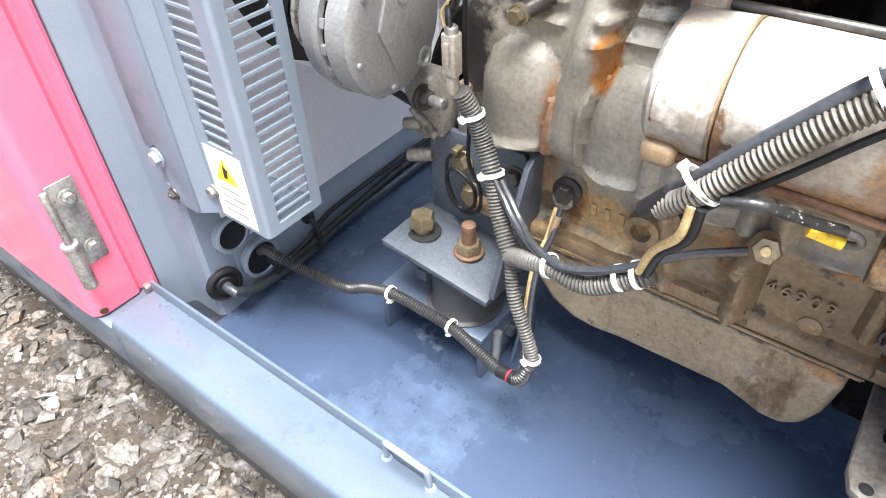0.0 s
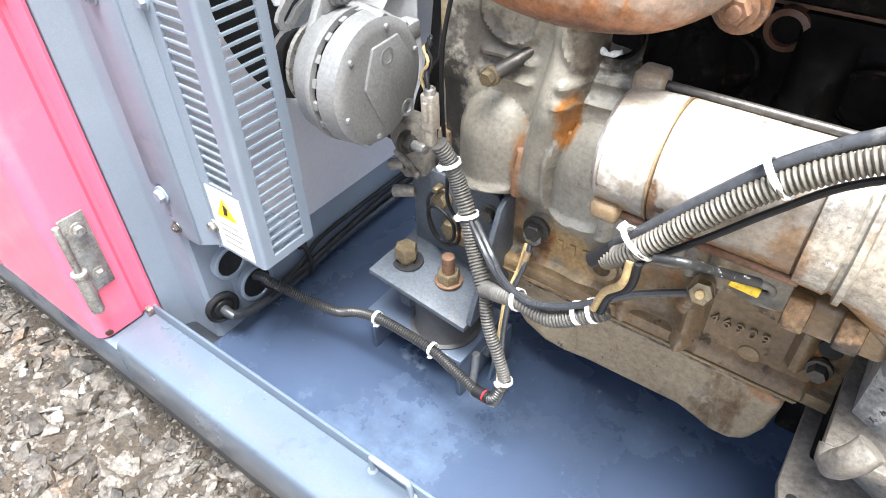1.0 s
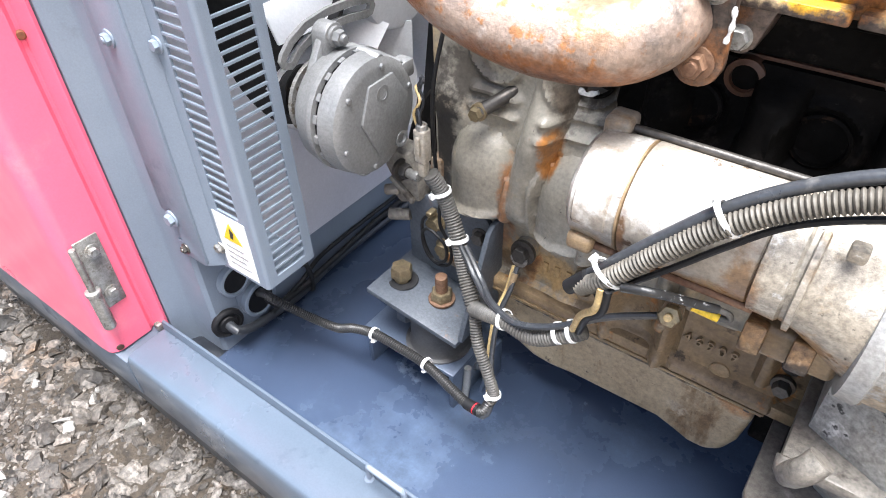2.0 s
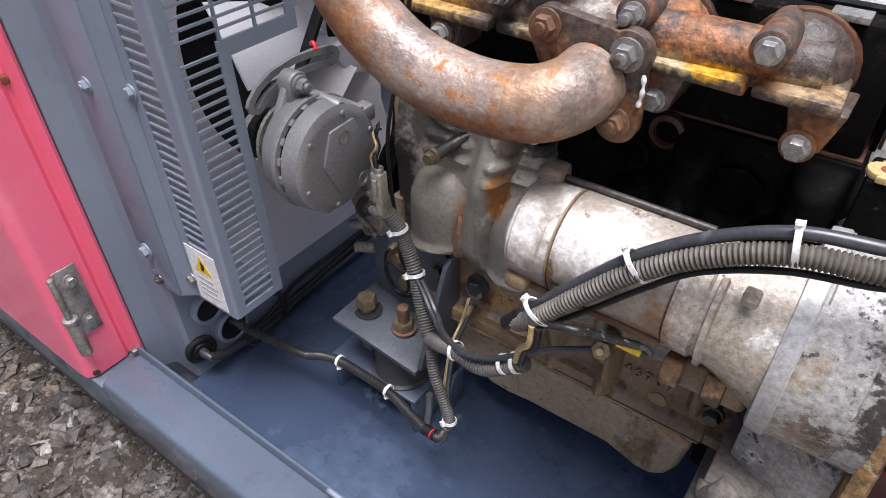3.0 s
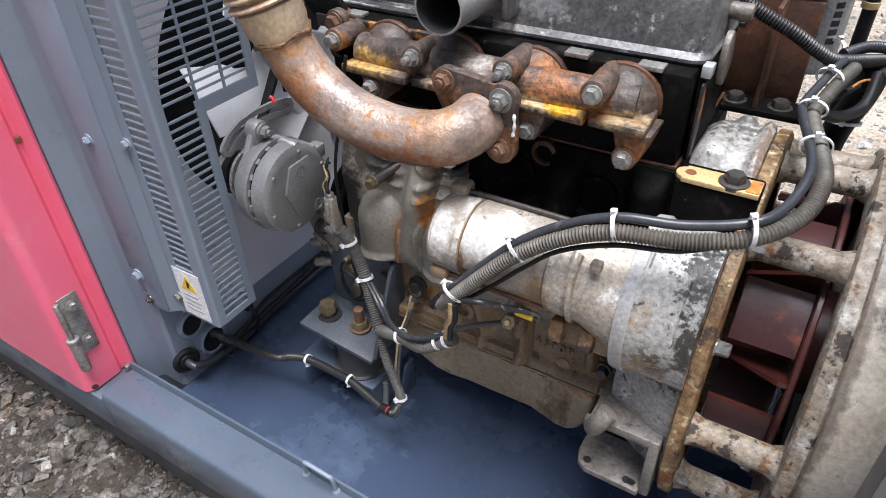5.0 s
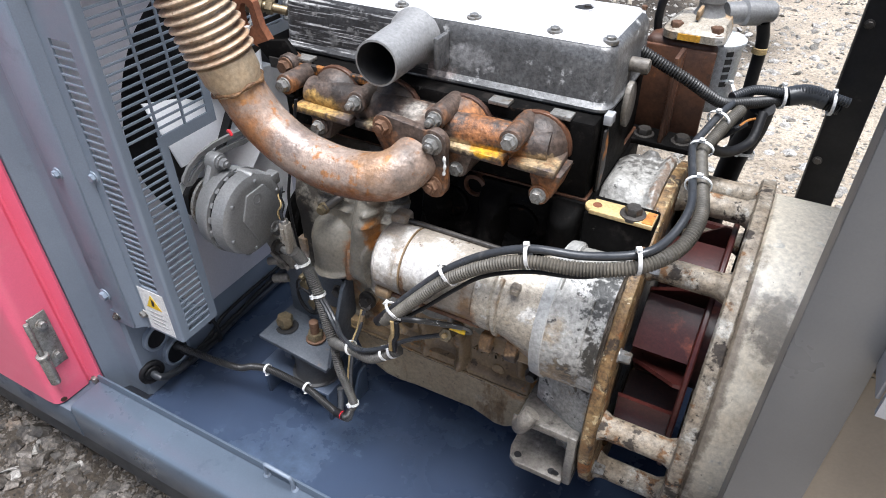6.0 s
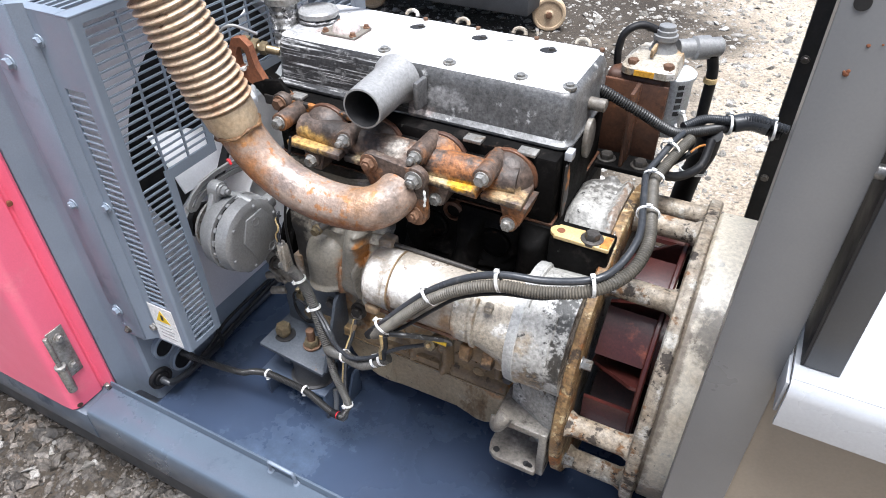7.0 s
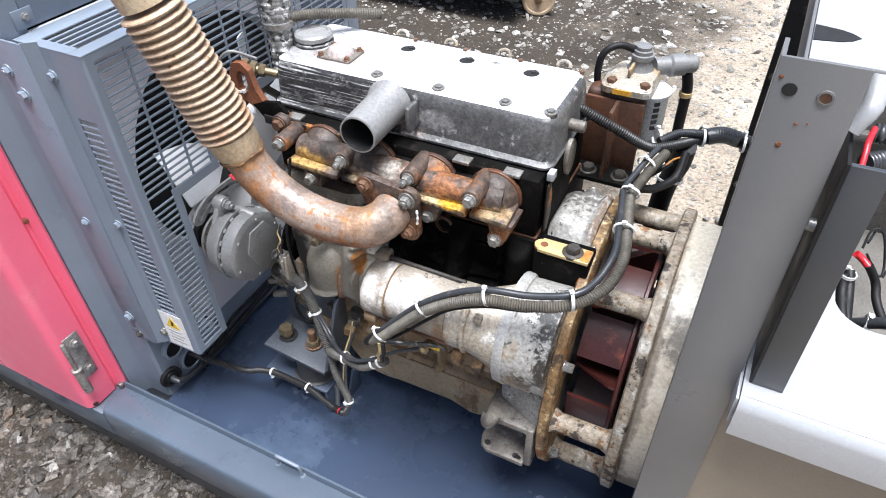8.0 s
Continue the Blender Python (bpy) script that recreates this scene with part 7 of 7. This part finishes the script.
for x in (0.115, 0.180):
    bolt(ff, (x, 0.893, 0.616), (0, 0, 1), 0.013, 0.010, "dark_bolt", 1.4)
part("filter_head", stack([((0.105, 0.925, 0.205, 1.02), 0.02, 0.776), ((0.105, 0.925, 0.205, 1.02), 0.02, 0.788), ((0.12, 0.945, 0.20, 1.03), 0.02, 0.800)]), "alu", ff, "pale alloy filter head")
for x in (0.125, 0.188):
    bolt(ff, (x, 0.942, 0.788), (0, 0, 1), 0.0105, 0.010, "rusty_bolt", 1.3)
part("inlet_post", lathe((0.163, 1.005, 0.80), (0, 0, 1), [(0, 0.026), (0.012, 0.020), (0.020, 0.020), (0.022, 0.022), (0.030, 0.022), (0.031, 0.018), (0.038, 0.018), (0.039, 0.015), (0.046, 0.015), (0.047, 0.012)], 24), "alternator", ff)
part("head_web", box((0.150, 0.95, 0.803), (0.156, 1.0, 0.818), 0.002), "alu", ff)
part("outlet", lathe((0.185, 1.02, 0.800), (0.8, 0.6, -0.02), [(0, 0.018), (0.03, 0.018), (0.034, 0.022), (0.062, 0.022), (0.064, 0.018), (0.085, 0.018), (0.09, 0.014)], 20), "alternator", ff)
part("bleed_hose", tube([(0.155, 1.01, 0.830), (0.120, 0.99, 0.845), (0.095, 0.975, 0.832), (0.088, 0.972, 0.80), (0.09, 0.975, 0.765)], 0.007, 10, 0.008), "black", ff)
part("canister", lathe((0.192, 0.990, 0.645), (0, 0, 1), [(0, 0.02), (0.004, 0.033), (0.012, 0.037), (0.112, 0.038), (0.118, 0.042), (0.124, 0.042), (0.127, 0.038)], 36), "filter", ff, "white spin-on filter can with small print")
for i in range(5):
    z = 0.698 + i * 0.013
    part("print_bar", sector_z((0.192, 0.990), 0.0376, 0.0390, z, z + 0.0085, -62, -44), "ink", ff)
part("fuel_hose", tube([(0.245, 1.065, 0.782), (0.252, 1.075, 0.74), (0.252, 1.08, 0.66), (0.255, 1.08, 0.50)], 0.011, 14, 0.012), "black", ff)
part("hose_clip", lathe((0.251, 1.075, 0.735), (0, 0, -1), [(0, 0.0115), (0.001, 0.013), (0.010, 0.013), (0.011, 0.0115)], 18), "mustard", ff)
part("paint_mark", box((0.132, 0.9235, 0.777), (0.168, 0.925, 0.787), 0), "chalk", ff)
inj = thing("rear_bracket", (0.11, 0.85, 0.6), "dark greasy rear engine bracket with pale tabs", "bracket")
part("bracket", prism([(0.64, 0.54), (0.90, 0.54), (0.90, 0.606), (0.70, 0.606)], 0.098, 0.108, "x", 0.002), "dark_metal", inj)
part("tab", box((0.100, 0.655, 0.735), (0.112, 0.675, 0.75), 0.001), "shelf", inj)
part("plate", box((0.098, 0.66, 0.62), (0.104, 0.80, 0.74), 0.002), "dark_metal", inj)
part("rusty_edge", prism([(0.648, 0.630), (0.662, 0.628), (0.676, 0.66), (0.674, 0.70), (0.664, 0.73), (0.650, 0.728)], 0.1042, 0.1075, "x", 0.001), "corner_rust", inj, "orange rusted corner")
part("boss", cyl((0.10, 0.845, 0.755), (0.112, 0.845, 0.755), 0.014, 0.003, 16), "cover_side", inj)
part("end_stud", cyl((0.098, 0.768, 0.785), (0.128, 0.768, 0.785), 0.011, 0.003, 16), "foot", inj)
part("end_flange", prism([(0.753 + 0.030 * math.cos(q) * (1 if math.cos(q) > 0 else 0.7), 0.728 + 0.036 * math.sin(q)) for q in [2 * math.pi * k / 18 for k in range(18)]], 0.104, 0.113, "x", 0.002), "foot", inj, "dirty alloy end flange")
part("boss", cyl((0.085, 0.86, 0.565), (0.12, 0.86, 0.565), 0.018, 0.003, 16), "dark_metal", inj)

# ------------------------------------------------------------------ right hand post, cross beam and shelf
PX0, PX1, PY, PZ = 0.383, 0.453, 0.345, 1.146
rp = thing("corner_post", (0.415, 0.37, 0.0), "grey painted steel post with bolt holes and rust specks", "post")
part("front_face", prism([(PX0, 0.0), (PX1, 0.0), (PX1, PZ), (PX0, PZ)], PY, PY + 0.004, "y", 0.001), "post", rp)
part("side_face", box((PX0, PY + 0.004, 0.0), (PX0 + 0.004, PY + 0.045, PZ - 0.002), 0), "post", rp)
part("side_face", box((PX1 - 0.004, PY + 0.004, 0.0), (PX1, PY + 0.022, PZ - 0.002), 0), "post", rp)
# Hole drawn as a black disc, its shade in the colour.
part("bolt_hole", lathe((0.398, PY - 0.0005, 1.118), (0, -1, 0), [(0, 0.0062), (0.0004, 0.006), (0.0004, 0)], 20), "void", rp)
nut = part("weld_nut", lathe((0.427, PY, 1.116), (0, -1, 0), [(0, 0.0072), (0.0012, 0.0068), (0.0014, 0.0050), (0.0005, 0.0048)], 20, cap=False), "post", rp)
part("nut_bore", lathe((0.427, PY - 0.0003, 1.116), (0, -1, 0), [(0, 0.0049), (0.0004, 0.0048), (0.0004, 0)], 18), "dark_rust", nut)
for x, z, r in ((0.4045, 1.064, 0.0024), (0.4055, 1.0665, 0.0016), (0.4028, 1.0655, 0.0012), (0.412, 1.088, 0.0016), (0.3885, 1.128, 0.002), (0.421, 1.09, 0.001)):
    part("rust_spot", lathe((x, PY - 0.0004, z), (0, -1, 0), [(0, r), (0.0005, r * 0.7), (0.0006, 0)], 9), "rust", rp)
beam = thing("cross_beam", (0.42, 0.7, 1.08), "pale grey steel cross beam with a pointed slot", "beam")
part("top_web", box((0.404, PY + 0.0045, PZ - 0.004), (PX1 + 0.012, 1.10, PZ), 0.001), "shelf", beam)
part("side_web", box((0.4002, PY + 0.0045, PZ - 0.05), (0.4036, 1.10, PZ - 0.0005), 0.001), "post", beam)
sl = [(0.4045, 0.388), (0.426, 0.392), (0.435, 0.397), (0.442, 0.406), (0.435, 0.414), (0.426, 0.419), (0.4045, 0.424)]
# Slot is a black plate on the web, painted as its shade.
part("slot", prism(sl, PZ, PZ + 0.0008, "z"), "void", beam)
far = thing("far_post", (0.42, 1.1, 0.0), "black steel post on the far side of the housing", "post")
part("post_sheet", box((0.388, 1.07, 0.0), (0.45, 1.118, 1.6), 0.003), "black", far)
for z in (0.55, 0.8):
    bolt(far, (0.400, 1.07, z), (0, -1, 0), 0.006, 0.004, "dark_bolt", 1.3)
bar = thing("stay_bar", (0.46, 0.33, 0.77), "dark slate-grey steel stay standing on the shelf", "bar")
part("flat_bar", prism([(0.464, 0.772), (0.497, 0.772), (0.495, 1.070), (0.463, 1.070)], 0.326, 0.332, "y", 0.001), "bar_paint", bar)
# Flange made deep and black so the gap beside the post looks dark.
part("bar_flange", prism([(0.464, 0.772), (0.463, 1.070), (0.460, 1.070), (0.461, 0.772)], 0.3265, 0.655, "y"), "black", bar)
shelf = thing("tank_shelf", (0.75, 0.45, 0.70), "silver-grey folded steel shelf with a bright worn top", "shelf")
part("shelf_fold", prism([(0.307, 0.769), (0.318, 0.771), (0.322, 0.771), (0.322, 0.765), (0.320, 0.765), (0.308, 0.760)], 0.456, 1.4, "x"), "shelf", shelf)
part("shelf_sheet", prism([(0.456, 0.322), (1.4, 0.322), (1.4, 0.458), (0.70, 0.466)] + arc(0.590, 0.520, 0.048, 280, 190, 10) + [(0.536, 0.66), (0.456, 0.66)], 0.765, 0.771, "z"), "shelf", shelf, "bright worn top with a curved notch")
part("front_lip", prism([(0.296, 0.708), (0.296, 0.752), (0.299, 0.763), (0.3065, 0.7688), (0.3085, 0.7598), (0.302, 0.752), (0.302, 0.708)], 0.456, 1.4, "x"), "shelf", shelf)
part("end_flange", box((0.452, 0.304, 0.72), (0.4555, 0.64, 0.764), 0.0005), "shelf", shelf)
lower = thing("lower_panel", (0.9, 0.36, 0.0), "lower side panel beside the post, coloured tan for the ground's reflection", "panel")
part("panel_sheet", box((0.440, 0.352, 0.0), (1.4, 0.358, 0.700), 0.001), "panel_tan", lower)
part("top_flange", box((0.440, 0.352, 0.7005), (1.4, 0.40, 0.706), 0.001), "panel_tan", lower)
leads = thing("battery_lead", (0.60, 0.5, 0.70), "red and black battery leads with white ties", "cable")
part("black_lead", tube([(0.562, 0.62, 0.734), (0.566, 0.6, 0.715), (0.572, 0.56, 0.704), (0.586, 0.54, 0.69)], 0.0075, 12, 0.010), "black", leads)
part("black_lead", tube([(0.569, 0.63, 0.734), (0.575, 0.6, 0.713), (0.578, 0.56, 0.701), (0.59, 0.54, 0.687)], 0.0075, 12, 0.010), "black", leads)
part("black_lead", tube([(0.576, 0.53, 0.723), (0.586, 0.52, 0.739), (0.606, 0.51, 0.758), (0.625, 0.5, 0.77)], 0.008, 12, 0.010), "hose", leads)
part("red_lead", tube([(0.573, 0.66, 0.744), (0.583, 0.66, 0.738), (0.594, 0.65, 0.733)], 0.0055, 12, 0.008), "red", leads, "red insulated battery lead")
part("black_boot", tube([(0.592, 0.65, 0.737), (0.61, 0.65, 0.711), (0.618, 0.63, 0.693), (0.632, 0.6, 0.681)], 0.0062, 12, 0.008), "black", leads)
part("red_lead", tube([(0.496, 0.47, 0.991), (0.496, 0.48, 1.001), (0.496, 0.49, 1.007), (0.501, 0.52, 1.011)], 0.0032, 12, 0.008), "red", leads, "bright red lead behind the stay")
part("corrugated_lead", tube([(0.508, 0.55, 0.99), (0.519, 0.55, 0.991), (0.535, 0.56, 0.991)], 0.012, 12, rib=(0.005, 0.002)), "hose", leads)
part("corrugated_lead", tube([(0.507, 0.52, 0.967), (0.528, 0.54, 0.966), (0.549, 0.56, 0.96)], 0.012, 12, rib=(0.005, 0.002)), "hose", leads)
part("thin_wire", tube([(0.586, 0.7, 0.728), (0.591, 0.72, 0.75), (0.607, 0.72, 0.748), (0.624, 0.7, 0.703), (0.617, 0.68, 0.7), (0.59, 0.68, 0.734)], 0.0018, 8, 0.006), "black", leads)
part("thin_wire", tube([(0.589, 0.7, 0.74), (0.605, 0.74, 0.743), (0.632, 0.72, 0.707), (0.629, 0.7, 0.682)], 0.0018, 8, 0.006), "black", leads)
cable_tie(leads, (0.589, 0.52, 0.743), (1, 0, -0.1), 0.0095, 90)
cable_tie(leads, (0.566, 0.62, 0.735), (0.1, 0, 1), 0.011, 90)
elbow_pipe = thing("vent_pipe", (0.47, 0.42, 1.0), "pale grey painted pipe elbow behind the post", "pipe")
part("pipe_bend", tube([(0.456, 0.372, 1.08), (0.461, 0.375, 1.091), (0.466, 0.38, 1.1), (0.465, 0.4, 1.108), (0.463, 0.43, 1.115)], 0.011, 20, 0.006), "shelf", elbow_pipe)
# Added black sheet standing in for the dark interior behind post and stay.
backing = thing("dark_backing", (0.44, 0.5, 0.62), "black sheet added to darken the gap beside the stay", "panel")
part("partition_sheet", box((0.4545, 0.44, 0.62), (0.4575, 0.90, 1.08), 0.001), "black", backing)
part("stiffener", box((0.4578, 0.52, 0.78), (0.4618, 0.535, 1.07), 0.001), "black", backing)
part("bright_stud", cyl((0.470, 0.350, 0.985), (0.452, 0.352, 0.985), 0.007, 0.001, 14), "zinc", backing)
back = thing("battery_bay", (0.9, 0.8, 0.62), "dusty grey-brown battery bay behind the shelf", "panel")
part("bay_wall", box((0.46, 0.905, 0.62), (1.4, 0.92, 1.10), 0.004), "bay", back)
part("bay_floor", box((0.458, 0.47, 0.620), (1.4, 0.904, 0.626), 0.001), "bay", back)
part("bay_rib", box((0.46, 0.885, 0.80), (1.4, 0.904, 0.815), 0.002), "bay", back)

# ------------------------------------------------------------------ yard behind
cart = thing("hand_cart", (-1.5, 3.7, -0.25), "dark low cart with a pale wooden wheel", "cart")
part("cart_bed", box((-2.4, 3.45, -0.10), (-1.02, 4.2, 0.05), 0.01), "shade_and_dark_grey", cart)
part("cart_crate", box((-2.3, 3.6, 0.05), (-1.2, 4.15, 0.5), 0.01), "black", cart)
for x, y in ((-0.98, 3.72), (-2.2, 3.6)):
    w = part("wheel", lathe((x, y, -0.145), (0.35, -1, 0), [(0, 0.02), (0.0, 0.096), (0.01, 0.104), (0.05, 0.104), (0.06, 0.096), (0.06, 0.084), (0.052, 0.080), (0.052, 0.03), (0.06, 0.02)], 28), "wood", cart)
    part("hub", cyl((x - 0.005, y + 0.01, -0.145), (x + 0.025, y - 0.07, -0.145), 0.02, 0.003, 16), "rusty_bolt", w)
part("axle", cyl((-2.2, 3.62, -0.145), (-0.98, 3.74, -0.145), 0.015, 0, 12), "shade_and_dark_grey", cart)
